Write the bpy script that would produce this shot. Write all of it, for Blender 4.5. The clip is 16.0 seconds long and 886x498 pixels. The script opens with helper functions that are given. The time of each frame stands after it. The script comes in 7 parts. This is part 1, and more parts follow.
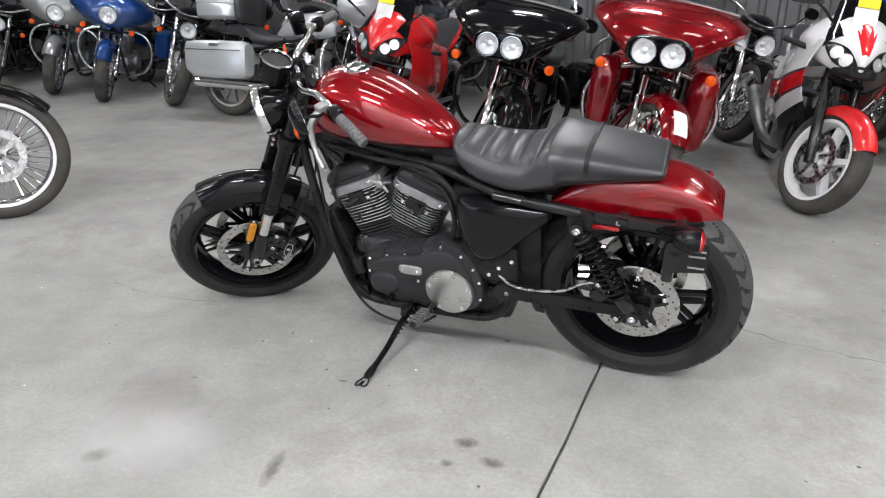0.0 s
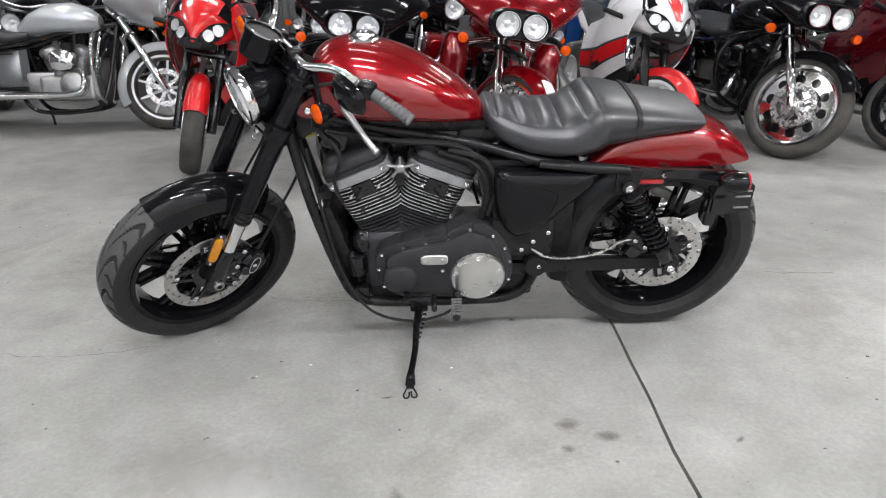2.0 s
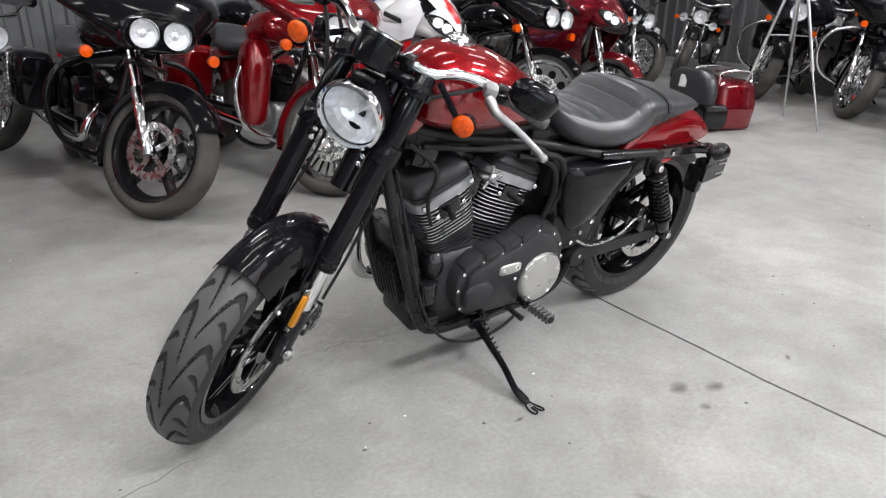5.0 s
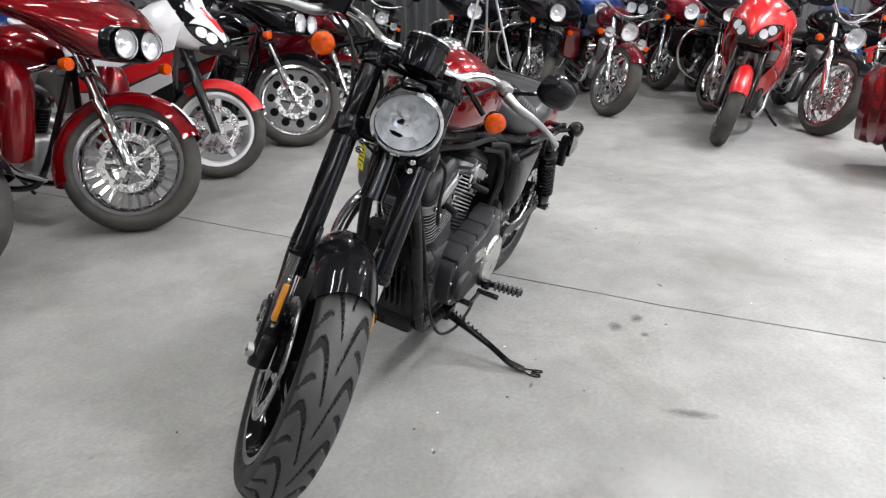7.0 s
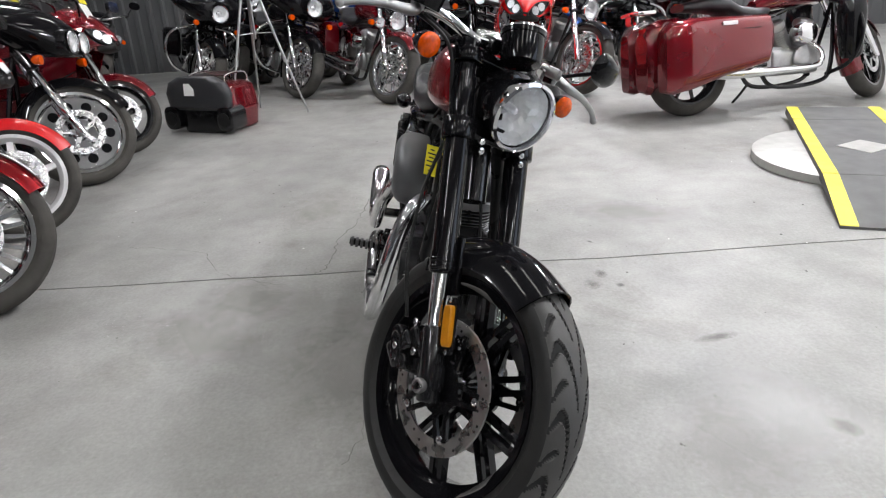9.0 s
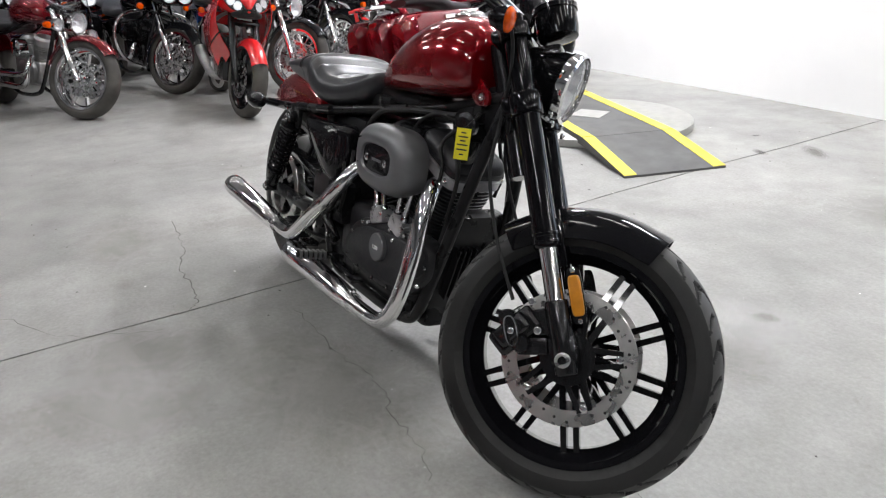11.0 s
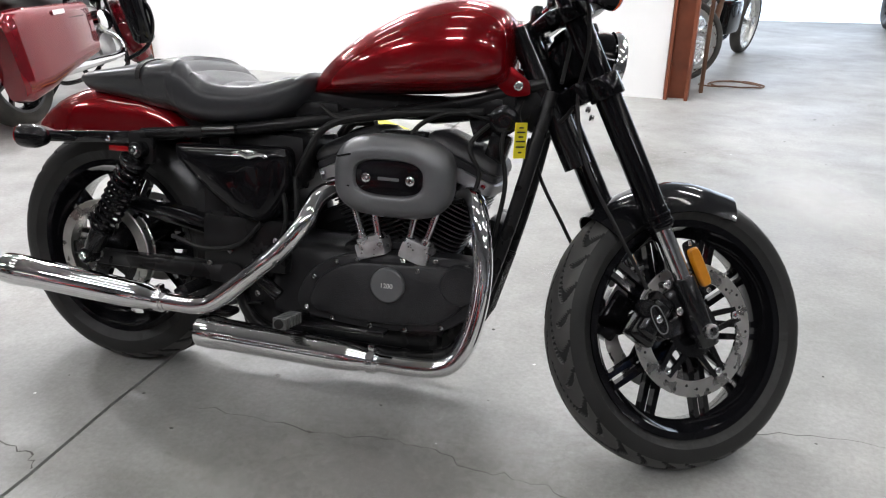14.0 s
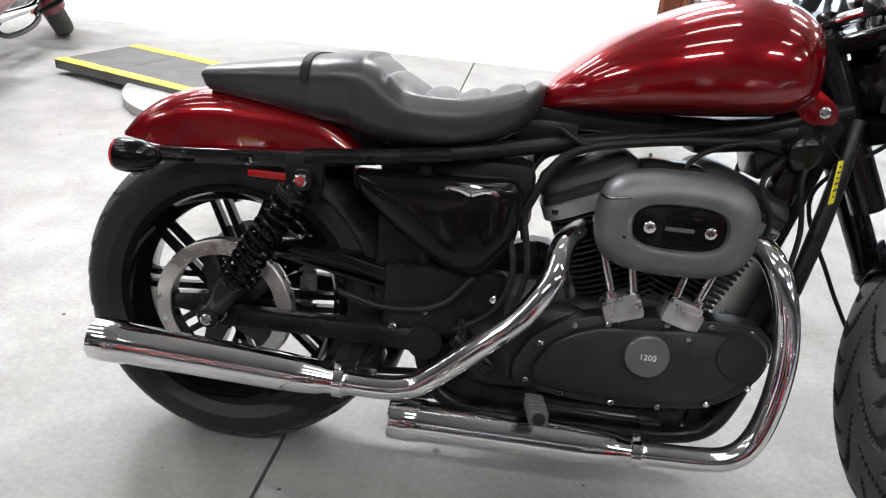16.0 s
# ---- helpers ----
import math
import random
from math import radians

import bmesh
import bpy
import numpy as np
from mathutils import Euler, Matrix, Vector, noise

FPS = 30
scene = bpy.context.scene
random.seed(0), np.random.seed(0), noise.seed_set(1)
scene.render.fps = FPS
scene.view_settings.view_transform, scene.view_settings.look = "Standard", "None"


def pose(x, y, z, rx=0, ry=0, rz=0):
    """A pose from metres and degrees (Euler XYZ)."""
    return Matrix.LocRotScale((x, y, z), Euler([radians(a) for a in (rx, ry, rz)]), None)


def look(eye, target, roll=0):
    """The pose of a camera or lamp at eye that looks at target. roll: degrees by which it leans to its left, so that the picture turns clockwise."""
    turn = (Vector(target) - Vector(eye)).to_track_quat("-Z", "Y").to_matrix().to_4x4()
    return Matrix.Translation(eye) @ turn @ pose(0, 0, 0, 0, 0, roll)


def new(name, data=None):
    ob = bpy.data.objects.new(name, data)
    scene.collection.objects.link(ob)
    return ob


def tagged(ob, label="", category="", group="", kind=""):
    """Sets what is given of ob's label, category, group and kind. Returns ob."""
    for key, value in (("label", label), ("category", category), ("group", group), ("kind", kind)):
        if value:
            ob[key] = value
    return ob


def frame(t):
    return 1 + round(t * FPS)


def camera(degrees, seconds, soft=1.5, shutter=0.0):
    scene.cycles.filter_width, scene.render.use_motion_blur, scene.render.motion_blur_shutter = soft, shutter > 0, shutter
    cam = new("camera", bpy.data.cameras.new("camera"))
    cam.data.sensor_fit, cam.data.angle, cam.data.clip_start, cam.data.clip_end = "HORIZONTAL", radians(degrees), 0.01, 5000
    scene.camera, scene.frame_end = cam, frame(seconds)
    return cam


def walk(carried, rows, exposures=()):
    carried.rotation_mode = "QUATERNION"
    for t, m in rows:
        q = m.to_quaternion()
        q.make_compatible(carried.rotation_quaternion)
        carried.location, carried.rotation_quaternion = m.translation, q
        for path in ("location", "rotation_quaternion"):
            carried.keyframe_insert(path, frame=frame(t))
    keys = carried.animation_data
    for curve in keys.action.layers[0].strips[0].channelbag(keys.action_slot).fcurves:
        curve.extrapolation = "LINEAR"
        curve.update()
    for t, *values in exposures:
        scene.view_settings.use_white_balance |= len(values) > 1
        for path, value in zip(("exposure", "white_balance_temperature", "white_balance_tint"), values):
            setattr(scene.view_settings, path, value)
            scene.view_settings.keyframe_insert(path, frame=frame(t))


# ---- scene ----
cam = camera(65.2, 16.0, soft=1.15)
EXPOSURE = [(0, .02), (3.5, .04), (6, .18), (7, .04), (9, -.14), (10, -.1), (12.5, -.12), (13.5, -.04), (14.5, .08), (16, .25)]
PATH = [
    (0, (0.945, -2.223, 1.278), (0.261, -0.491, 0.548), -0.2),
    (0.5, (0.714, -2.284, 1.247), (0.093, -0.519, 0.541), 0.4),
    (1, (0.438, -2.355, 1.231), (0.069, -0.515, 0.541), -0.3),
    (1.5, (0.174, -2.284, 1.18), (0.085, -0.414, 0.476), -0.3),
    (2, (-0.047, -2.216, 1.176), (0.056, -0.362, 0.433), -0.4),
    (2.5, (-0.292, -2.216, 1.177), (0.059, -0.379, 0.467), 0.6),
    (3, (-0.501, -2.163, 1.163), (0.047, -0.364, 0.483), 1.4),
    (3.5, (-0.729, -2.029, 1.159), (-0.05, -0.271, 0.489), -0.6),
    (3.7, (-0.805, -1.987, 1.155), (-0.086, -0.246, 0.482), -1.0),
    (5.8, (-1.597, -1.418, 1.147), (-0.185, -0.171, 0.475), 0.7),
    (6, (-1.68, -1.366, 1.156), (-0.198, -0.189, 0.509), 0.3),
    (6.5, (-1.83, -1.207, 1.158), (-0.202, -0.243, 0.51), 1.4),
    (7, (-1.926, -0.958, 1.152), (-0.213, -0.205, 0.445), 0.0),
    (7.5, (-2.005, -0.766, 1.16), (-0.252, -0.183, 0.394), -1.6),
    (8, (-2.123, -0.55, 1.189), (-0.282, -0.214, 0.484), -1.1),
    (8.5, (-2.114, -0.271, 1.162), (-0.25, -0.161, 0.445), -1.1),
    (9, (-2.063, -0.015, 1.176), (-0.206, -0.042, 0.433), -3.8),
    (9.5, (-2.046, 0.216, 1.186), (-0.191, -0.064, 0.495), -3.8),
    (10, (-2.022, 0.442, 1.173), (-0.22, -0.088, 0.485), -2.3),
    (10.2, (-1.965, 0.542, 1.161), (-0.199, -0.068, 0.447), -2.4),
    (12.3, (-1.358, 1.307, 1.184), (-0.23, -0.127, 0.365), -1.7),
    (12.5, (-1.28, 1.34, 1.179), (-0.202, -0.131, 0.357), -1.5),
    (13, (-1.067, 1.436, 1.167), (-0.188, -0.165, 0.352), -1.5),
    (13.5, (-0.836, 1.458, 1.16), (-0.201, -0.248, 0.331), -0.2),
    (14, (-0.614, 1.441, 1.151), (-0.081, -0.297, 0.317), -0.5),
    (14.5, (-0.422, 1.421, 1.149), (0.044, -0.312, 0.267), -1.0),
    (15, (-0.235, 1.422, 1.159), (0.151, -0.342, 0.3), 0.5),
    (15.5, (0.004, 1.333, 1.142), (0.299, -0.422, 0.23), 2.3),
    (16, (0.24, 1.204, 1.149), (0.395, -0.564, 0.227), 4.3),
]
walk(cam, [(t, look(eye, target, roll)) for t, eye, target, roll in PATH], exposures=EXPOSURE)

# ---------------------------------------------------------------- world and light
world = bpy.data.worlds.new("world")
scene.world = world
world.use_nodes = True
world.node_tree.nodes["Background"].inputs[0].default_value = (0.75, 0.82, 0.9, 1)
world.node_tree.nodes["Background"].inputs[1].default_value = 0.15


# ---------------------------------------------------------------- materials
def material(name, color, rough=0.5, metal=0.0, coat=0.0, vary=0.0, scale=8.0, bump=0.0, bump_scale=60.0, rvary=0.0, spec=0.5, trans=0.0, emit=0.0):
    m = bpy.data.materials.new(name)
    m.use_nodes = True
    nt = m.node_tree
    b = nt.nodes["Principled BSDF"]
    b.inputs["Base Color"].default_value = (*color, 1)
    b.inputs["Roughness"].default_value = rough
    b.inputs["Metallic"].default_value = metal
    b.inputs["Coat Weight"].default_value = coat
    b.inputs["Coat Roughness"].default_value = 0.03
    b.inputs["Specular IOR Level"].default_value = spec
    b.inputs["Transmission Weight"].default_value = trans
    if emit:
        b.inputs["Emission Color"].default_value = (*color, 1)
        b.inputs["Emission Strength"].default_value = emit
    co = nt.nodes.new("ShaderNodeTexCoord")
    if vary or rvary:
        n = nt.nodes.new("ShaderNodeTexNoise")
        n.inputs["Scale"].default_value, n.inputs["Detail"].default_value = scale, 6
        nt.links.new(co.outputs["Object"], n.inputs["Vector"])
        if vary:
            r = nt.nodes.new("ShaderNodeValToRGB")
            r.color_ramp.elements[0].position, r.color_ramp.elements[1].position = 0.3, 0.7
            r.color_ramp.elements[0].color = (*[c * (1 - vary) for c in color], 1)
            r.color_ramp.elements[1].color = (*[min(1, c * (1 + vary)) for c in color], 1)
            nt.links.new(n.outputs["Fac"], r.inputs["Fac"])
            nt.links.new(r.outputs["Color"], b.inputs["Base Color"])
        if rvary:
            mr = nt.nodes.new("ShaderNodeMapRange")
            mr.inputs["From Min"].default_value, mr.inputs["From Max"].default_value = 0.3, 0.7
            mr.inputs["To Min"].default_value, mr.inputs["To Max"].default_value = max(0.02, rough - rvary), rough + rvary
            nt.links.new(n.outputs["Fac"], mr.inputs["Value"])
            nt.links.new(mr.outputs["Result"], b.inputs["Roughness"])
    if bump:
        n2 = nt.nodes.new("ShaderNodeTexNoise")
        n2.inputs["Scale"].default_value, n2.inputs["Detail"].default_value = bump_scale, 4
        nt.links.new(co.outputs["Object"], n2.inputs["Vector"])
        bp = nt.nodes.new("ShaderNodeBump")
        bp.inputs["Strength"].default_value, bp.inputs["Distance"].default_value = bump, 0.002
        nt.links.new(n2.outputs["Fac"], bp.inputs["Height"])
        nt.links.new(bp.outputs["Normal"], b.inputs["Normal"])
    return m


def flake_paint(name, color):
    """Candy paint: metal flake under a clear coat."""
    m = material(name, color, 0.24, 0.4, 1.0, vary=0.06, scale=3.0, rvary=0.02, spec=0.05)
    nt = m.node_tree
    b = nt.nodes["Principled BSDF"]
    b.inputs["Coat IOR"].default_value = 1.66
    co = nt.nodes.new("ShaderNodeTexCoord")
    v = nt.nodes.new("ShaderNodeTexVoronoi")
    v.inputs["Scale"].default_value = 900
    nt.links.new(co.outputs["Object"], v.inputs["Vector"])
    bp = nt.nodes.new("ShaderNodeBump")
    bp.inputs["Strength"].default_value, bp.inputs["Distance"].default_value = 0.08, 0.0005
    nt.links.new(v.outputs["Distance"], bp.inputs["Height"])
    nt.links.new(bp.outputs["Normal"], b.inputs["Normal"])
    return m


def concrete_material():
    m = bpy.data.materials.new("worn_concrete")
    m.use_nodes = True
    nt = m.node_tree
    b = nt.nodes["Principled BSDF"]
    co = nt.nodes.new("ShaderNodeTexCoord")

    def noise_node(scale, detail, rough=0.6, dist=0.0):
        n = nt.nodes.new("ShaderNodeTexNoise")
        n.inputs["Scale"].default_value, n.inputs["Detail"].default_value = scale, detail
        n.inputs["Roughness"].default_value, n.inputs["Distortion"].default_value = rough, dist
        nt.links.new(co.outputs["Object"], n.inputs["Vector"])
        return n

    def ramp(src, p0, c0, p1, c1):
        r = nt.nodes.new("ShaderNodeValToRGB")
        r.color_ramp.elements[0].position, r.color_ramp.elements[1].position = p0, p1
        r.color_ramp.elements[0].color, r.color_ramp.elements[1].color = (*c0, 1), (*c1, 1)
        nt.links.new(src, r.inputs["Fac"])
        return r.outputs["Color"]

    def mix(mode, fac, a, c):
        x = nt.nodes.new("ShaderNodeMix")
        x.data_type, x.blend_type = "RGBA", mode
        if isinstance(fac, float):
            x.inputs[0].default_value = fac
        else:
            nt.links.new(fac, x.inputs[0])
        nt.links.new(a, x.inputs[6])
        nt.links.new(c, x.inputs[7])
        return x.outputs[2]

    broad = ramp(noise_node(0.9, 4, 0.55, 0.4).outputs["Fac"], 0.3, FLOOR_DARK, 0.72, FLOOR_LIGHT)
    mid = ramp(noise_node(5.0, 8, 0.65).outputs["Fac"], 0.3, (0.8, 0.8, 0.785), 0.7, (1.08, 1.08, 1.08))
    fine = ramp(noise_node(70, 5, 0.7).outputs["Fac"], 0.25, (0.8, 0.8, 0.79), 0.7, (1.1, 1.1, 1.1))
    col = mix("MULTIPLY", 1.0, mix("MULTIPLY", 1.0, broad, mid), fine)
    stain = ramp(noise_node(2.3, 7, 0.75, 1.2).outputs["Fac"], 0.66, (1, 1, 1), 0.78, (0.62, 0.58, 0.52))
    col = mix("MULTIPLY", 0.8, col, stain)
    patch = ramp(noise_node(1.1, 9, 0.8, 0.8).outputs["Fac"], 0.54, (1, 1, 1), 0.68, (0.74, 0.72, 0.68))
    col = mix("MULTIPLY", 0.8, col, patch)
    worn = ramp(noise_node(14.0, 8, 0.8, 0.5).outputs["Fac"], 0.6, (1, 1, 1), 0.72, (0.72, 0.71, 0.69))
    col = mix("MULTIPLY", 0.7, col, worn)
    drip = ramp(noise_node(9.0, 3, 0.5).outputs["Fac"], 0.74, (1, 1, 1), 0.79, (0.5, 0.47, 0.43))
    col = mix("MULTIPLY", 0.6, col, drip)
    pale = ramp(noise_node(26.0, 2, 0.5).outputs["Fac"], 0.77, (0, 0, 0), 0.8, (0.12, 0.12, 0.11))
    col = mix("ADD", 0.5, col, pale)
    nt.links.new(col, b.inputs["Base Color"])
    mr = nt.nodes.new("ShaderNodeMapRange")
    mr.inputs["From Min"].default_value, mr.inputs["From Max"].default_value = 0.35, 0.65
    mr.inputs["To Min"].default_value, mr.inputs["To Max"].default_value = 0.42, 0.62
    nt.links.new(noise_node(1.7, 6).outputs["Fac"], mr.inputs["Value"])
    nt.links.new(mr.outputs["Result"], b.inputs["Roughness"])
    bp = nt.nodes.new("ShaderNodeBump")
    bp.inputs["Strength"].default_value, bp.inputs["Distance"].default_value = 0.12, 0.003
    nt.links.new(noise_node(120, 6, 0.7).outputs["Fac"], bp.inputs["Height"])
    nt.links.new(bp.outputs["Normal"], b.inputs["Normal"])
    return m


FLOOR_DARK, FLOOR_LIGHT = (0.245, 0.243, 0.234), (0.375, 0.372, 0.358)
CONCRETE = concrete_material()
WHITE_WALL = material("white_wall_paint", (0.9, 0.9, 0.895), 0.6, vary=0.03, scale=1.5, bump=0.1, bump_scale=40)
CORRUGATED = material("grey_metal_siding", (0.1, 0.102, 0.104), 0.5, 0.2, vary=0.08, scale=2.0)
CEILING_MAT = material("ceiling_board", (0.3, 0.3, 0.3), 0.8, vary=0.05, scale=2.0)
RUST_POST = material("red_oxide_steel", (0.23, 0.065, 0.03), 0.55, vary=0.25, scale=6, bump=0.15, bump_scale=30)
RED = flake_paint("candy_red", (0.2, 0.0008, 0.004))
BRIGHT_RED = material("sport_red", (0.62, 0.012, 0.015), 0.25, 0.0, 1.0, vary=0.03)
DARK_RED = flake_paint("dark_candy_red", (0.14, 0.003, 0.008))
BLUE = flake_paint("candy_blue", (0.01, 0.05, 0.2))
SILVER = flake_paint("silver_paint", (0.5, 0.52, 0.54))
GREY_PAINT = flake_paint("grey_paint", (0.25, 0.26, 0.26))
WHITE_PAINT = material("white_gloss", (0.75, 0.75, 0.76), 0.25, 0, 1.0)
BLACK = material("gloss_black", (0.005, 0.005, 0.006), 0.15, 0, 1.0, vary=0.2, scale=4, spec=0.05)
BLACK.node_tree.nodes["Principled BSDF"].inputs["Coat IOR"].default_value = 1.28
SATIN = material("satin_black", (0.008, 0.008, 0.009), 0.2, 0.1, 0.4, vary=0.2, scale=12, rvary=0.06, spec=0.3)
WRINKLE = material("wrinkle_black", (0.023, 0.023, 0.025), 0.38, 0.1, 0, vary=0.25, scale=14, bump=0.4, bump_scale=350, rvary=0.08, spec=0.36)
HEAD_PLATE = material("bare_cast_plate", (0.34, 0.34, 0.35), 0.36, 0.6, vary=0.15, scale=30, rvary=0.08)
DULL = material("dull_black", (0.011, 0.011, 0.0115), 0.3, vary=0.3, scale=10, rvary=0.08, spec=0.22)
FIN_EDGE = material("machined_fin_edge", (0.5, 0.5, 0.51), 0.32, 0.8, vary=0.2, scale=40, rvary=0.1)
GREY_SATIN = material("charcoal_satin", (0.15, 0.153, 0.158), 0.42, 0.5, 0.0, vary=0.08, scale=20, rvary=0.04)
CHROME = material("chrome", (0.8, 0.8, 0.81), 0.06, 1.0, vary=0.03, scale=5, rvary=0.03)
STEEL = material("machined_steel", (0.5, 0.5, 0.5), 0.28, 1.0, vary=0.12, scale=40, rvary=0.08)
ALU = material("cast_aluminium", (0.42, 0.42, 0.42), 0.42, 1.0, vary=0.15, scale=18, rvary=0.1)
RUBBER = material("tyre_rubber", (0.017, 0.017, 0.0165), 0.46, vary=0.3, scale=9, bump=0.15, bump_scale=220, rvary=0.08, spec=0.3)
# crown colour lightened for its sheen, groove colour darkened for the shade inside
TREAD_FACE = material("sheen_tread_rubber", (0.05, 0.049, 0.047), 0.5, vary=0.25, scale=14, bump=0.15, bump_scale=220, rvary=0.06)
GROOVE = material("shaded_tread_groove", (0.026, 0.026, 0.026), 0.8, spec=0.1)
DUSTY_RUBBER = material("dusty_tyre_rubber", (0.055, 0.052, 0.047), 0.7, vary=0.4, scale=7, bump=0.2, bump_scale=180, rvary=0.08, spec=0.25)
SOFT = material("black_rubber", (0.014, 0.014, 0.014), 0.5, vary=0.2, scale=30, spec=0.2)
VINYL = material("black_vinyl", (0.032, 0.033, 0.036), 0.33, vary=0.08, scale=60, bump=0.1, bump_scale=400)
AMBER = material("amber_lens", (0.6, 0.07, 0.0), 0.15, 0, 0.4, vary=0.3, scale=90, bump=0.2, bump_scale=140, spec=0.2)
AMBER_FLAT = material("amber_reflector", (0.5, 0.19, 0.004), 0.3, 0, 0.3, vary=0.1, scale=60)
RED_LENS = material("red_lens", (0.35, 0.006, 0.008), 0.15, 0, 0.8, trans=0.1)
YELLOW = material("yellow_tag_paper", (0.82, 0.72, 0.02), 0.6, vary=0.06, scale=50)
YELLOW_PAINT = material("yellow_line_paint", (0.66, 0.56, 0.06), 0.6, vary=0.35, scale=9)
WHITE_PLASTIC = material("white_paper", (0.78, 0.78, 0.76), 0.6, vary=0.03)
INK = material("black_ink", (0.02, 0.02, 0.02), 0.6)
LENS = material("headlight_glass", (0.97, 0.97, 0.97), 0.0, trans=1.0)
LENS.node_tree.nodes["Principled BSDF"].inputs["IOR"].default_value = 1.12
REFLECTOR = material("headlight_reflector", (0.76, 0.77, 0.79), 0.22, 0.65, vary=0.08, scale=60, rvary=0.05)
RAMP_DARK = material("black_rubber_mat", (0.1, 0.1, 0.098), 0.75, vary=0.2, scale=7, bump=0.2)
TREAD = material("tread_plate", (0.42, 0.42, 0.4), 0.5, 0.7, vary=0.1, scale=14, bump=0.5, bump_scale=120)
BROWN = material("old_brown_wood", (0.16, 0.08, 0.045), 0.6, vary=0.3, scale=8)
SHIELD = material("tinted_shield", (0.8, 0.81, 0.82), 0.02, trans=1.0)
SHIELD.node_tree.nodes["Principled BSDF"].inputs["IOR"].default_value = 1.2
GRIP = material("grey_rubber_grip", (0.09, 0.09, 0.092), 0.55, vary=0.1, scale=30)
MIRROR = material("mirror", (0.85, 0.85, 0.86), 0.02, 1.0)
SATIN_ALU = material("satin_aluminium", (0.6, 0.6, 0.58), 0.3, 1.0, vary=0.06, scale=20, rvary=0.06)


def stain_shade_material(name, color, scale, level):
    """A soiled or shaded patch whose ragged edge follows a noise."""
    m = material(name, color, 0.6, vary=0.2, scale=20)
    nt = m.node_tree
    b = nt.nodes["Principled BSDF"]
    co = nt.nodes.new("ShaderNodeTexCoord")
    n = nt.nodes.new("ShaderNodeTexNoise")
    n.inputs["Scale"].default_value, n.inputs["Detail"].default_value, n.inputs["Roughness"].default_value = scale, 10, 0.75
    nt.links.new(co.outputs["Object"], n.inputs["Vector"])
    g = nt.nodes.new("ShaderNodeTexGradient")
    g.gradient_type = "SPHERICAL"
    mp = nt.nodes.new("ShaderNodeMapping")
    mp.inputs["Location"].default_value, mp.inputs["Scale"].default_value = (-1, -1, 0), (2, 2, 0)
    nt.links.new(co.outputs["Generated"], mp.inputs["Vector"])
    nt.links.new(mp.outputs["Vector"], g.inputs["Vector"])
    mu = nt.nodes.new("ShaderNodeMath")
    mu.operation = "MULTIPLY"
    nt.links.new(n.outputs["Fac"], mu.inputs[0])
    nt.links.new(g.outputs["Fac"], mu.inputs[1])
    mr = nt.nodes.new("ShaderNodeMapRange")
    mr.inputs["From Min"].default_value, mr.inputs["From Max"].default_value = 0.12, 0.4
    mr.inputs["To Max"].default_value = level
    nt.links.new(mu.outputs[0], mr.inputs["Value"])
    nt.links.new(mr.outputs["Result"], b.inputs["Alpha"])
    return m


DARK_STAIN = stain_shade_material("dark_floor_stain", (0.1, 0.088, 0.075), 30.0, 0.6)
# faint stains, and the soft shadow painted under the roadster
SOFT_STAIN_SHADE = stain_shade_material("faint_floor_stain_shade", (0.2, 0.185, 0.165), 14.0, 0.32)
PALE_STAIN = stain_shade_material("pale_floor_stain", (0.55, 0.55, 0.53), 22.0, 0.3)
TUBE = material("fluorescent_tube", (1.0, 0.98, 0.95), 0.4, emit=26.0)
# weaker copy for the rows at y >= 0, added to darken the floor there
DIM_TUBE = material("dim_fluorescent_tube", (1.0, 0.98, 0.95), 0.4, emit=20.0)


# ---------------------------------------------------------------- mesh helpers
X, Y, Z = Vector((1, 0, 0)), Vector((0, 1, 0)), Vector((0, 0, 1))


def part(name, bm, mat, parent=None, label="", m=None, sharp=38):
    me = bpy.data.meshes.new(name)
    bmesh.ops.recalc_face_normals(bm, faces=bm.faces)
    for f in bm.faces:
        f.smooth = True
    bm.to_mesh(me)
    bm.free()
    me.set_sharp_from_angle(angle=radians(sharp))
    for one in mat if isinstance(mat, (list, tuple)) else (mat,):
        me.materials.append(one)
    ob = new(name, me)
    if parent:
        ob.parent = parent
    if m is not None:
        ob.matrix_basis = m
    if label:
        ob["label"] = label
    return ob


def empty(name, m, label, category, group=""):
    ob = new(name)
    ob.empty_display_size = 0.1
    ob.matrix_basis = m
    return tagged(ob, label, category, group)


def shared(name, mesh_ob, parent, m):
    """Another part on the same mesh."""
    ob = new(name, mesh_ob.data)
    ob.parent = parent
    ob.matrix_basis = m
    return ob


def axis_matrix(p0, p1):
    """Z of the matrix runs from p0 towards p1; its place is p0."""
    d = Vector(p1) - Vector(p0)
    return Matrix.Translation(p0) @ d.to_track_quat("Z", "Y").to_matrix().to_4x4()


def box(bm, c, size, bevel=0.0, rot=(0, 0, 0), seg=2):
    m = pose(*c, *rot) @ Matrix.Diagonal((*size, 1))
    vs = bmesh.ops.create_cube(bm, size=1, matrix=m)["verts"]
    if bevel:
        es = list({e for v in vs for e in v.link_edges})
        bmesh.ops.bevel(bm, geom=es, offset=bevel, segments=seg, profile=0.6, affect="EDGES")


def ring_faces(bm, a, b):
    n = len(a)
    for i in range(n):
        bm.faces.new((a[i], a[(i + 1) % n], b[(i + 1) % n], b[i]))


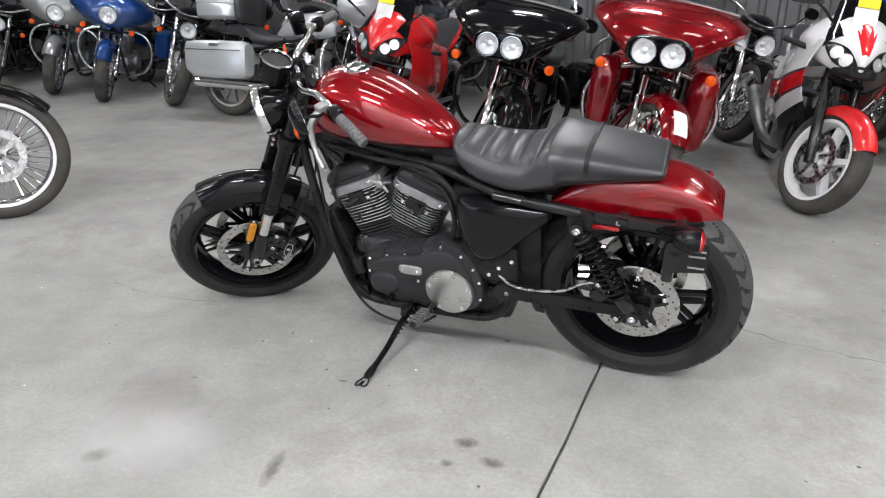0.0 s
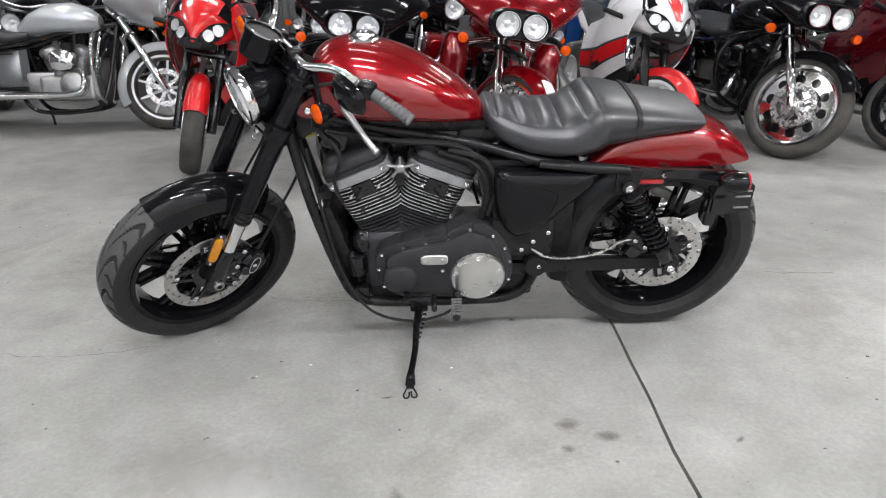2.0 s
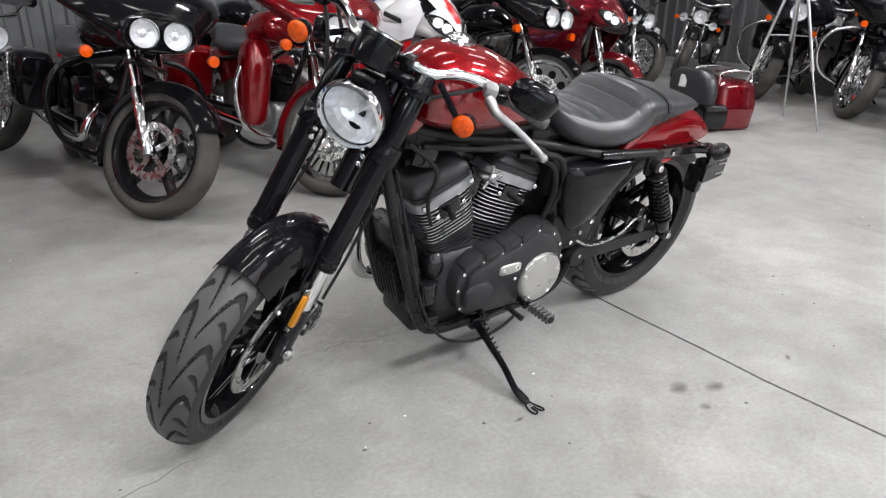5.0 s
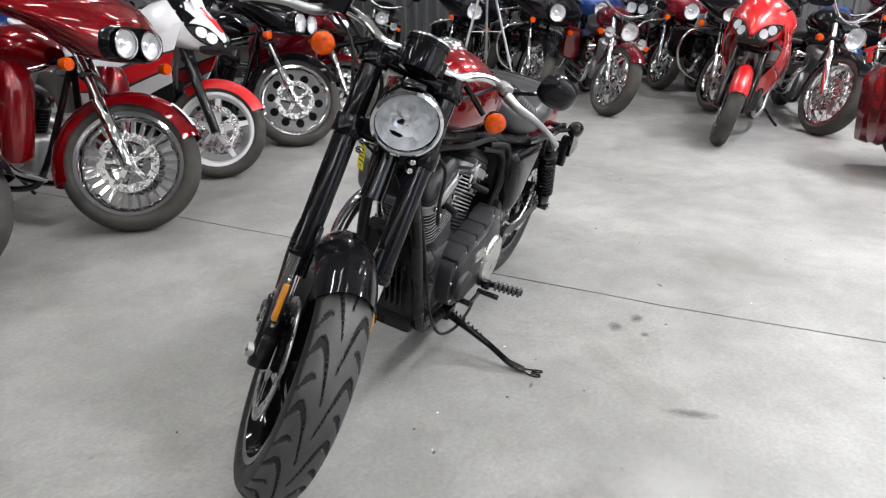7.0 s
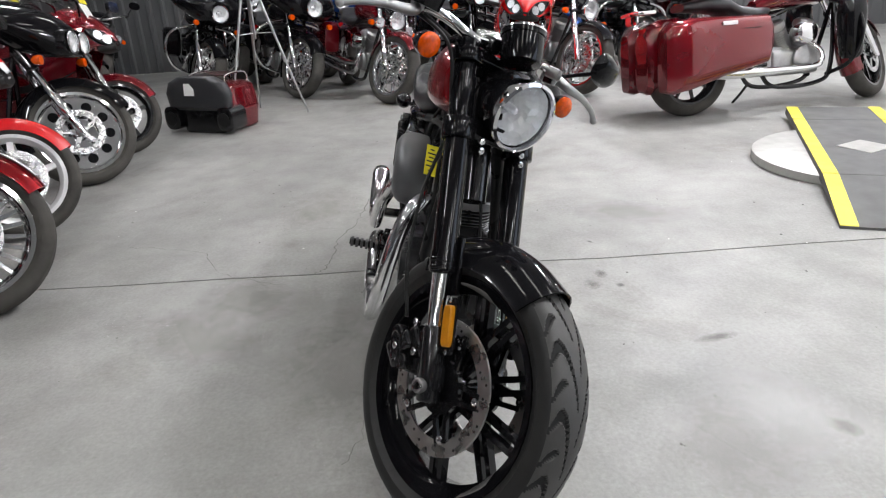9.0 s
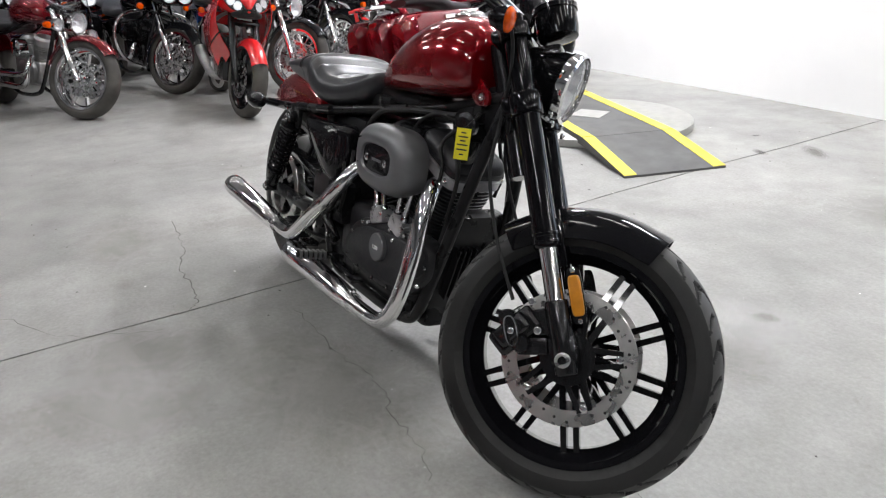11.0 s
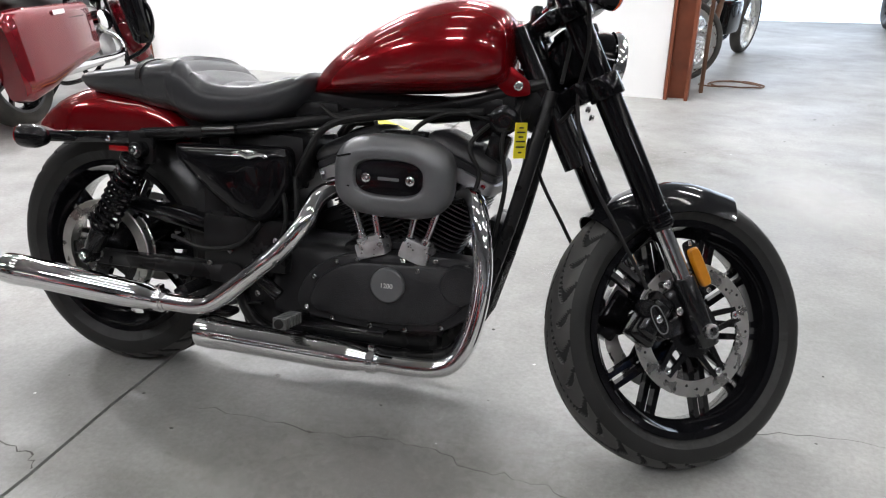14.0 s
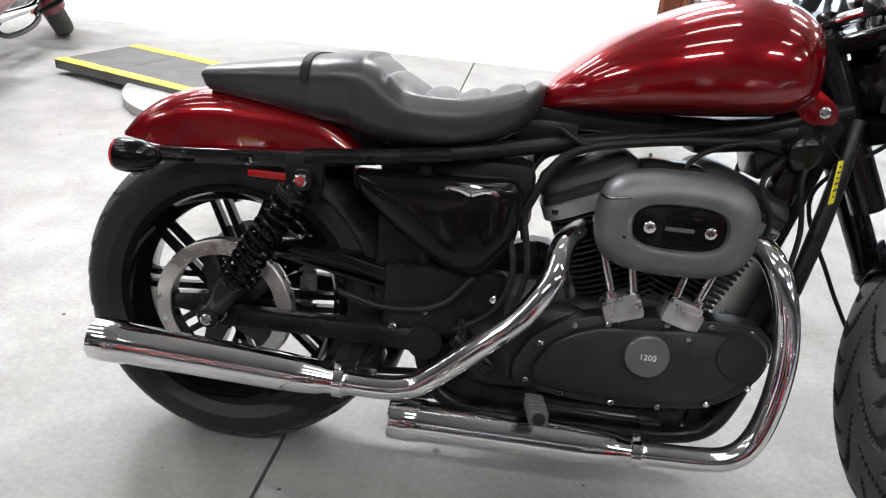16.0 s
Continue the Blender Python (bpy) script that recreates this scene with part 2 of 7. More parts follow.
def loft(bm, rings, caps=True, closed=False):
    rows = [[bm.verts.new(p) for p in r] for r in rings]
    for a, b in zip(rows, rows[1:]):
        ring_faces(bm, a, b)
    if closed:
        ring_faces(bm, rows[-1], rows[0])
    elif caps:
        bm.faces.new(rows[0])
        bm.faces.new(rows[-1][::-1])
    return rows


def oval(c, u, v, a, b, n=20, e=2.0):
    """A superellipse ring round c, with half sizes a along u and b along v."""
    out = []
    c, u, v = Vector(c), Vector(u), Vector(v)
    for i in range(n):
        t = 2 * math.pi * i / n
        cs, sn = math.cos(t), math.sin(t)
        out.append(c + u * (a * math.copysign(abs(cs) ** (2 / e), cs)) + v * (b * math.copysign(abs(sn) ** (2 / e), sn)))
    return out


def lathe(bm, prof, m=None, seg=32, closed=False):
    """prof: rows of (radius, height) round the z axis of m."""
    m = m or Matrix()
    rows = [[bm.verts.new(m @ Vector((r * math.cos(2 * math.pi * i / seg), r * math.sin(2 * math.pi * i / seg), h))) for i in range(seg)] for r, h in prof]
    for a, b in zip(rows, rows[1:]):
        ring_faces(bm, a, b)
    if closed:
        ring_faces(bm, rows[-1], rows[0])
    else:
        bm.faces.new(rows[0][::-1])
        bm.faces.new(rows[-1])
    return rows


def rod(bm, p0, p1, r0, r1=None, seg=14, round_end=0.0):
    r1 = r0 if r1 is None else r1
    m = axis_matrix(p0, p1)
    h = (Vector(p1) - Vector(p0)).length
    if round_end:
        k = round_end
        prof = [(r0 - k, 0), (r0 - 0.3 * k, 0.3 * k), (r0, k), (r1, h - k), (r1 - 0.3 * k, h - 0.3 * k), (r1 - k, h)]
    else:
        prof = [(r0, 0), (r1, h)]
    lathe(bm, prof, m, seg)


def smooth_path(pts, steps=6):
    pts = [Vector(p) for p in pts]
    out = []
    ext = [pts[0] * 2 - pts[1]] + pts + [pts[-1] * 2 - pts[-2]]
    for i in range(1, len(ext) - 2):
        a, b, c, d = ext[i - 1 : i + 3]
        for k in range(steps):
            t = k / steps
            out.append(0.5 * ((2 * b) + (c - a) * t + (2 * a - 5 * b + 4 * c - d) * t * t + (3 * b - a - 3 * c + d) * t**3))
    out.append(pts[-1])
    return out


def pipe(bm, pts, r, seg=12, steps=6, radii=None):
    """A round tube swept along a smooth path; radii: one for each of the given points."""
    path = smooth_path(pts, steps) if steps > 1 else [Vector(p) for p in pts]
    side = None
    rings = []
    for i, p in enumerate(path):
        d = (path[min(i + 1, len(path) - 1)] - path[max(i - 1, 0)]).normalized()
        if side is None:
            side = d.orthogonal().normalized()
        side = (side - d * side.dot(d)).normalized()
        up = d.cross(side)
        rr = r
        if radii:
            f = i / max(1, len(path) - 1) * (len(pts) - 1)
            k = min(int(f), len(pts) - 2)
            rr = radii[k] + (radii[k + 1] - radii[k]) * (f - k)
        rings.append([p + side * (rr * math.cos(2 * math.pi * j / seg)) + up * (rr * math.sin(2 * math.pi * j / seg)) for j in range(seg)])
    loft(bm, rings)


def ribbon(bm, rows, thick):
    """A curved sheet: rows of points lofted into a shell of that thickness."""
    rows = [[Vector(p) for p in r] for r in rows]
    nr, nc = len(rows), len(rows[0])

    def normal(i, j):
        du = rows[min(i + 1, nr - 1)][j] - rows[max(i - 1, 0)][j]
        dv = rows[i][min(j + 1, nc - 1)] - rows[i][max(j - 1, 0)]
        return du.cross(dv).normalized()

    top = [[bm.verts.new(rows[i][j]) for j in range(nc)] for i in range(nr)]
    low = [[bm.verts.new(rows[i][j] - normal(i, j) * thick) for j in range(nc)] for i in range(nr)]
    for i in range(nr - 1):
        for j in range(nc - 1):
            bm.faces.new((top[i][j], top[i][j + 1], top[i + 1][j + 1], top[i + 1][j]))
            bm.faces.new((low[i][j], low[i + 1][j], low[i + 1][j + 1], low[i][j + 1]))
    for i in range(nr - 1):
        for j in (0, nc - 1):
            bm.faces.new((top[i][j], top[i + 1][j], low[i + 1][j], low[i][j]))
    for j in range(nc - 1):
        for i in (0, nr - 1):
            bm.faces.new((top[i][j], low[i][j], low[i][j + 1], top[i][j + 1]))


def prism(bm, outline, h, m=None, bevel=0.0):
    """A flat outline of (u, v) pushed along w by h, with softened rims."""
    m = m or Matrix()
    n = len(outline)
    if bevel:
        cx, cy = sum(p[0] for p in outline) / n, sum(p[1] for p in outline) / n

        def inset(k):
            out = []
            for u, v in outline:
                d = math.hypot(u - cx, v - cy)
                out.append((u - (u - cx) / d * k, v - (v - cy) / d * k))
            return out

        rings = [[m @ Vector((*p, 0)) for p in outline], [m @ Vector((*p, h - bevel)) for p in outline],
                 [m @ Vector((*p, h - 0.3 * bevel)) for p in inset(0.3 * bevel)], [m @ Vector((*p, h)) for p in inset(bevel)]]
    else:
        rings = [[m @ Vector((*p, 0)) for p in outline], [m @ Vector((*p, h)) for p in outline]]
    loft(bm, rings)


def round_outline(pts, r, k=4):
    """An outline with its corners rounded."""
    out = []
    n = len(pts)
    for i in range(n):
        a, b, c = Vector(pts[i - 1]), Vector(pts[i]), Vector(pts[(i + 1) % n])
        ra = min(r, (a - b).length * 0.45, (c - b).length * 0.45)
        p, q = b + (a - b).normalized() * ra, b + (c - b).normalized() * ra
        for s in range(k + 1):
            t = s / k
            out.append(tuple(p * (1 - t) ** 2 + b * 2 * t * (1 - t) + q * t * t))
    return out


def BM():
    return bmesh.new()


AXLE = pose(0, 0, 0, -90)  # z of a lathe becomes +y


def tyre_mesh(bm, radius, width, rim, seg=64, tread=None):
    """A tyre round the y axis. tread(angle, across) gives the depth of the grooves."""
    prof = []
    half = width / 2
    k = 44 if tread and seg > 200 else 22 if tread else 12
    for i in range(k + 1):
        t = -1 + 2 * i / k
        crown = radius - 0.30 * width * (1 - math.sqrt(max(0.0, 1 - (0.98 * t) ** 2)))
        prof.append((crown, t * half * 0.96))
    side = [(prof[0][0] - 0.012, half), ((prof[0][0] + rim) / 2, half * 1.0), (rim + 0.012, half * 0.84), (rim - 0.004, half * 0.74)]
    full = [(r, -h) for r, h in side[::-1]] + prof + side
    rows = []
    for r, h in full:
        row = []
        for s in range(seg):
            a = 2 * math.pi * s / seg
            rr = r
            if tread and abs(h) <= half * 0.961:
                rr -= tread(a, h / half)
            row.append(bm.verts.new((rr * math.cos(a), h, rr * math.sin(a))))
        rows.append(row)
    for a, b in zip(rows, rows[1:]):
        ring_faces(bm, a, b)
    ring_faces(bm, rows[-1], rows[0])


def chevron_tread(count, depth=0.004, lean=0.55, thick=0.2):
    def f(a, t):
        u = a / (2 * math.pi) * count
        s = 1 if t > 0 else -1
        k = (u + (0.5 if s > 0 else 0) + lean * abs(t) ** 0.8 * 1.3) % 1.0
        if 0.12 < abs(t) < 0.86 and k < thick * (0.5 + 0.9 * abs(t)):
            return depth
        return 0.0
    return f

# ---------------------------------------------------------------- the room
def wall_line(p0, p1, thick, height, name, mat, out=1, z0=0.0):
    """A straight wall whose inner face runs from p0 to p1."""
    p0, p1 = Vector((*p0, 0)), Vector((*p1, 0))
    d = p1 - p0
    n = Vector((-d.y, d.x, 0)).normalized() * out
    bm = BM()
    loft(bm, [[p0 + Vector((0, 0, z0)), p1 + Vector((0, 0, z0)), p1 + n * thick + Vector((0, 0, z0)), p0 + n * thick + Vector((0, 0, z0))],
              [p0 + Vector((0, 0, height)), p1 + Vector((0, 0, height)), p1 + n * thick + Vector((0, 0, height)), p0 + n * thick + Vector((0, 0, height))]])
    return tagged(part(name, bm, mat), kind="structure")


def siding(p0, p1, height, name, mat, pitch=0.2, depth=0.035):
    """Ribbed metal siding from p0 to p1."""
    p0, p1 = Vector((*p0, 0)), Vector((*p1, 0))
    d = (p1 - p0).normalized()
    n = Vector((-d.y, d.x, 0))
    bm = BM()
    line = []
    length = (p1 - p0).length
    s = 0.0
    while s < length:
        for a, o in ((0.0, 0), (0.55, 0), (0.65, depth), (0.9, depth)):
            line.append(p0 + d * min(length, s + a * pitch) + n * o)
        s += pitch
    line.append(p1)
    lo = [bm.verts.new(p) for p in line]
    hi = [bm.verts.new(p + Vector((0, 0, height))) for p in line]
    for i in range(len(line) - 1):
        bm.faces.new((lo[i], lo[i + 1], hi[i + 1], hi[i]))
    bk0, bk1 = [bm.verts.new(p - n * 0.12) for p in (p0, p1)], [bm.verts.new(p - n * 0.12 + Vector((0, 0, height))) for p in (p0, p1)]
    bm.faces.new((bk0[0], bk0[1], bk1[1], bk1[0]))
    return tagged(part(name, bm, mat, sharp=20), kind="structure")


H = 4.2
bm = BM()
# two slabs, butted at the sawn joint, which is a recessed groove
SEAM = [(0.32, -14.0), (0.572, -3.9), (0.602, -3.0), (0.618, -2.5), (0.648, -1.6), (0.636, -1.1), (0.642, -0.75), (0.652, -0.5), (0.668, -0.3), (0.682, -0.07), (0.677, 0.07), (0.684, 0.25), (0.694, 0.52), (0.704, 0.9), (0.722, 1.3), (0.745, 1.8), (0.9, 9.0)]
top = []
for x, y in SEAM:
    top.append((x + 0.006 * math.sin(y * 9), y))
gap = 0.0052
for side, far in ((-1, -14.0), (1, 14.0)):
    edge = [bm.verts.new((x + side * gap, y, 0)) for x, y in top]
    low = [bm.verts.new((x + side * gap, y, -0.02)) for x, y in top]
    outer = [bm.verts.new((far, y, 0)) for x, y in top]
    for i in range(len(top) - 1):
        bm.faces.new((edge[i], edge[i + 1], outer[i + 1], outer[i]))
        bm.faces.new((edge[i], edge[i + 1], low[i + 1], low[i]))
lo = [bm.verts.new((x - 0.01, y, -0.02)) for x, y in top], [bm.verts.new((x + 0.01, y, -0.02)) for x, y in top]
for i in range(len(top) - 1):
    bm.faces.new((lo[0][i], lo[0][i + 1], lo[1][i + 1], lo[1][i]))
floor = tagged(part("floor", bm, CONCRETE, sharp=30), "worn grey concrete slab floor with stains and a sawn joint", kind="structure")

# white partition, closing the south side between two steel posts
WA, WB = (4.1, -4.37), (-0.675, -3.98)
wall_line(WA, WB, 0.12, H, "wall_south", WHITE_WALL, out=1)


def steel_post(name, x, y, turn, w=0.17, d=0.2):
    root = empty(name, pose(x, y, 0, 0, 0, turn), "red oxide painted steel post beside the white wall", "post")
    for s in (-1, 1):
        bm = BM()
        box(bm, (s * (w / 2 - 0.012), 0, H / 2), (0.024, d, H), 0.003)
        part("flange", bm, RUST_POST, root)
    bm = BM()
    box(bm, (0, 0, H / 2), (w - 0.05, 0.02, H), 0.002)
    part("web", bm, RUST_POST, root)
    return root


steel_post("steel_post", -0.772, -4.04, -4.7)
steel_post("steel_post", 4.19, -4.42, -4.7)

siding((9.0, 6.2), (-9.0, 6.2), H, "wall_north", CORRUGATED)
siding((9.0, -9.0), (9.0, 6.2), H, "wall_east", CORRUGATED)
siding((-9.0, 6.2), (-9.0, -9.0), H, "wall_west", CORRUGATED)
bm = BM()
box(bm, (0, -1.4, H + 0.06), (18.2, 15.4, 0.12))
tagged(part("ceiling", bm, CEILING_MAT), kind="structure")


def strip_light(x, y, turn, power):
    ob = empty("ceiling_light", pose(x, y, H - 0.06, 0, 0, turn), "white fluorescent fitting with two bare tubes on the ceiling", "ceiling light", "ceiling lights")
    bm = BM()
    box(bm, (0, 0, 0), (1.25, 0.24, 0.06), 0.008)
    part("housing", bm, WHITE_PLASTIC, ob)
    for dy in (-0.055, 0.055):
        bm = BM()
        rod(bm, (-0.6, dy, -0.055), (0.6, dy, -0.055), 0.019, seg=10, round_end=0.003)
        part("tube", bm, TUBE if y < 0 else DIM_TUBE, ob)
    lamp = bpy.data.lights.new("tube_light", "AREA")
    lamp.shape, lamp.size, lamp.size_y, lamp.energy = "RECTANGLE", 1.2, 0.16, power
    lamp.color = (0.945, 0.95, 1.0)
    lo = new("tube_light", lamp)
    lo.matrix_basis = pose(x, y, H - 0.14, 0, 0, turn)


for y, west, east in ((-6.4, 36.0, 90.0), (-3.0, 64.0, 188.0), (-1.5, 3.0, 4.0), (0.1, 0.3, 0.3), (1.7, 0.3, 0.3), (3.4, 44.0, 48.0)):
    for ix in range(5):
        strip_light(-6.4 + ix * 3.2, y, 0, west if ix < 2 else east if ix > 2 else (west + east) / 2)


# ---------------------------------------------------------------- floor things
def ramp():
    """A wheel ramp in three plates over a round turntable."""
    U, V = Vector((0.932, -0.363, 0)), Vector((-0.363, -0.932, 0))
    o = Vector((0.778, -1.834, 0))
    root = empty("motorcycle_ramp", Matrix.Translation(o), "black rubber ramp with yellow painted edges on a turntable", "ramp")
    w = 0.606

    def plate(s0, s1, z0, z1, name):
        bm = BM()
        lo0, lo1 = max(0.0, z0 - 0.05), max(0.0, z1 - 0.05)
        a, b = U * s0, U * s1
        loft(bm, [[a + Z * lo0, a + V * w + Z * lo0, a + V * w + Z * z0, a + Z * z0], [b + Z * lo1, b + V * w + Z * lo1, b + V * w + Z * z1, b + Z * z1]])
        p = part(name, bm, RAMP_DARK, root)
        for e0, e1 in ((0.0, 0.075), (w - 0.075, w)):
            bm = BM()
            c, d = U * (s0 + 0.004), U * (s1 - 0.004)
            loft(bm, [[c + V * e0 + Z * (z0 + 0.0005), c + V * e1 + Z * (z0 + 0.0005), c + V * e1 + Z * (z0 + 0.004), c + V * e0 + Z * (z0 + 0.004)], [d + V * e0 + Z * (z1 + 0.0005), d + V * e1 + Z * (z1 + 0.0005), d + V * e1 + Z * (z1 + 0.004), d + V * e0 + Z * (z1 + 0.004)]])
            part("yellow_edge", bm, YELLOW_PAINT, p)
        return p

    plate(0.0, 0.593, 0.012, 0.085, "ramp_plate")
    mid = plate(0.599, 1.942, 0.085, 0.085, "deck_plate")
    plate(1.948, 2.386, 0.085, 0.085, "deck_plate")
    bm = BM()
    c = U * 1.2 + V * (w / 2) + Z * 0.0855
    loft(bm, [[c + U * 0.16 + Z * k, c + V * 0.15 + Z * k, c - U * 0.16 + Z * k, c - V * 0.15 + Z * k] for k in (0, 0.003)])
    part("diamond_plate", bm, TREAD, mid)
    tt = empty("turntable", Matrix.Translation((1.785, -2.61, 0)), "round steel turntable with a tread plate top", "turntable")
    bm = BM()
    lathe(bm, [(0.64, 0.0), (0.655, 0.004), (0.655, 0.05), (0.645, 0.055), (0.004, 0.056)], None, 80)
    part("turntable_plate", bm, TREAD, tt)


ramp()


def trunk_on_floor():
    root = empty("luggage_trunk", pose(3.98, 1.9, 0, 0, 0, -26), "dark red luggage trunk with a black backrest on the floor", "trunk")
    bm = BM()
    loft(bm, [oval((0.28, 0, z), X, Y, dx, dy, 28, 4) for z, dx, dy in ((0.0, 0.17, 0.24), (0.02, 0.2, 0.28), (0.18, 0.22, 0.3), (0.19, 0.212, 0.29), (0.2, 0.22, 0.3), (0.36, 0.2, 0.28), (0.4, 0.14, 0.22))])
    part("trunk_body", bm, DARK_RED, root)
    bm = BM()
    loft(bm, [oval((0.02, 0, z), X, Y, dx, dy, 32, 3) for z, dx, dy in ((0.2, 0.04, 0.3), (0.23, 0.07, 0.33), (0.34, 0.075, 0.345), (0.43, 0.07, 0.3), (0.475, 0.05, 0.2), (0.485, 0.02, 0.1))])
    br = part("backrest", bm, VINYL, root)
    bm = BM()
    loft(bm, [oval((0.04, 0, z), X, Y, dx, dy, 28, 4) for z, dx, dy in ((0.0, 0.03, 0.2), (0.02, 0.05, 0.21), (0.2, 0.05, 0.22), (0.24, 0.04, 0.2))])
    part("backrest_base", bm, SATIN, root)
    for s in (-1, 1):
        bm = BM()
        loft(bm, [oval((0.02 + k, s * 0.29, 0.13), Y, Z, 0.085 - j, 0.1 - j, 24, 3) for k, j in ((-0.07, 0.02), (-0.06, 0.0), (0.12, 0.0), (0.14, 0.02))])
        pod = part("speaker_pod", bm, SATIN, root)
        bm = BM()
        lathe(bm, [(0.06, 0), (0.06, 0.006), (0.05, 0.008), (0.004, 0.005)], axis_matrix((-0.052, s * 0.29, 0.13), (-1, s * 0.29, 0.13)), 24)
        part("speaker_grille", bm, SOFT, pod)
    bm = BM()
    for s in (-1, 1):
        pipe(bm, [(0.14, s * 0.2, 0.38), (0.16, s * 0.2, 0.47), (0.4, s * 0.2, 0.47), (0.44, s * 0.2, 0.37)], 0.007, 8)
    for k in range(5):
        rod(bm, (0.17 + k * 0.055, -0.2, 0.47), (0.17 + k * 0.055, 0.2, 0.47), 0.005, seg=8)
    part("luggage_rack", bm, CHROME, root)
    bm = BM()
    box(bm, (-0.056, 0.03, 0.38), (0.003, 0.1, 0.1), 0, (0, 8, 5))
    part("paper_label", bm, WHITE_PLASTIC, br)


trunk_on_floor()


def tripod():
    root = empty("tripod", pose(4.72, 1.5, 0, 0, 0, 20), "silver aluminium camera tripod with spread legs", "tripod")
    for i in range(3):
        a = 2 * math.pi * i / 3
        d = Vector((math.cos(a), math.sin(a), 0))
        bm = BM()
        rod(bm, d * 0.42 + Z * 0.0, d * 0.25 + Z * 0.52, 0.009, seg=8)
        rod(bm, d * 0.26 + Z * 0.5, d * 0.05 + Z * 1.2, 0.0125, seg=8)
        rod(bm, d * 0.262 + Z * 0.48, d * 0.245 + Z * 0.54, 0.018, seg=8)
        part("leg", bm, ALU, root)
        bm = BM()
        rod(bm, Z * 0.75, d * 0.185 + Z * 0.75, 0.005, seg=6)
        part("brace", bm, ALU, root)
    bm = BM()
    rod(bm, Z * 0.7, Z * 1.3, 0.012, seg=10)
    part("centre_column", bm, ALU, root)
    bm = BM()
    rod(bm, Z * 1.17, Z * 1.22, 0.05, 0.045, 14, 0.005)
    box(bm, (0, 0, 1.34), (0.09, 0.06, 0.05), 0.01)
    box(bm, (0, 0, 1.375), (0.11, 0.08, 0.012), 0.003)
    rod(bm, (0.03, 0, 1.33), (0.25, 0.02, 1.25), 0.007, seg=8)
    part("pan_head", bm, SATIN, root)


tripod()


def crack(points, width=0.004, name="floor_crack"):
    """A hairline crack, as a thin dark sliver just on the slab."""
    rnd = random.Random(len(points) * 7 + int(points[0][0] * 100))
    pts = smooth_path([(x, y, 0) for x, y in points], 8)
    bm = BM()
    l, r = [], []
    for i, p in enumerate(pts):
        d = (pts[min(i + 1, len(pts) - 1)] - pts[max(i - 1, 0)]).normalized()
        n = Vector((-d.y, d.x, 0))
        j = n * rnd.uniform(-0.012, 0.012)
        w = width * rnd.uniform(0.2, 1.0) / 2
        l.append(bm.verts.new(p + j + n * w + Z * 0.0006))
        r.append(bm.verts.new(p + j - n * w + Z * 0.0006))
    for i in range(len(pts) - 1):
        bm.faces.new((l[i], l[i + 1], r[i + 1], r[i]))
    return tagged(part(name, bm, CRACK, floor), kind="structure")


CRACK = material("crack_dirt", (0.1, 0.095, 0.088), 0.9, vary=0.3, scale=40)
crack([(0.694, 0.495), (0.8, 0.455), (1.068, 0.44), (1.326, 0.378), (1.72, 0.323)], 0.006)
crack([(0.451, 0.188), (0.132, 0.191), (-0.123, 0.174), (-0.267, 0.2), (-0.445, 0.217), (-0.587, 0.255)], 0.0035)
crack([(-0.9, -0.1), (-1.2, -0.15), (-1.5, -0.1)], 0.003)
crack([(0.6, 0.62), (0.75, 0.9), (1.05, 1.1), (1.2, 1.5)], 0.003)


def litter():
    """Specks of dirt, chips and paint drops on the slab."""
    rnd = random.Random(4)
    bm = BM()
    for i in range(150):
        x, y = rnd.uniform(-3, 3.2), rnd.uniform(-3.6, 2.0)
        r = rnd.uniform(0.002, 0.007)
        a0 = rnd.uniform(0, 6)
        ring0 = [Vector((x + r * rnd.uniform(0.5, 1.5) * math.cos(a0 + k * 1.05), y + r * rnd.uniform(0.4, 1.0) * math.sin(a0 + k * 1.05), 0.0004)) for k in range(6)]
        ring1 = [p.lerp(Vector((x, y, 0)), 0.4) + Z * r * 0.3 for p in ring0]
        loft(bm, [ring0, ring1])
    tagged(part("grit", bm, CRACK), "small dark grit scattered over the concrete floor", "grit", kind="stuff")
    bm = BM()
    for i in range(90):
        x, y = rnd.uniform(-3, 3.2), rnd.uniform(-3.6, 2.0)
        r = rnd.uniform(0.002, 0.006)
        ring0 = [Vector((x + r * rnd.uniform(0.5, 1.6) * math.cos(k * 1.05), y + r * rnd.uniform(0.4, 1.0) * math.sin(k * 1.05), 0.0004)) for k in range(6)]
        loft(bm, [ring0, [p.lerp(Vector((x, y, 0)), 0.5) + Z * r * 0.25 for p in ring0]])
    tagged(part("paint_chips", bm, WHITE_PLASTIC), "small pale chips scattered over the concrete floor", "chips", kind="stuff")


litter()


def floor_stain_shade(x, y, sx, sy, turn, mat, z=0.0008):
    bm = BM()
    rows = [[bm.verts.new((sx * (i / 4 - 0.5), sy * (j / 4 - 0.5), 0)) for j in range(5)] for i in range(5)]
    for a, b in zip(rows, rows[1:]):
        for j in range(4):
            bm.faces.new((a[j], b[j], b[j + 1], a[j + 1]))
    ob = part("floor_stain_shade", bm, mat, floor, m=pose(x, y, z, 0, 0, turn))
    ob.visible_shadow = False
    return tagged(ob, kind="structure")


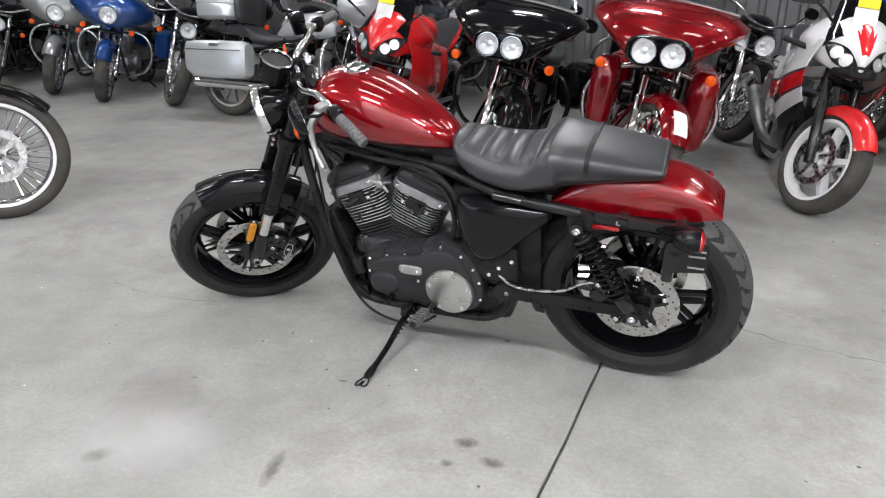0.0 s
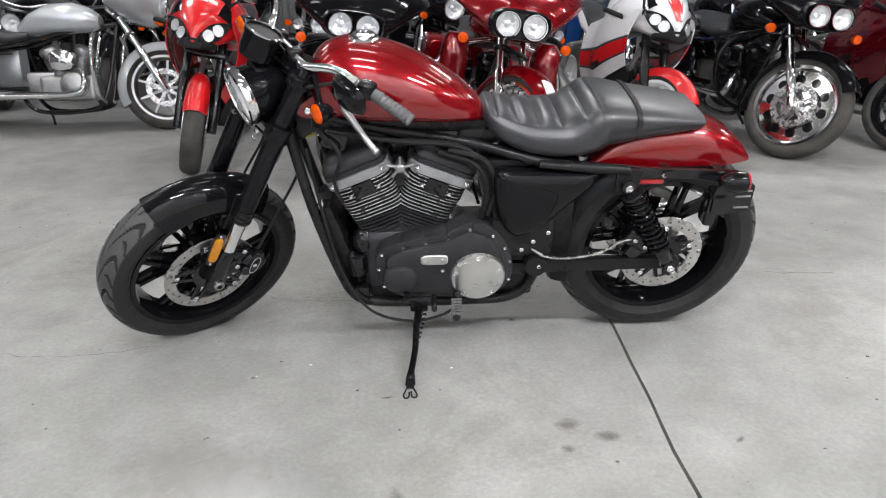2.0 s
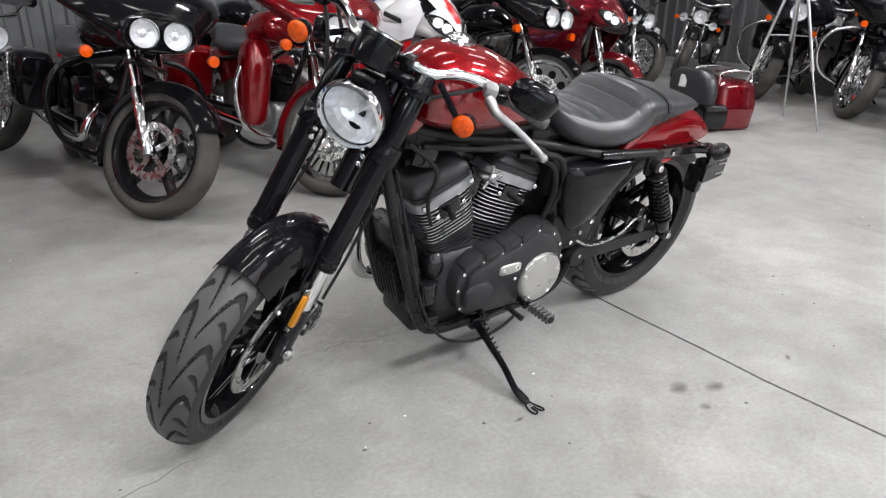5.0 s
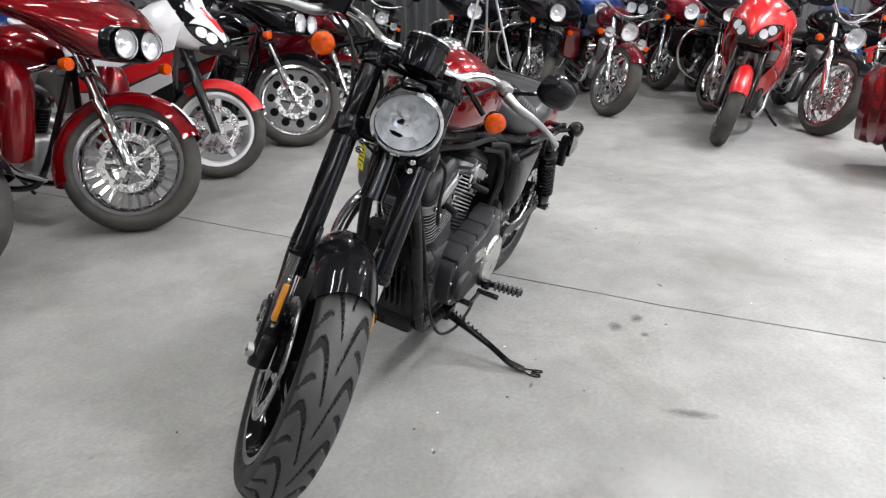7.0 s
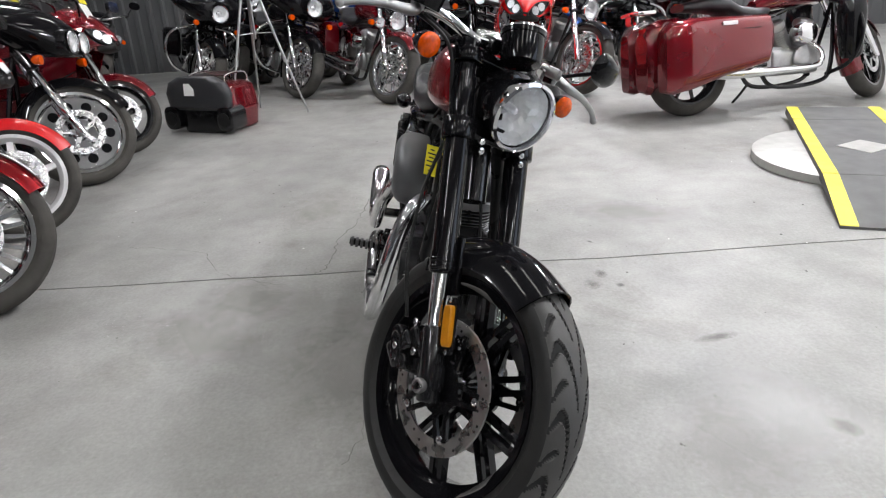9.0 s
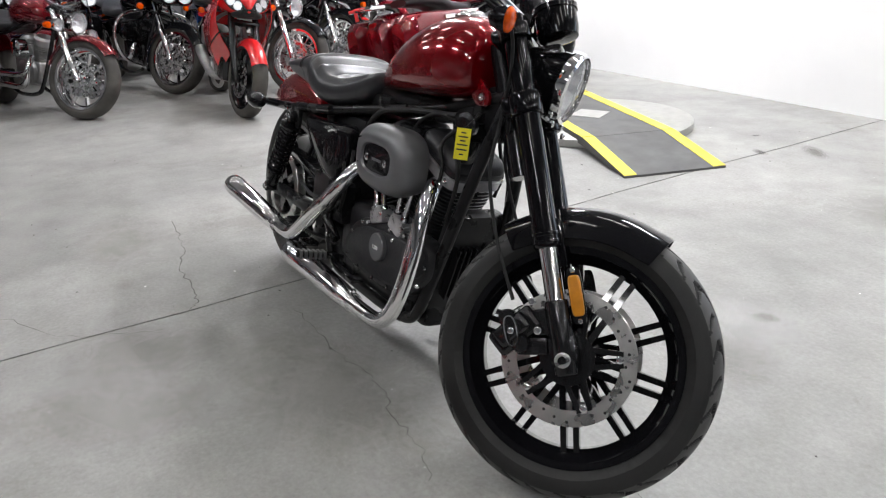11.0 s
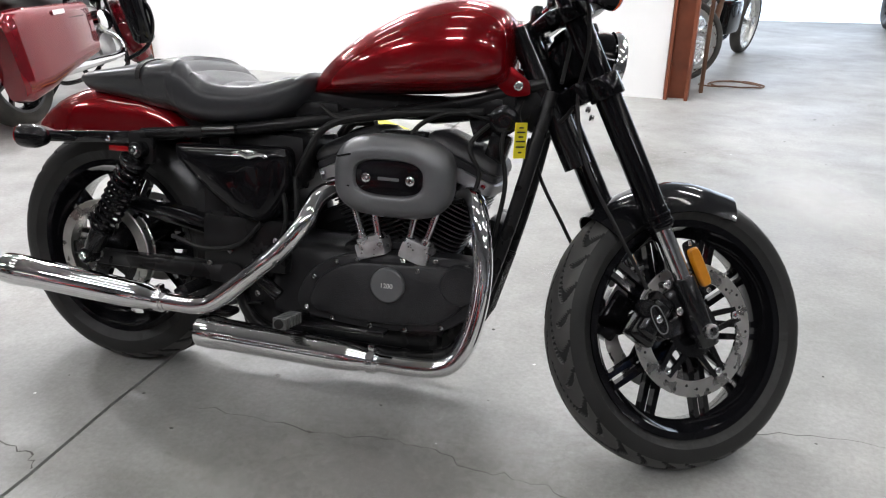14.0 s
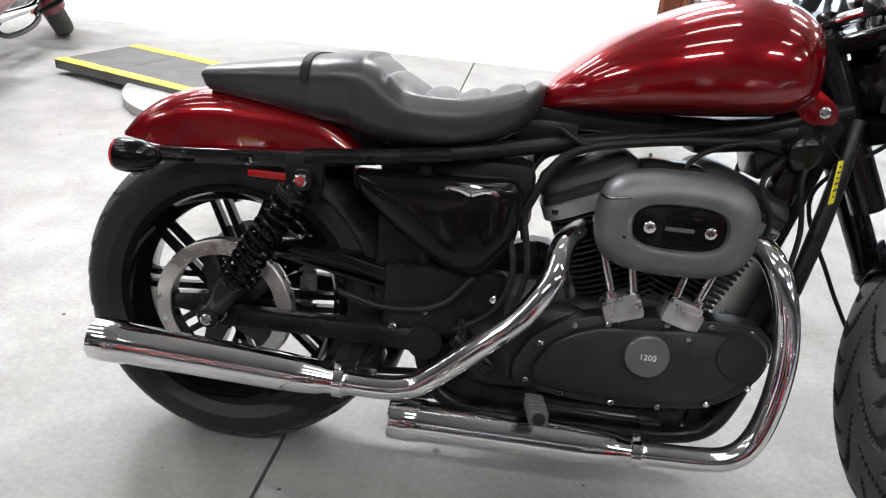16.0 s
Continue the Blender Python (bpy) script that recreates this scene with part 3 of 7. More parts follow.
for i, (x, y, sx, sy, turn, mat) in enumerate((
    (-0.08, -0.93, 0.07, 0.24, 12, DARK_STAIN), (0.387, -0.624, 0.12, 0.08, 20, DARK_STAIN), (0.484, -0.684, 0.11, 0.07, 0, DARK_STAIN), (0.365, -0.73, 0.06, 0.05, 0, DARK_STAIN), (-0.586, -1.062, 0.13, 0.1, 40, DARK_STAIN),
    # the patch at (-0.1, 0.3) paints mostly the roadster's shadow over some brown dirt
    (-0.118, -0.46, 0.06, 0.02, 10, DARK_STAIN), (0.835, -0.722, 0.06, 0.025, 40, DARK_STAIN), (-0.62, -0.75, 0.6, 0.5, 0, SOFT_STAIN_SHADE), (-0.5, -0.95, 0.7, 0.5, 30, PALE_STAIN), (-0.1, 0.3, 1.4, 0.7, 8, SOFT_STAIN_SHADE),
    (0.5, 0.75, 0.8, 0.6, 30, SOFT_STAIN_SHADE), (1.2, -1.0, 0.9, 0.5, 70, SOFT_STAIN_SHADE), (-0.5, -2.4, 1.2, 0.8, 20, SOFT_STAIN_SHADE), (-1.4, -2.0, 0.9, 1.3, 0, PALE_STAIN), (0.325, 0.006, 0.035, 0.03, 0, DARK_STAIN),
    (0.42, -3.03, 0.42, 0.16, -40, DARK_STAIN), (0.62, -2.8, 0.2, 0.1, -30, DARK_STAIN), (0.867, -3.118, 0.1, 0.06, 80, DARK_STAIN), (1.6, 0.6, 1.2, 0.7, 0, SOFT_STAIN_SHADE), (-1.3, 0.7, 1.0, 0.8, 45, SOFT_STAIN_SHADE), (0.2, 0.9, 1.1, 0.5, 60, SOFT_STAIN_SHADE))):
    floor_stain_shade(x, y, sx, sy, turn, mat, 0.0008 + i * 0.0001)


# beyond the posts: the bright yard door and what stands before it
def yard_door():
    sky = bpy.data.materials.new("daylight")
    sky.use_nodes = True
    nt = sky.node_tree
    nt.nodes.remove(nt.nodes["Principled BSDF"])
    em = nt.nodes.new("ShaderNodeEmission")
    em.inputs[0].default_value, em.inputs[1].default_value = (0.72, 0.83, 1.0, 1), 2.2
    nt.links.new(em.outputs[0], nt.nodes["Material Output"].inputs[0])
    bm = BM()
    box(bm, (-3.1, -9.35, 1.6), (5.2, 0.02, 3.2))
    tagged(part("backdrop_daylight", bm, sky), kind="structure")


yard_door()
wall_line((-9.0, -9.0), (-5.6, -9.0), 0.12, H, "wall_far_south_west", WHITE_WALL, out=-1)
wall_line((-0.6, -9.0), (9.0, -9.0), 0.12, H, "wall_far_south_east", WHITE_WALL, out=-1)
wall_line((-5.6, -9.0), (-0.6, -9.0), 0.12, H, "wall_far_south_lintel", WHITE_WALL, out=-1, z0=3.1)

door_light = bpy.data.lights.new("door_daylight", "AREA")
door_light.shape, door_light.size, door_light.size_y, door_light.energy, door_light.color = "RECTANGLE", 4.8, 3.0, 45.0, (0.72, 0.84, 1.0)
new("door_daylight", door_light).matrix_basis = pose(-3.1, -8.9, 1.6, 90, 0, 0)


def old_plank():
    bm = BM()
    box(bm, (0, 0, 1.4), (0.028, 0.1, 2.8), 0.004, (1.2, 0, 0))
    ob = part("wooden_plank", bm, BROWN, m=pose(-0.955, -4.33, 0))
    tagged(ob, "weathered brown wooden plank leaning beside the steel post", "plank")
    bm = BM()
    box(bm, (0, 0.053, 0.62), (0.03, 0.004, 0.11), 0.001, (1.2, 0, 0))
    part("paper_label", bm, WHITE_PLASTIC, ob)


old_plank()


def extension_cord():
    bm = BM()
    pts = []
    for k in range(26):
        a = k / 25 * 4 * math.pi
        pts.append((-1.15 + (0.2 + 0.05 * math.sin(a * 0.7)) * math.cos(a) - 0.02 * k / 5, -4.62 + 0.12 * math.sin(a) + 0.03 * math.cos(2 * a), 0.006 + 0.004 * (k % 2)))
    pipe(bm, pts, 0.006, 6, 4)
    tagged(part("extension_cord", bm, BROWN), "brown extension cord lying in loops on the floor", "cord")


extension_cord()


# ---------------------------------------------------------------- parked motorcycles


def spoke_bar(bm, a, r0, r1, y0, y1, w0, w1, t=0.014, off=0.0):
    """A cast spoke from the hub to the rim at the angle a."""
    u, v = Vector((math.cos(a), 0, math.sin(a))), Vector((-math.sin(a), 0, math.cos(a)))
    rings = []
    for k in range(4):
        f = k / 3
        c = u * (r0 + (r1 - r0) * f) + Y * (y0 + (y1 - y0) * f) + v * off
        w = (w0 + (w1 - w0) * f) / 2
        rings.append([c + v * w + Y * t / 2, c - v * w + Y * t / 2, c - v * w - Y * t / 2, c + v * w - Y * t / 2])
    loft(bm, rings)


def plain_wheel(parent, name, m, R, W, kind, rim_mat, tread=None):
    """kind: laced, cast (how many spokes), mag."""
    rim = R - 0.62 * W
    bm = BM()
    half = W * 0.38
    lathe(bm, [(rim, -half), (rim + 0.006, -half - 0.006), (rim - 0.012, -half - 0.004), (rim - 0.03, -half * 0.55), (rim - 0.034, 0), (rim - 0.03, half * 0.55), (rim - 0.012, half + 0.004), (rim + 0.006, half + 0.006), (rim, half)], AXLE, 40, closed=True)
    wh = part(name, bm, rim_mat, parent, m=m)
    bm = BM()
    lathe(bm, [(0.02, -0.07), (0.045, -0.07), (0.048, -0.05), (0.034, -0.04), (0.034, 0.04), (0.048, 0.05), (0.045, 0.07), (0.02, 0.07)], AXLE, 20)
    part("hub", bm, rim_mat, wh)
    if kind == "laced":
        bm = BM()
        for i in range(40):
            a = 2 * math.pi * i / 40
            s = 1 if i % 2 else -1
            b = a + (0.22 if (i // 2) % 2 else -0.22)
            rod(bm, (0.042 * math.cos(b), s * 0.05, 0.042 * math.sin(b)), ((rim - 0.03) * math.cos(a), s * 0.008, (rim - 0.03) * math.sin(a)), 0.0026, seg=5)
        tagged(part("wire_spokes", bm, rim_mat, wh), kind="stuff")
    elif kind == "mag":
        bm = BM()
        lathe(bm, [(0.03, -0.03), (rim - 0.03, -0.03), (rim - 0.025, 0.03), (0.03, 0.03)], AXLE, 40)
        part("wheel_face", bm, rim_mat, wh)
    else:
        bm = BM()
        spoke_bar(bm, 0.3, 0.035, rim - 0.02, 0.0, 0.0, 0.045 if kind < 9 else 0.022, 0.028 if kind < 9 else 0.014, 0.05 if kind < 9 else 0.03)
        first = part("spoke", bm, rim_mat, wh)
        for i in range(1, kind):
            shared("spoke", first, wh, Matrix.Rotation(2 * math.pi * i / kind, 4, "Y"))
    if kind == "mag":
        for i in range(10):
            a = 2 * math.pi * i / 10
            for s in (-1, 1):
                bm = BM()
                c = Vector((rim * 0.68 * math.cos(a), s * 0.031, rim * 0.68 * math.sin(a)))
                rod(bm, c, c + Y * s * 0.003, rim * 0.12, seg=18)
                part("round_recess", bm, BLACK, wh)
    bm = BM()
    tyre_mesh(bm, R, W, rim, 96 if tread else 48, tread)
    part("tyre", bm, DUSTY_RUBBER, wh)
    return wh


def disc_rotor(parent, m, r=0.15, w=0.04, y=0.07, side=1, mat=None, holes=0):
    bm = BM()
    lathe(bm, [(r - w, -0.0025), (r, -0.0025), (r, 0.0025), (r - w, 0.0025)], pose(0, side * y, 0) @ AXLE, 40, closed=True)
    for i in range(5):
        a = 2 * math.pi * i / 5
        spoke_bar(bm, a, 0.03, r - w + 0.012, side * y, side * y, 0.03, 0.02, 0.005)
    return part("brake_disc", bm, mat or STEEL, parent, m=m)


def fender(bm, R, W, a0, a1, m=None, t=0.004, drop=0.05, n=22, lip=0.0, bow=3.2):
    """A mudguard round the y axis from the angle a0 to a1 (degrees, 0 towards +x, 90 up)."""
    rows = []
    for i in range(n + 1):
        f = i / n
        a = radians(a0 + (a1 - a0) * f)
        flare = lip * max(0, (f - 0.9) / 0.1) + lip * max(0, (0.1 - f) / 0.1)
        row = []
        for j in range(11):
            s = -1 + 2 * j / 10
            r = R + flare - drop * abs(s) ** bow
            p = Vector((r * math.cos(a), s * W / 2 * (1 - 0.06 * abs(s) ** 6), r * math.sin(a)))
            row.append(m @ p if m else p)
        rows.append(row)
    ribbon(bm, rows, t)


def round_lamp(parent, c, r, d, name="headlight", shell=None, m=None, depth=0.1):
    """A round headlamp at c that faces d."""
    fr = axis_matrix(c, Vector(c) + Vector(d))
    bm = BM()
    lathe(bm, [(r * 0.35, -depth), (r * 0.75, -depth * 0.75), (r * 0.98, -depth * 0.25), (r * 1.03, 0), (r * 1.07, 0.006), (r * 1.04, 0.014), (r, 0.014), (r * 0.985, 0.0), (r * 0.955, -depth * 0.15), (r * 0.7, -depth * 0.7), (r * 0.2, -depth * 0.9)], fr, 32)
    lamp = part(name, bm, shell or CHROME, parent, m=m)
    # pressed facets, each set a little askew
    bm = BM()
    rnd = random.Random(int(r * 10000))
    rings = []
    for rr, z in ((0.95, 0.002), (0.86, -depth * 0.16), (0.74, -depth * 0.28), (0.6, -depth * 0.38), (0.44, -depth * 0.46), (0.3, -depth * 0.5)):
        rings.append([fr @ Vector((r * rr * math.cos(2 * math.pi * (k + 0.5 * (len(rings) % 2)) / 22), r * rr * math.sin(2 * math.pi * (k + 0.5 * (len(rings) % 2)) / 22), z + rnd.uniform(-0.04, 0.04) * r * (0.2 if rr > 0.9 else 1))) for k in range(22)])
    loft(bm, rings, caps=False)
    bowl = part("reflector", bm, REFLECTOR, lamp, sharp=2)
    bm = BM()
    lathe(bm, [(r * 0.31, -depth * 0.5), (r * 0.14, -depth * 0.42), (r * 0.12, -depth * 0.2), (r * 0.08, -depth * 0.16), (0.003, -depth * 0.15)], fr, 20)
    part("bulb_cap", bm, REFLECTOR, bowl)
    bm = BM()
    lathe(bm, [(r * 0.97, 0.010), (r * 0.8, 0.017), (r * 0.4, 0.022), (0.004, 0.024), (0.004, 0.021), (r * 0.4, 0.019), (r * 0.8, 0.014), (r * 0.97, 0.006)], fr, 32, closed=True)
    g = part("lens", bm, LENS, lamp)
    g.visible_shadow = False
    return lamp


def body_loft(bm, secs, n=24, e=2.4):
    """Sections (x, z, half width, half height) lofted along x."""
    loft(bm, [oval((s[0], 0, s[1]), Y, Z, s[2], s[3], n, s[4] if len(s) > 4 else e) for s in secs])


def v_twin(parent, x, z, mat, fin_mat, w=0.2, s=1.0):
    bm = BM()
    box(bm, (x, 0, z - 0.02), (0.42 * s, w, 0.2 * s), 0.04, seg=3)
    lathe(bm, [(0.02, 0), (0.1 * s, 0), (0.1 * s, 0.03), (0.08 * s, 0.04), (0.02, 0.045)], pose(x - 0.06, w / 2, z) @ AXLE, 28)
    lathe(bm, [(0.02, 0), (0.085 * s, 0), (0.085 * s, 0.03), (0.07 * s, 0.04), (0.02, 0.045)], pose(x + 0.12, -w / 2, z) @ pose(0, 0, 0, 90), 28)
    box(bm, (x + 0.2 * s, 0, z + 0.02), (0.22 * s, w * 0.8, 0.17 * s), 0.03)
    eng = part("engine", bm, mat, parent)
    for t in (-1, 1):
        d = Vector((t * 0.38, 0, 0.92)).normalized()
        base = Vector((x + t * 0.05, 0, z + 0.06))
        bm = BM()
        prof = []
        for i in range(9):
            h = 0.02 + i * 0.017
            prof += [(0.062, h), (0.078, h + 0.002), (0.078, h + 0.009), (0.062, h + 0.011)]
        prof += [(0.075, 0.19), (0.08, 0.2), (0.08, 0.23), (0.06, 0.25), (0.02, 0.255)]
        lathe(bm, [(0.05, 0)] + prof, axis_matrix(base, base + d), 20)
        part("cylinder", bm, fin_mat, eng)
    return eng


def steer_matrix(delta, rake, gx):
    a = Vector((math.sin(radians(rake)), 0, math.cos(radians(rake))))
    p = Vector((gx, 0, 0))
    return Matrix.Translation(p) @ Matrix.Rotation(radians(delta), 4, a) @ Matrix.Translation(-p), a


def make_bike(style, at, turn, paint, label, steer=33, lean=8, wheel=9, rim=None, R=0.33, W=0.13, wb=1.6, fork=None, paint2=None, extras=(), eng=None):
    """A parked motorcycle whose front tyre stands at the place at and whose nose points to -x turned by turn."""
    root = empty("motorcycle", pose(at[0], at[1], 0, lean, 0, turn), label, "motorcycle", "parked motorcycles")
    rim, fork, paint2, eng = rim or CHROME, fork or CHROME, paint2 or paint, eng or ALU
    rake = 24 if style == "sport" else 29
    S, a = steer_matrix(steer, rake, -0.11)
    # the steered wheel dips: keep it on the floor
    drop = Matrix.Translation((0, 0, -0.006))
    S = drop @ S
    ax = Vector((0, 0, R))
    Rr, Wr = (0.32, 0.17) if style == "sport" else (0.325, 0.15)
    fw = plain_wheel(root, "front_wheel", S @ Matrix.Translation(ax), R, W, wheel, rim, chevron_tread(24) if "tread" in extras else None)
    disc_rotor(fw, None, 0.148, 0.04, 0.068, -1)
    disc_rotor(fw, None, 0.148, 0.04, 0.068, 1)
    plain_wheel(root, "rear_wheel", Matrix.Translation((wb, 0, Rr)), Rr, Wr, wheel if wheel != "laced" else "laced", rim)
    for s in (-1, 1):
        bm = BM()
        lo = ax + Vector((0.0, s * 0.1, 0)) + a * -0.03
        rod(bm, lo, lo + a * 0.36, 0.029, 0.031, 16, 0.006)
        leg = part("fork_leg", bm, fork, root, m=S)
        bm = BM()
        rod(bm, lo + a * 0.34, lo + a * 0.66, 0.022 if style != "sport" else 0.027, seg=14)
        part("fork_tube", bm, fork, leg)
        bm = BM()
        box(bm, lo + a * 0.03, (0.05, 0.03, 0.05), 0.01)
        part("axle_clamp", bm, fork, leg)
    for h in (0.46, 0.62):
        bm = BM()
        box(bm, ax + a * h, (0.07, 0.25, 0.035), 0.012, (0, rake, 0))
        part("fork_yoke", bm, SATIN, root, m=S)
    # frame and swingarm
    bm = BM()
    hd = ax + a * 0.56 + X * 0.05
    for s in (-1, 1):
        pipe(bm, [hd, (0.42, s * 0.11, 0.3), (0.55, s * 0.13, 0.17), (0.95, s * 0.13, 0.17), (1.08, s * 0.12, 0.35)], 0.017, 8)
        pipe(bm, [(1.0, s * 0.12, 0.34), (1.25, s * 0.125, 0.33), (wb, s * 0.125, Rr)], 0.02, 8)
        pipe(bm, [hd, (0.7, s * 0.07, 0.76), (1.1, s * 0.12, 0.66), (wb - 0.05, s * 0.12, 0.62)], 0.016, 8)
        rod(bm, (wb - 0.12, s * 0.15, 0.62), (wb - 0.02, s * 0.15, 0.36), 0.028, seg=10)
    part("frame", bm, SATIN if style != "sport" else ALU, root)
    bm = BM()
    pipe(bm, [(0.98, -0.12, 0.2), (1.0, -0.22, 0.1), (1.02, -0.3 + 0.02, 0.3 * math.sin(radians(lean)) * 1.02)], 0.011, 8)
    part("kickstand", bm, SATIN, root)

    if style == "sport":
        bm = BM()
        fender(bm, R + 0.02, W + 0.02, 48, 150, drop=0.07, bow=2.4)
        part("front_fender", bm, "red" in extras and BRIGHT_RED or paint, root, m=S @ Matrix.Translation(ax))
        # nose: a beak that widens and rises to the screen, with a raised centre ridge
        accent = BRIGHT_RED if "stripe" in extras else paint
        NOSE = [(-0.085, 0.845, 0.022, 0.015), (-0.06, 0.85, 0.06, 0.05), (-0.01, 0.868, 0.115, 0.085), (0.06, 0.893, 0.168, 0.118), (0.14, 0.918, 0.21, 0.14), (0.24, 0.935, 0.238, 0.15), (0.34, 0.935, 0.245, 0.135), (0.42, 0.92, 0.235, 0.1)]

        def nose_ring(x, zc, w, h, n=32):
            out = []
            for i in range(n):
                t = 2 * math.pi * i / n
                cs, sn = math.cos(t), math.sin(t)
                y = w * math.copysign(abs(cs) ** 0.9, cs)
                z = zc + (h * (abs(sn) ** 1.35) if sn > 0 else -h * 0.75 * abs(sn) ** 0.7)
                out.append(Vector((x + 0.035 * abs(cs) ** 2, y, z)))
            return out

        bm = BM()
        loft(bm, [nose_ring(x, zc - 0.01, w, h * 1.2) for x, zc, w, h in NOSE])
        nose = part("nose_fairing", bm, paint, root)
        if "stripe" in extras:
            bm = BM()
            ribbon(bm, [[(x - 0.003, y * w * 0.3, zc - 0.01 + h * 1.2 * (1 - 0.12 * abs(y)) + 0.004) for y in (-1, -0.5, 0, 0.5, 1)] for x, zc, w, h in NOSE[1:7]], 0.004)
            part("nose_stripe", bm, BRIGHT_RED, nose)
        bm = BM()
        loft(bm, [oval((x, 0, z), Y, Z, w, 0.028, 20, 3) for x, z, w in ((-0.075, 0.812, 0.055), (-0.05, 0.8, 0.09), (0.03, 0.79, 0.12))])
        part("air_intake", bm, SOFT, nose)
        for s in (-1, 1):
            # slanted lamp in the flank of the beak
            c = Vector((0.0, s * 0.098, 0.872))
            u = Vector((0.6, s * 0.62, 0.42)).normalized()
            nrm = Vector((-0.62, s * 0.62, 0.3)).normalized()
            nrm = (nrm - u * nrm.dot(u)).normalized()
            v = u.cross(nrm).normalized()
            bm = BM()
            loft(bm, [oval(c - nrm * 0.03, u, v, 0.115, 0.044, 24, 1.5), oval(c + nrm * 0.01, u, v, 0.122, 0.049, 24, 1.5), oval(c + nrm * 0.012, u, v, 0.117, 0.045, 24, 1.5), oval(c + nrm * 0.0, u, v, 0.1, 0.036, 24, 1.6)])
            lamp = part("headlight", bm, SOFT, nose)
            for k in (-0.04, 0.03):
                cc = c + u * k + nrm * 0.006
                for q, rr in ((0, 0.034), (1, 0.02)):
                    bm = BM()
                    loft(bm, [[cc + nrm * h + u * (rr * f * math.cos(2 * math.pi * n / 9 + q)) + v * (rr * f * math.sin(2 * math.pi * n / 9 + q)) for n in range(9)] for f, h in ((1.05, 0.006 + 0.002 * q), (0.75, 0.001), (0.4, -0.004), (0.25, 0.004))])
                    part("reflector", bm, REFLECTOR, lamp, sharp=2)
            bm = BM()
            loft(bm, [oval(c + nrm * 0.013, u, v, 0.118, 0.046, 24, 1.5), oval(c + nrm * 0.022, u, v, 0.095, 0.033, 24, 1.6)])
            part("lens", bm, LENS, lamp).visible_shadow = False

            # side panel, cut into bands along its height
            def flank(f, g, s=s, off=0.0):
                x = 0.085 + 0.78 * f + 0.15 * g * (1 - f)
                zt = 0.94 - 0.08 * f - 0.06 * f * f
                zb = 0.46 - 0.26 * min(1, f * 1.9) + 0.06 * f
                return (x, s * (0.185 + off + 0.05 * math.sin(math.pi * min(1, g * 1.1)) + 0.03 * math.sin(math.pi * min(1, f * 1.3)) - 0.09 * g * g), zt + (zb - zt) * g)

            bands = ((0.0, 0.34, paint, 0), (0.34, 0.37, INK, 0.001), (0.37, 0.55, accent, 0), (0.55, 0.575, INK, 0.001), (0.575, 0.74, paint, 0), (0.74, 1.0, BLACK, 0)) if "stripe" in extras else ((0.0, 0.62, paint2, 0), (0.62, 0.645, SATIN, -0.006), (0.645, 1.0, paint2, 0))
            side = None
            for g0, g1, mt, off in bands:
                bm = BM()
                ribbon(bm, [[flank(k / 12, g0 + (g1 - g0) * q / 5, off=off) for q in range(6)] for k in range(13)], 0.006 * s)
                side = part("side_panel" if side is None else "panel_band", bm, mt, root if side is None else side)
            bm = BM()
            ribbon(bm, [[Vector(flank(0.42 + 0.22 * k / 6, 0.5 + 0.08 * q / 3, off=0.004)) for q in range(4)] for k in range(7)], 0.003 * s)
            part("vent", bm, SOFT, side)
        bm = BM()
        body_loft(bm, [(0.42, 0.9, 0.1, 0.07), (0.52, 0.93, 0.15, 0.1), (0.68, 0.93, 0.16, 0.11), (0.82, 0.86, 0.12, 0.09), (0.9, 0.8, 0.07, 0.05)])
        part("fuel_tank", bm, paint, root)
        bm = BM()
        body_loft(bm, [(0.86, 0.8, 0.1, 0.03), (1.0, 0.79, 0.15, 0.035), (1.15, 0.84, 0.12, 0.04), (1.35, 0.92, 0.1, 0.035), (1.45, 0.95, 0.06, 0.02)])
        part("seat", bm, VINYL, root)
        bm = BM()
        body_loft(bm, [(0.95, 0.72, 0.12, 0.06), (1.2, 0.79, 0.13, 0.06), (1.45, 0.89, 0.09, 0.05), (1.6, 0.95, 0.03, 0.02)])
        part("tail", bm, paint, root)
        bm = BM()
        rows = []
        for k in range(8):
            f = k / 7
            rows.append([(0.06 + 0.24 * f, 0.2 * math.sin((j / 8 - 0.5) * 2.6) * (1 - 0.35 * f), 0.99 + 0.21 * f - 0.09 * abs(j / 4 - 1) ** 2 * (1 - f * 0.3)) for j in range(9)])
        ribbon(bm, rows, 0.003)
        part("windscreen", bm, SHIELD if "clear" in extras else BLACK, root).visible_shadow = False
        bm = BM()
        box(bm, (0.56, 0, 0.42), (0.46, 0.3, 0.38), 0.05)
        part("engine", bm, SATIN, root)
        bm = BM()
        pipe(bm, [(0.5, 0.08, 0.25), (0.9, 0.14, 0.22), (1.2, 0.17, 0.32), (1.5, 0.19, 0.45)], 0.04, 12, radii=[0.025, 0.03, 0.05, 0.05])
        part("exhaust", bm, ALU, root)
        for s in (-1, 1):
            bm = BM()
            pipe(bm, [(0.1, s * 0.16, 1.02), (0.06, s * 0.26, 1.1), (0.08, s * 0.32, 1.13)], 0.008, 6)
            loft(bm, [oval((0.06, s * 0.36, 1.14), Y, Z, 0.09, 0.04, 16, 3), oval((0.09, s * 0.36, 1.14), Y, Z, 0.085, 0.038, 16, 3)])
            part("mirror", bm, SATIN, root)
            bm = BM()
            rod(bm, hd + Vector((0.02, s * 0.08, 0.02)), hd + Vector((0.14, s * 0.33, 0.03)), 0.016)
            part("handlebar_grip", bm, SOFT, root, m=S)
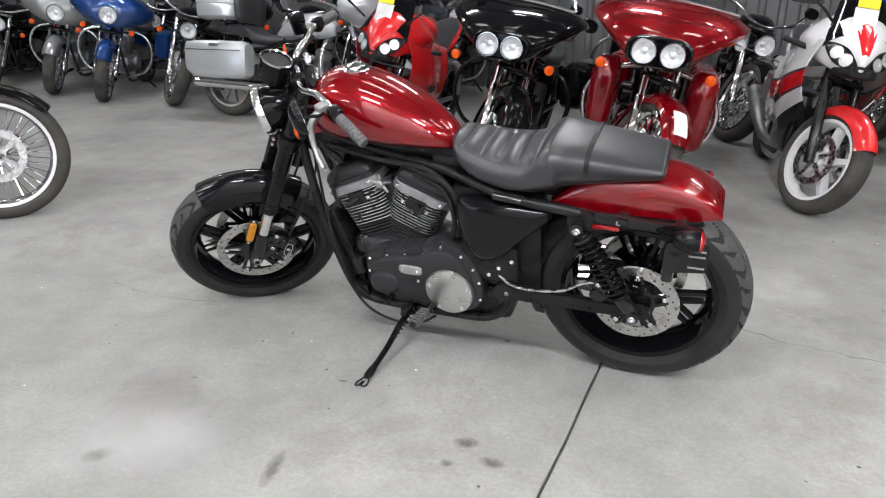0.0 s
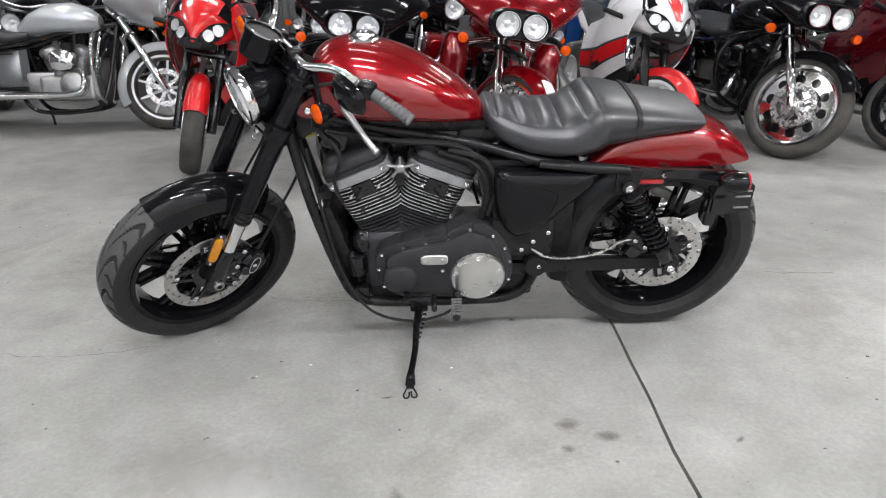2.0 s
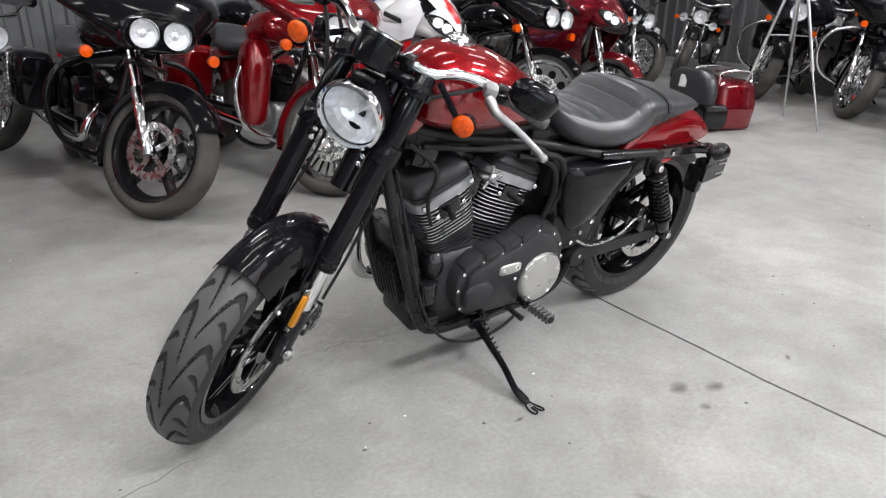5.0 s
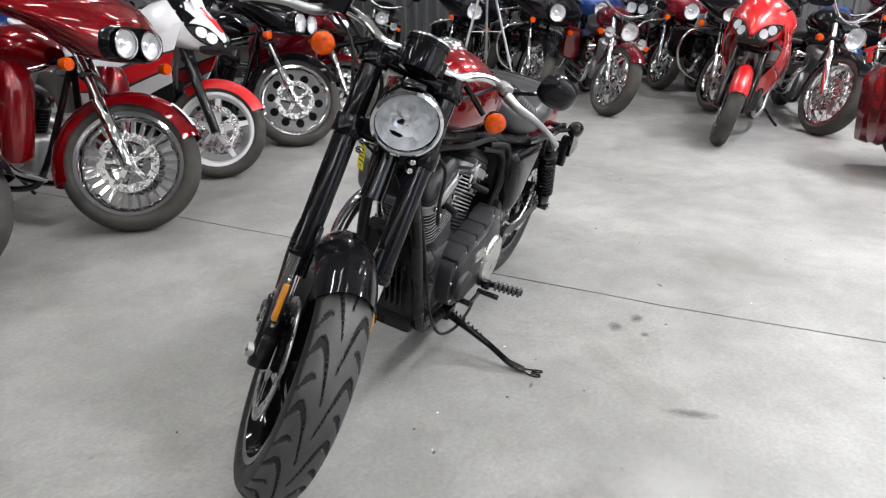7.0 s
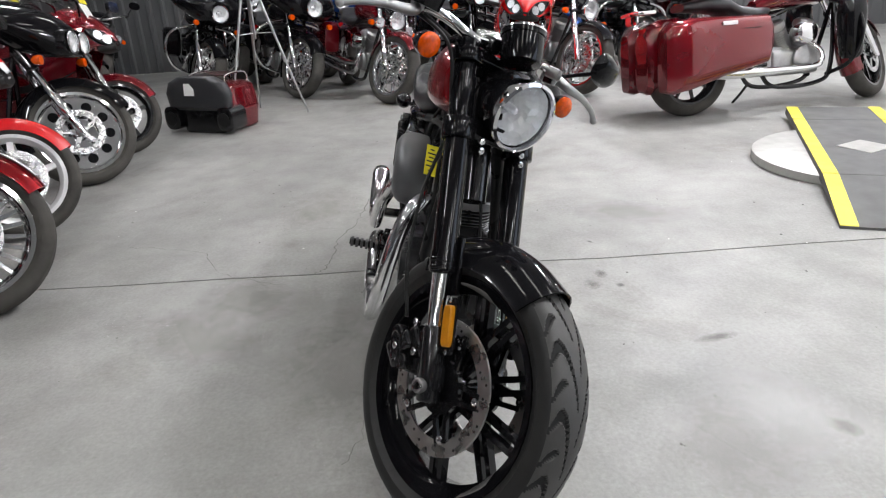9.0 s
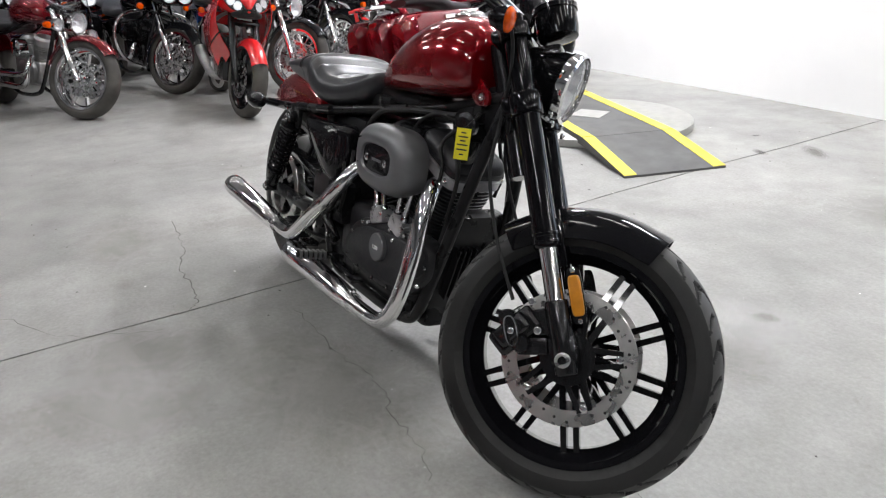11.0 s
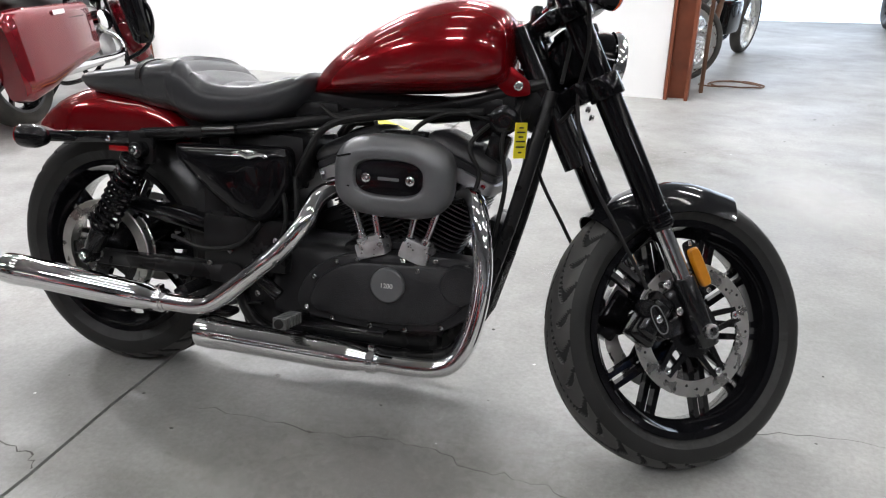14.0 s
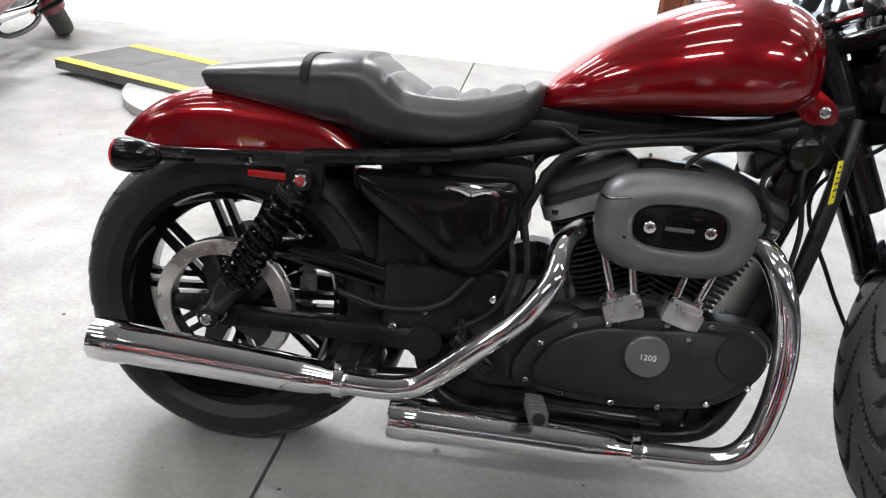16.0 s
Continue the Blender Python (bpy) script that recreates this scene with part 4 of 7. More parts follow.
        if "tag" in extras:
            bm = BM()
            box(bm, (0.1, 0.02, 1.06), (0.004, 0.12, 0.14), 0, (0, 25, 0))
            part("price_card", bm, WHITE_PLASTIC, root, "white price card")
            bm = BM()
            box(bm, (0.13, 0.02, 1.15), (0.004, 0.11, 0.05), 0, (0, 25, 0))
            part("yellow_sticker", bm, YELLOW, root)
        return root

    # cruisers and tourers
    bm = BM()
    big = style in ("glide", "batwing")
    fender(bm, R + 0.03, W + (0.05 if big else 0.03), -25 if big else 15, 150 if big else 140, drop=0.075 if big else 0.05)
    part("front_fender", bm, paint, root, m=S @ Matrix.Translation(ax))
    if "paper" in extras:
        bm = BM()
        fender(bm, R + 0.036, 0.1, 118, 142, drop=0.01, t=0.001, n=6)
        part("paper_sheet", bm, WHITE_PLASTIC, root, "white paper sheet on the fender", m=S @ Matrix.Translation(ax + Y * 0.02))
    v_twin(root, 0.72, 0.36, eng, SATIN if "black_engine" in extras else ALU)
    bm = BM()
    body_loft(bm, [(0.44, 0.83, 0.06, 0.05), (0.5, 0.85, 0.12, 0.09), (0.62, 0.87, 0.165, 0.115), (0.8, 0.86, 0.17, 0.115), (0.95, 0.82, 0.12, 0.09), (1.05, 0.77, 0.06, 0.05)], e=2.3)
    part("fuel_tank", bm, paint, root)
    bm = BM()
    body_loft(bm, [(0.96, 0.74, 0.1, 0.03), (1.08, 0.72, 0.17, 0.05), (1.25, 0.74, 0.19, 0.06), (1.33, 0.8, 0.16, 0.06), (1.5, 0.82, 0.15, 0.05), (1.68, 0.81, 0.1, 0.03)], e=2.8)
    part("seat", bm, VINYL, root)
    bm = BM()
    fender(bm, Rr + 0.05, 0.2, -5, 150, drop=0.09)
    part("rear_fender", bm, paint, root, m=Matrix.Translation((wb, 0, Rr)))
    for z in ((0.3, 0.22) if big else (0.33, 0.24)):
        bm = BM()
        pipe(bm, [(0.62, 0.1, 0.48), (0.56, 0.17, 0.4), (0.62, 0.2, z), (1.0, 0.21, z - 0.01), (1.3, 0.21, z), (wb + 0.25, 0.22, z + 0.02)], 0.03, 12, radii=[0.02, 0.022, 0.024, 0.03, 0.045, 0.045])
        if not big:
            part("exhaust", bm, CHROME, root)
        elif z > 0.25:
            part("exhaust", bm, CHROME, root)
        else:
            bm.free()
    bm = BM()
    loft(bm, [oval((0.7, 0.13, 0.55), X, Z, 0.09, 0.075, 20, 2.6), oval((0.7, 0.2, 0.55), X, Z, 0.09, 0.075, 20, 2.6), oval((0.7, 0.215, 0.55), X, Z, 0.07, 0.055, 20, 2.6)])
    part("air_cleaner", bm, CHROME if "black_engine" not in extras else BLACK, root)
    # bars
    bm = BM()
    top = ax + a * 0.66
    if style == "cruiser" or "apes" in extras:
        hb = 0.2 if "apes" in extras else 0.1
        pts = [top + Vector((0.32, 0.42, hb)), top + Vector((0.22, 0.4, hb + 0.02)), top + Vector((0.06, 0.28, hb)), top + Vector((0.02, 0.08, 0.02))]
    else:
        pts = [top + Vector((0.34, 0.42, 0.1)), top + Vector((0.24, 0.4, 0.12)), top + Vector((0.08, 0.26, 0.1)), top + Vector((0.04, 0.08, 0.03))]
    pipe(bm, pts + [Vector((p.x, -p.y, p.z)) for p in pts[::-1]], 0.0127, 10)
    bar = part("handlebar", bm, CHROME, root, m=S)
    for s in (-1, 1):
        p = Vector((pts[0].x, s * pts[0].y, pts[0].z))
        q = Vector((pts[1].x, s * pts[1].y, pts[1].z))
        bm = BM()
        rod(bm, q, p + (p - q) * 0.2, 0.018, seg=12, round_end=0.004)
        part("grip", bm, SOFT, bar)
        bm = BM()
        c = q + Vector((-0.06, s * 0.05, 0.13))
        pipe(bm, [q, q + Vector((-0.04, s * 0.02, 0.08)), c], 0.006, 6)
        loft(bm, [oval(c + X * -0.012, Y, Z, 0.06, 0.04, 16, 2.4), oval(c, Y, Z, 0.068, 0.046, 16, 2.4), oval(c + X * 0.012, Y, Z, 0.062, 0.042, 16, 2.4)])
        part("mirror", bm, CHROME if "black_engine" not in extras else BLACK, bar)
    if style == "cruiser":
        lamp_c = ax + a * 0.5 + X * -0.13 + Z * 0.02
        round_lamp(root, lamp_c, 0.085, (-1, 0, -0.08), m=S, shell=CHROME)
        if "spots" in extras:
            for s in (-1, 1):
                round_lamp(root, lamp_c + Vector((0.02, s * 0.19, -0.06)), 0.05, (-1, 0, -0.05), "spot_lamp", m=S, depth=0.07)
            bm = BM()
            rod(bm, lamp_c + Vector((0.05, -0.27, -0.07)), lamp_c + Vector((0.05, 0.27, -0.07)), 0.01)
            part("lamp_bar", bm, CHROME, root, m=S)
        for s in (-1, 1):
            bm = BM()
            c = lamp_c + Vector((0.05, s * 0.27, -0.08))
            lathe(bm, [(0.006, -0.04), (0.024, -0.02), (0.028, 0.01), (0.026, 0.02), (0.006, 0.024)], axis_matrix(c, c - X), 16)
            part("turn_signal", bm, AMBER, root, m=S)
        if "shield" in extras:
            bm = BM()
            rows = []
            for k in range(9):
                f = k / 8
                rows.append([lamp_c + Vector((-0.02 + 0.16 * f + 0.1 * abs(j / 5 - 1) ** 2, 0.27 * (j / 5 - 1) * (1 - 0.3 * f * f), 0.02 + 0.5 * f)) for j in range(11)])
            ribbon(bm, rows, 0.003)
            part("windshield", bm, SHIELD, root, m=S).visible_shadow = False
    else:
        FS = Matrix() if style == "glide" else S
        bm = BM()
        if style == "glide":
            rings = []
            for r in ((-0.07, 0.975, 0.845, 0.15, 0.13), (-0.05, 0.99, 0.83, 0.19, 0.15), (0.0, 1.03, 0.82, 0.265, 0.155), (0.07, 1.075, 0.825, 0.34, 0.15), (0.17, 1.12, 0.85, 0.41, 0.14), (0.27, 1.145, 0.9, 0.445, 0.15), (0.36, 1.14, 0.97, 0.43, 0.22), (0.41, 1.12, 1.01, 0.39, 0.28)):
                x, zt, zb, wt, wl = r
                brow = zt - 0.07 - 0.02 * wt
                half = [(0.0, zt + 0.03), (wt * 0.3, zt + 0.026), (wt * 0.6, zt + 0.004), (wt * 0.85, zt - 0.034), (wt * 0.98, brow + 0.01), (wt, brow - 0.012), (wt * 0.95, brow - 0.03), (wt * 0.62 + wl * 0.36, brow * 0.55 + zb * 0.45), (wl * 1.12, zb + 0.03), (wl * 0.9, zb + 0.004), (wl * 0.4, zb)]
                ring = [Vector((x + 0.05 * (y / 0.45) ** 2, y, z)) for y, z in half] + [Vector((x + 0.05 * (y / 0.45) ** 2, -y, z)) for y, z in half[:0:-1]]
                rings.append(ring)
            loft(bm, rings)
            dz, hy = 0.905, 0.083
        else:
            body_loft(bm, [(-0.02, 0.95, 0.13, 0.1, 2.2), (0.02, 0.97, 0.25, 0.16, 2.0), (0.09, 0.99, 0.35, 0.19, 2.0), (0.18, 1.0, 0.42, 0.18, 2.0), (0.28, 1.0, 0.43, 0.14, 2.0), (0.33, 1.0, 0.4, 0.1, 2.2)], 36)
            dz, hy = 0.945, 0.0
        fair = part("fairing", bm, paint, root, m=FS, sharp=50)
        if hy:
            bm = BM()
            loft(bm, [oval((x, 0, dz), Y, Z, w, h, 32, 3) for x, w, h in ((-0.045, 0.18, 0.088), (-0.085, 0.176, 0.084), (-0.096, 0.168, 0.077), (-0.094, 0.158, 0.07), (-0.074, 0.152, 0.066))])
            part("headlight_surround", bm, BLACK, fair)
            for s in (-1, 1):
                round_lamp(fair, (-0.1, s * hy * 0.92, dz), 0.066, (-1, 0, 0), depth=0.05)
        else:
            round_lamp(fair, (-0.05, 0, dz), 0.09, (-1, 0, 0), depth=0.06)
        bm = BM()
        rows = []
        for k in range(8):
            f = k / 7
            rows.append([(0.13 + 0.17 * f + 0.13 * abs(j / 6 - 1) ** 2, 0.36 * (j / 6 - 1) * (1 - 0.15 * f), 1.15 + 0.2 * f - 0.05 * abs(j / 6 - 1) ** 2) for j in range(13)])
        ribbon(bm, rows, 0.004)
        part("windshield", bm, SHIELD, root, m=FS).visible_shadow = False
        bm = BM()
        pipe(bm, [(0.16, -0.36, 1.14), (0.1, -0.2, 1.165), (0.08, 0, 1.175), (0.1, 0.2, 1.165), (0.16, 0.36, 1.14)], 0.009, 8)
        part("windshield_trim", bm, CHROME, root, m=FS)
        for s in (-1, 1):
            bm = BM()
            c = Vector((0.02, s * 0.3, 0.80)) if style == "glide" else Vector((-0.02, s * 0.24, 0.80))
            lathe(bm, [(0.006, -0.04), (0.026, -0.02), (0.03, 0.01), (0.028, 0.02), (0.006, 0.024)], axis_matrix(c, c - X), 16)
            part("turn_signal", bm, AMBER, root, m=FS)
        for s in (-1, 1):
            bm = BM()
            pipe(bm, [(0.42, s * 0.08, 0.78), (0.4, s * 0.3, 0.72), (0.4, s * 0.39, 0.6), (0.4, s * 0.39, 0.45), (0.42, s * 0.3, 0.3), (0.45, s * 0.1, 0.22)], 0.016, 10)
            part("engine_guard", bm, CHROME if "black_guard" not in extras else BLACK, root)
            if "lowers" in extras:
                bm = BM()
                loft(bm, [oval((0.4, s * 0.29, z), X, Y, dx, dy, 20, 2.8) for z, dx, dy in ((0.33, 0.05, 0.05), (0.36, 0.07, 0.075), (0.5, 0.085, 0.085), (0.66, 0.1, 0.09), (0.76, 0.09, 0.08), (0.8, 0.06, 0.05))])
                part("lower_fairing", bm, paint2, root)
    if "bags" in extras or big:
        if "stretched" in extras:
            bm = BM()
            loft(bm, [oval((x, 0, zc), Y, Z, hw, hh, 24, 3.5) for x, zc, hh, hw in ((1.7, 0.55, 0.2, 0.1), (1.85, 0.5, 0.24, 0.14), (1.94, 0.45, 0.26, 0.13), (1.98, 0.43, 0.22, 0.1))])
            part("rear_fender_extension", bm, paint, root)
            bm = BM()
            box(bm, (2.0, 0, 0.79), (0.14, 0.3, 0.03), 0.01)
            box(bm, (2.05, 0, 0.76), (0.02, 0.18, 0.1), 0.006)
            part("plate_bracket", bm, CHROME, root)
        for s in (-1, 1):
            bm = BM()
            secs = []
            sections = ((1.12, 0.54, 0.1, 0.07), (1.16, 0.53, 0.17, 0.1), (1.5, 0.5, 0.21, 0.112), (1.75, 0.47, 0.25, 0.112), (1.92, 0.45, 0.26, 0.1), (1.97, 0.43, 0.22, 0.07)) if "stretched" in extras else ((1.2, 0.53, 0.14, 0.075), (1.24, 0.53, 0.17, 0.1), (1.5, 0.53, 0.175, 0.105), (1.75, 0.53, 0.17, 0.1), (1.85, 0.55, 0.14, 0.08), (1.88, 0.56, 0.1, 0.05))
            for x, zc, hh, hw in sections:
                secs.append(oval((x, s * 0.3, zc), Y, Z, hw, hh, 28, 4.5))
            loft(bm, secs)
            bag = part("saddlebag", bm, paint, root)
            bm = BM()
            loft(bm, [oval((x, s * 0.3, 0.615), Y, Z, 0.108 * k, 0.006, 28, 4.5) for x, k in ((1.235, 0.93), (1.26, 1.0), (1.74, 0.985), (1.84, 0.8))])
            part("lid_seam", bm, SATIN, bag)
            bm = BM()
            box(bm, (1.5, s * 0.41, 0.66), (0.12, 0.012, 0.03), 0.004)
            part("latch", bm, CHROME, bag)
            bm = BM()
            box(bm, (1.885, s * 0.3, 0.6), (0.012, 0.08, 0.03), 0.004)
            part("red_reflector", bm, RED_LENS, bag)
    if "trunk" in extras:
        bm = BM()
        loft(bm, [oval((1.62, 0, z), X, Y, dx, dy, 28, 4) for z, dx, dy in ((0.9, 0.2, 0.24), (0.93, 0.23, 0.28), (1.02, 0.235, 0.29), (1.035, 0.23, 0.285), (1.04, 0.24, 0.295), (1.16, 0.22, 0.27), (1.2, 0.15, 0.2))])
        tp = part("luggage_trunk", bm, paint, root)
        bm = BM()
        loft(bm, [oval((1.38, 0, z), X, Y, dx, dy, 24, 3.5) for z, dx, dy in ((0.88, 0.03, 0.18), (0.92, 0.05, 0.22), (1.1, 0.05, 0.24), (1.22, 0.035, 0.18))])
        part("backrest", bm, VINYL, tp)
        bm = BM()
        for s in (-1, 1):
            pipe(bm, [(1.45, s * 0.2, 1.19), (1.5, s * 0.2, 1.25), (1.75, s * 0.2, 1.25), (1.82, s * 0.2, 1.16)], 0.007, 6)
        for k in range(4):
            rod(bm, (1.52 + k * 0.07, -0.2, 1.25), (1.52 + k * 0.07, 0.2, 1.25), 0.005, seg=6)
        part("luggage_rack", bm, CHROME, tp)
    if "card" in extras:
        bm = BM()
        box(bm, (0.2, 0.0, 1.2), (0.004, 0.15, 0.05), 0, (0, 30, 0))
        part("yellow_sticker", bm, YELLOW, root)
    bm = BM()
    loft(bm, [oval((x, 0, 0.66), Y, Z, 0.05 * k, 0.03 * k, 16, 3) for x, k in ((wb + 0.33, 1), (wb + 0.37, 0.95), (wb + 0.38, 0.7))])
    part("tail_light", bm, RED_LENS, root)
    return root


# north row, noses towards the open floor
make_bike("sport", (-1.395, 2.15), 90, BRIGHT_RED, "bright red sport motorcycle with a pointed nose fairing", steer=12, lean=9, wheel=6, rim=SATIN, R=0.305, W=0.12, wb=1.41, fork=SATIN, extras=("tread", "tag", "red"))
make_bike("glide", (-0.44, 1.985), 92, BLACK, "gloss black touring motorcycle with a wide twin-lamp fairing", steer=34, wheel=5, rim=SATIN, R=0.335, extras=("black_engine", "tread", "black_guard"), eng=SATIN)
make_bike("glide", (0.485, 1.835), 92, RED, "candy red touring motorcycle with a wide twin-lamp fairing", steer=34, wheel=26, R=0.335, extras=("lowers", "black_engine", "tread", "paper"))
make_bike("sport", (1.49, 2.14), 97, WHITE_PAINT, "white and red sport motorcycle with a yellow sticker", steer=26, lean=9, wheel=5, rim=WHITE_PAINT, R=0.305, W=0.12, wb=1.4, fork=SATIN, extras=("tread", "tag", "red", "stripe"))
make_bike("glide", (2.48, 2.25), 92, BLACK, "black touring motorcycle with a round-holed chrome wheel", steer=34, wheel="mag", R=0.345, extras=("black_engine", "black_guard"), eng=SATIN)
make_bike("sport", (3.36, 2.34), 90, DARK_RED, "dark red sport touring motorcycle with a windscreen", steer=32, lean=9, wheel=5, rim=SATIN, R=0.305, W=0.12, wb=1.45, extras=("tag", "clear"))
# behind them
make_bike("batwing", (-1.95, 3.53), 182, SILVER, "silver touring motorcycle with saddlebags and a trunk", steer=12, wheel=9, rim=ALU, extras=("trunk",), wb=1.6)
make_bike("cruiser", (-4.53, 3.75), 115, BLACK, "black cruiser with a laced chrome front wheel", steer=30, wheel="laced", R=0.34, extras=("black_engine",))
make_bike("batwing", (-5.44, 3.67), 118, BLUE, "blue touring motorcycle with a batwing fairing", steer=10, wheel=9)
make_bike("batwing", (-6.43, 3.87), 118, GREY_PAINT, "grey touring motorcycle with a batwing fairing", steer=10, wheel=9)
make_bike("cruiser", (-2.764, 0.39), 222, BLACK, "black custom cruiser with a large laced chrome front wheel", steer=4, lean=8, wheel="laced", R=0.36, W=0.12, wb=1.7)
# east row
make_bike("cruiser", (6.58, 3.88), 20, BLACK, "black cruiser with chrome forks and spot lamps", steer=20, wheel="laced", extras=("spots", "black_engine"))
make_bike("batwing", (5.56, 1.3), 25, BLACK, "black touring motorcycle with a yellow sticker on its fairing", steer=20, extras=("card", "black_engine"))
make_bike("cruiser", (4.84, 0.31), 20, DARK_RED, "dark red cruiser with a windshield and amber lamps", steer=25, extras=("spots", "shield", "bags"))
make_bike("sport", (3.89, -0.77), -8, BRIGHT_RED, "red sport touring motorcycle with a clear windscreen", steer=12, lean=9, wheel=5, rim=SATIN, R=0.305, W=0.12, wb=1.45, fork=SATIN, extras=("red", "clear"))
make_bike("cruiser", (4.64, -1.5), 10, BLACK, "black cruiser with a laced chrome front wheel", steer=25, wheel="laced", extras=("apes",))
make_bike("glide", (3.6, -3.66), 100, DARK_RED, "dark red touring motorcycle with saddlebags and a trunk", steer=33, lean=8, extras=("trunk", "stretched", "lowers", "black_guard"), paint2=BLACK, wheel=9, rim=SATIN, wb=1.6)

# a second rank, close behind the first
for x, y, turn, paint, style, label in (
    (-0.95, 4.15, 95, BLACK, "cruiser", "black cruiser with chrome forks behind the front rank"),
    (0.1, 4.1, 88, BLACK, "batwing", "black touring motorcycle behind the front rank"),
    (1.05, 4.0, 92, BLACK, "cruiser", "black cruiser with a laced wheel behind the front rank"),
    (2.0, 4.15, 90, BLUE, "batwing", "dark blue touring motorcycle behind the front rank"),
    (2.95, 4.1, 92, BLACK, "cruiser", "black cruiser with chrome forks behind the front rank"),
    (4.2, 3.2, 70, BLACK, "cruiser", "black cruiser with spot lamps beside the corner"),
    (5.2, 3.5, 60, BLACK, "cruiser", "black cruiser with chrome forks beside the corner"),
):
    make_bike(style, (x, y), turn, paint, label, steer=28, wheel="laced" if style == "cruiser" else 9, extras=("black_engine", "spots") if style == "cruiser" else ("black_engine",), eng=SATIN)
for x, y, turn, paint, style, label in (
    (5.9, 2.4, 20, BLACK, "batwing", "black touring motorcycle in the east rank"),
    (7.2, 1.2, 10, BLUE, "batwing", "blue touring motorcycle in the back rank"),
    (6.9, 0.1, 10, DARK_RED, "batwing", "dark red touring motorcycle in the back rank"),
    (5.5, -0.6, 12, BLACK, "glide", "black touring motorcycle in the east rank"),
    (6.3, -1.6, 5, BLUE, "cruiser", "blue cruiser in the back rank"),
    (5.4, -2.3, 5, BLACK, "batwing", "black touring motorcycle in the east rank"),
    (6.0, -3.2, 0, DARK_RED, "cruiser", "dark red cruiser in the back rank"),
):
    make_bike(style, (x, y), turn, paint, label, steer=24, wheel=9 if style != "cruiser" else "laced", extras=("black_engine", "card"), eng=SATIN)
for x, y, turn, paint, style, label in (
    (-2.9, 4.7, 95, BLACK, "batwing", "black touring motorcycle behind the silver one"),
    (-3.8, 4.6, 90, BLACK, "cruiser", "black cruiser behind the silver tourer"),
    (-7.5, 3.9, 118, BLACK, "cruiser", "black cruiser at the end of the rank"),
    (-8.35, 4.2, 118, BLACK, "batwing", "black touring motorcycle at the end of the rank"),
):
    make_bike(style, (x, y), turn, paint, label, steer=15, wheel=9, extras=("black_engine",), eng=SATIN)

for x, y, turn, paint, style, label in (
    (6.7, 2.3, 18, BLACK, "cruiser", "black cruiser with a yellow sticker in the back rank"),
    (7.9, 2.4, 12, BLACK, "batwing", "black touring motorcycle before the east wall"),
    (7.9, 0.7, 8, BLACK, "glide", "black touring motorcycle before the east wall"),
    (7.0, -0.8, 8, BLACK, "batwing", "black touring motorcycle in the back rank"),
    (7.6, -2.2, 4, DARK_RED, "batwing", "dark red touring motorcycle before the east wall"),
    (7.2, -3.6, 0, BLACK, "batwing", "black touring motorcycle before the east wall"),
    (5.0, 4.5, 78, BLACK, "batwing", "black touring motorcycle in the corner rank"),
    (6.2, 4.4, 66, BLACK, "cruiser", "black cruiser in the corner rank"),
    (3.9, 4.4, 86, BLACK, "batwing", "black touring motorcycle behind the front rank"),
    (-1.9, 4.75, 95, BLACK, "batwing", "black touring motorcycle behind the silver tourer"),
    (-4.9, 5.1, 110, BLACK, "batwing", "black touring motorcycle in the second rank"),
    (-6.2, 5.1, 110, BLACK, "cruiser", "black cruiser in the second rank"),
):
    make_bike(style, (x, y), turn, paint, label, steer=20, wheel=9 if style != "cruiser" else "laced", extras=("black_engine", "card"), eng=SATIN)


def trail_bike(x, y, turn, legs, label):
    root = empty("trail_motorcycle", pose(x, y, 0, 4, 0, turn), label, "motorcycle", "trail motorcycles")
    plain_wheel(root, "front_wheel", Matrix.Translation((0, 0, 0.33)), 0.33, 0.09, "laced", SATIN_ALU)
    plain_wheel(root, "rear_wheel", Matrix.Translation((1.25, 0, 0.31)), 0.31, 0.1, "laced", SATIN_ALU)
    for s in (-1, 1):
        bm = BM()
        rod(bm, (-0.02, s * 0.085, 0.28), (0.1, s * 0.085, 0.56), 0.03, 0.027, seg=12, round_end=0.006)
        box(bm, (-0.005, s * 0.085, 0.33), (0.07, 0.05, 0.08), 0.012, (0, 23, 0))
        rod(bm, (0.1, s * 0.085, 0.56), (0.3, s * 0.085, 0.98), 0.022, seg=12)
        part("fork_leg", bm, legs, root)
    bm = BM()
    fender(bm, 0.5, 0.13, 55, 130, drop=0.03)
    part("front_mudguard", bm, BRIGHT_RED, root, m=Matrix.Translation((0.08, 0, 0.3)))
    bm = BM()
    body_loft(bm, [(0.32, 0.85, 0.06, 0.08), (0.45, 0.87, 0.13, 0.1), (0.7, 0.82, 0.1, 0.08)])
    part("fuel_tank", bm, BRIGHT_RED, root)
    bm = BM()
    body_loft(bm, [(0.66, 0.82, 0.09, 0.03), (0.9, 0.82, 0.12, 0.04), (1.3, 0.84, 0.1, 0.03)])
    part("seat", bm, VINYL, root)
    bm = BM()
    box(bm, (0.55, 0, 0.42), (0.36, 0.22, 0.3), 0.05)
    pipe(bm, [(0.25, 0, 0.85), (0.4, 0, 0.3), (0.75, 0, 0.25), (0.85, 0, 0.75)], 0.02, 8)
    rod(bm, (0.75, 0, 0.32), (1.25, 0, 0.31), 0.025, seg=8)
    part("engine", bm, SATIN, root)

    bm = BM()
    pipe(bm, [(0.42, 0.4, 1.06), (0.3, 0.2, 1.04), (0.28, 0, 1.02), (0.3, -0.2, 1.04), (0.42, -0.4, 1.06)], 0.012, 8)
    part("handlebar", bm, SATIN, root)


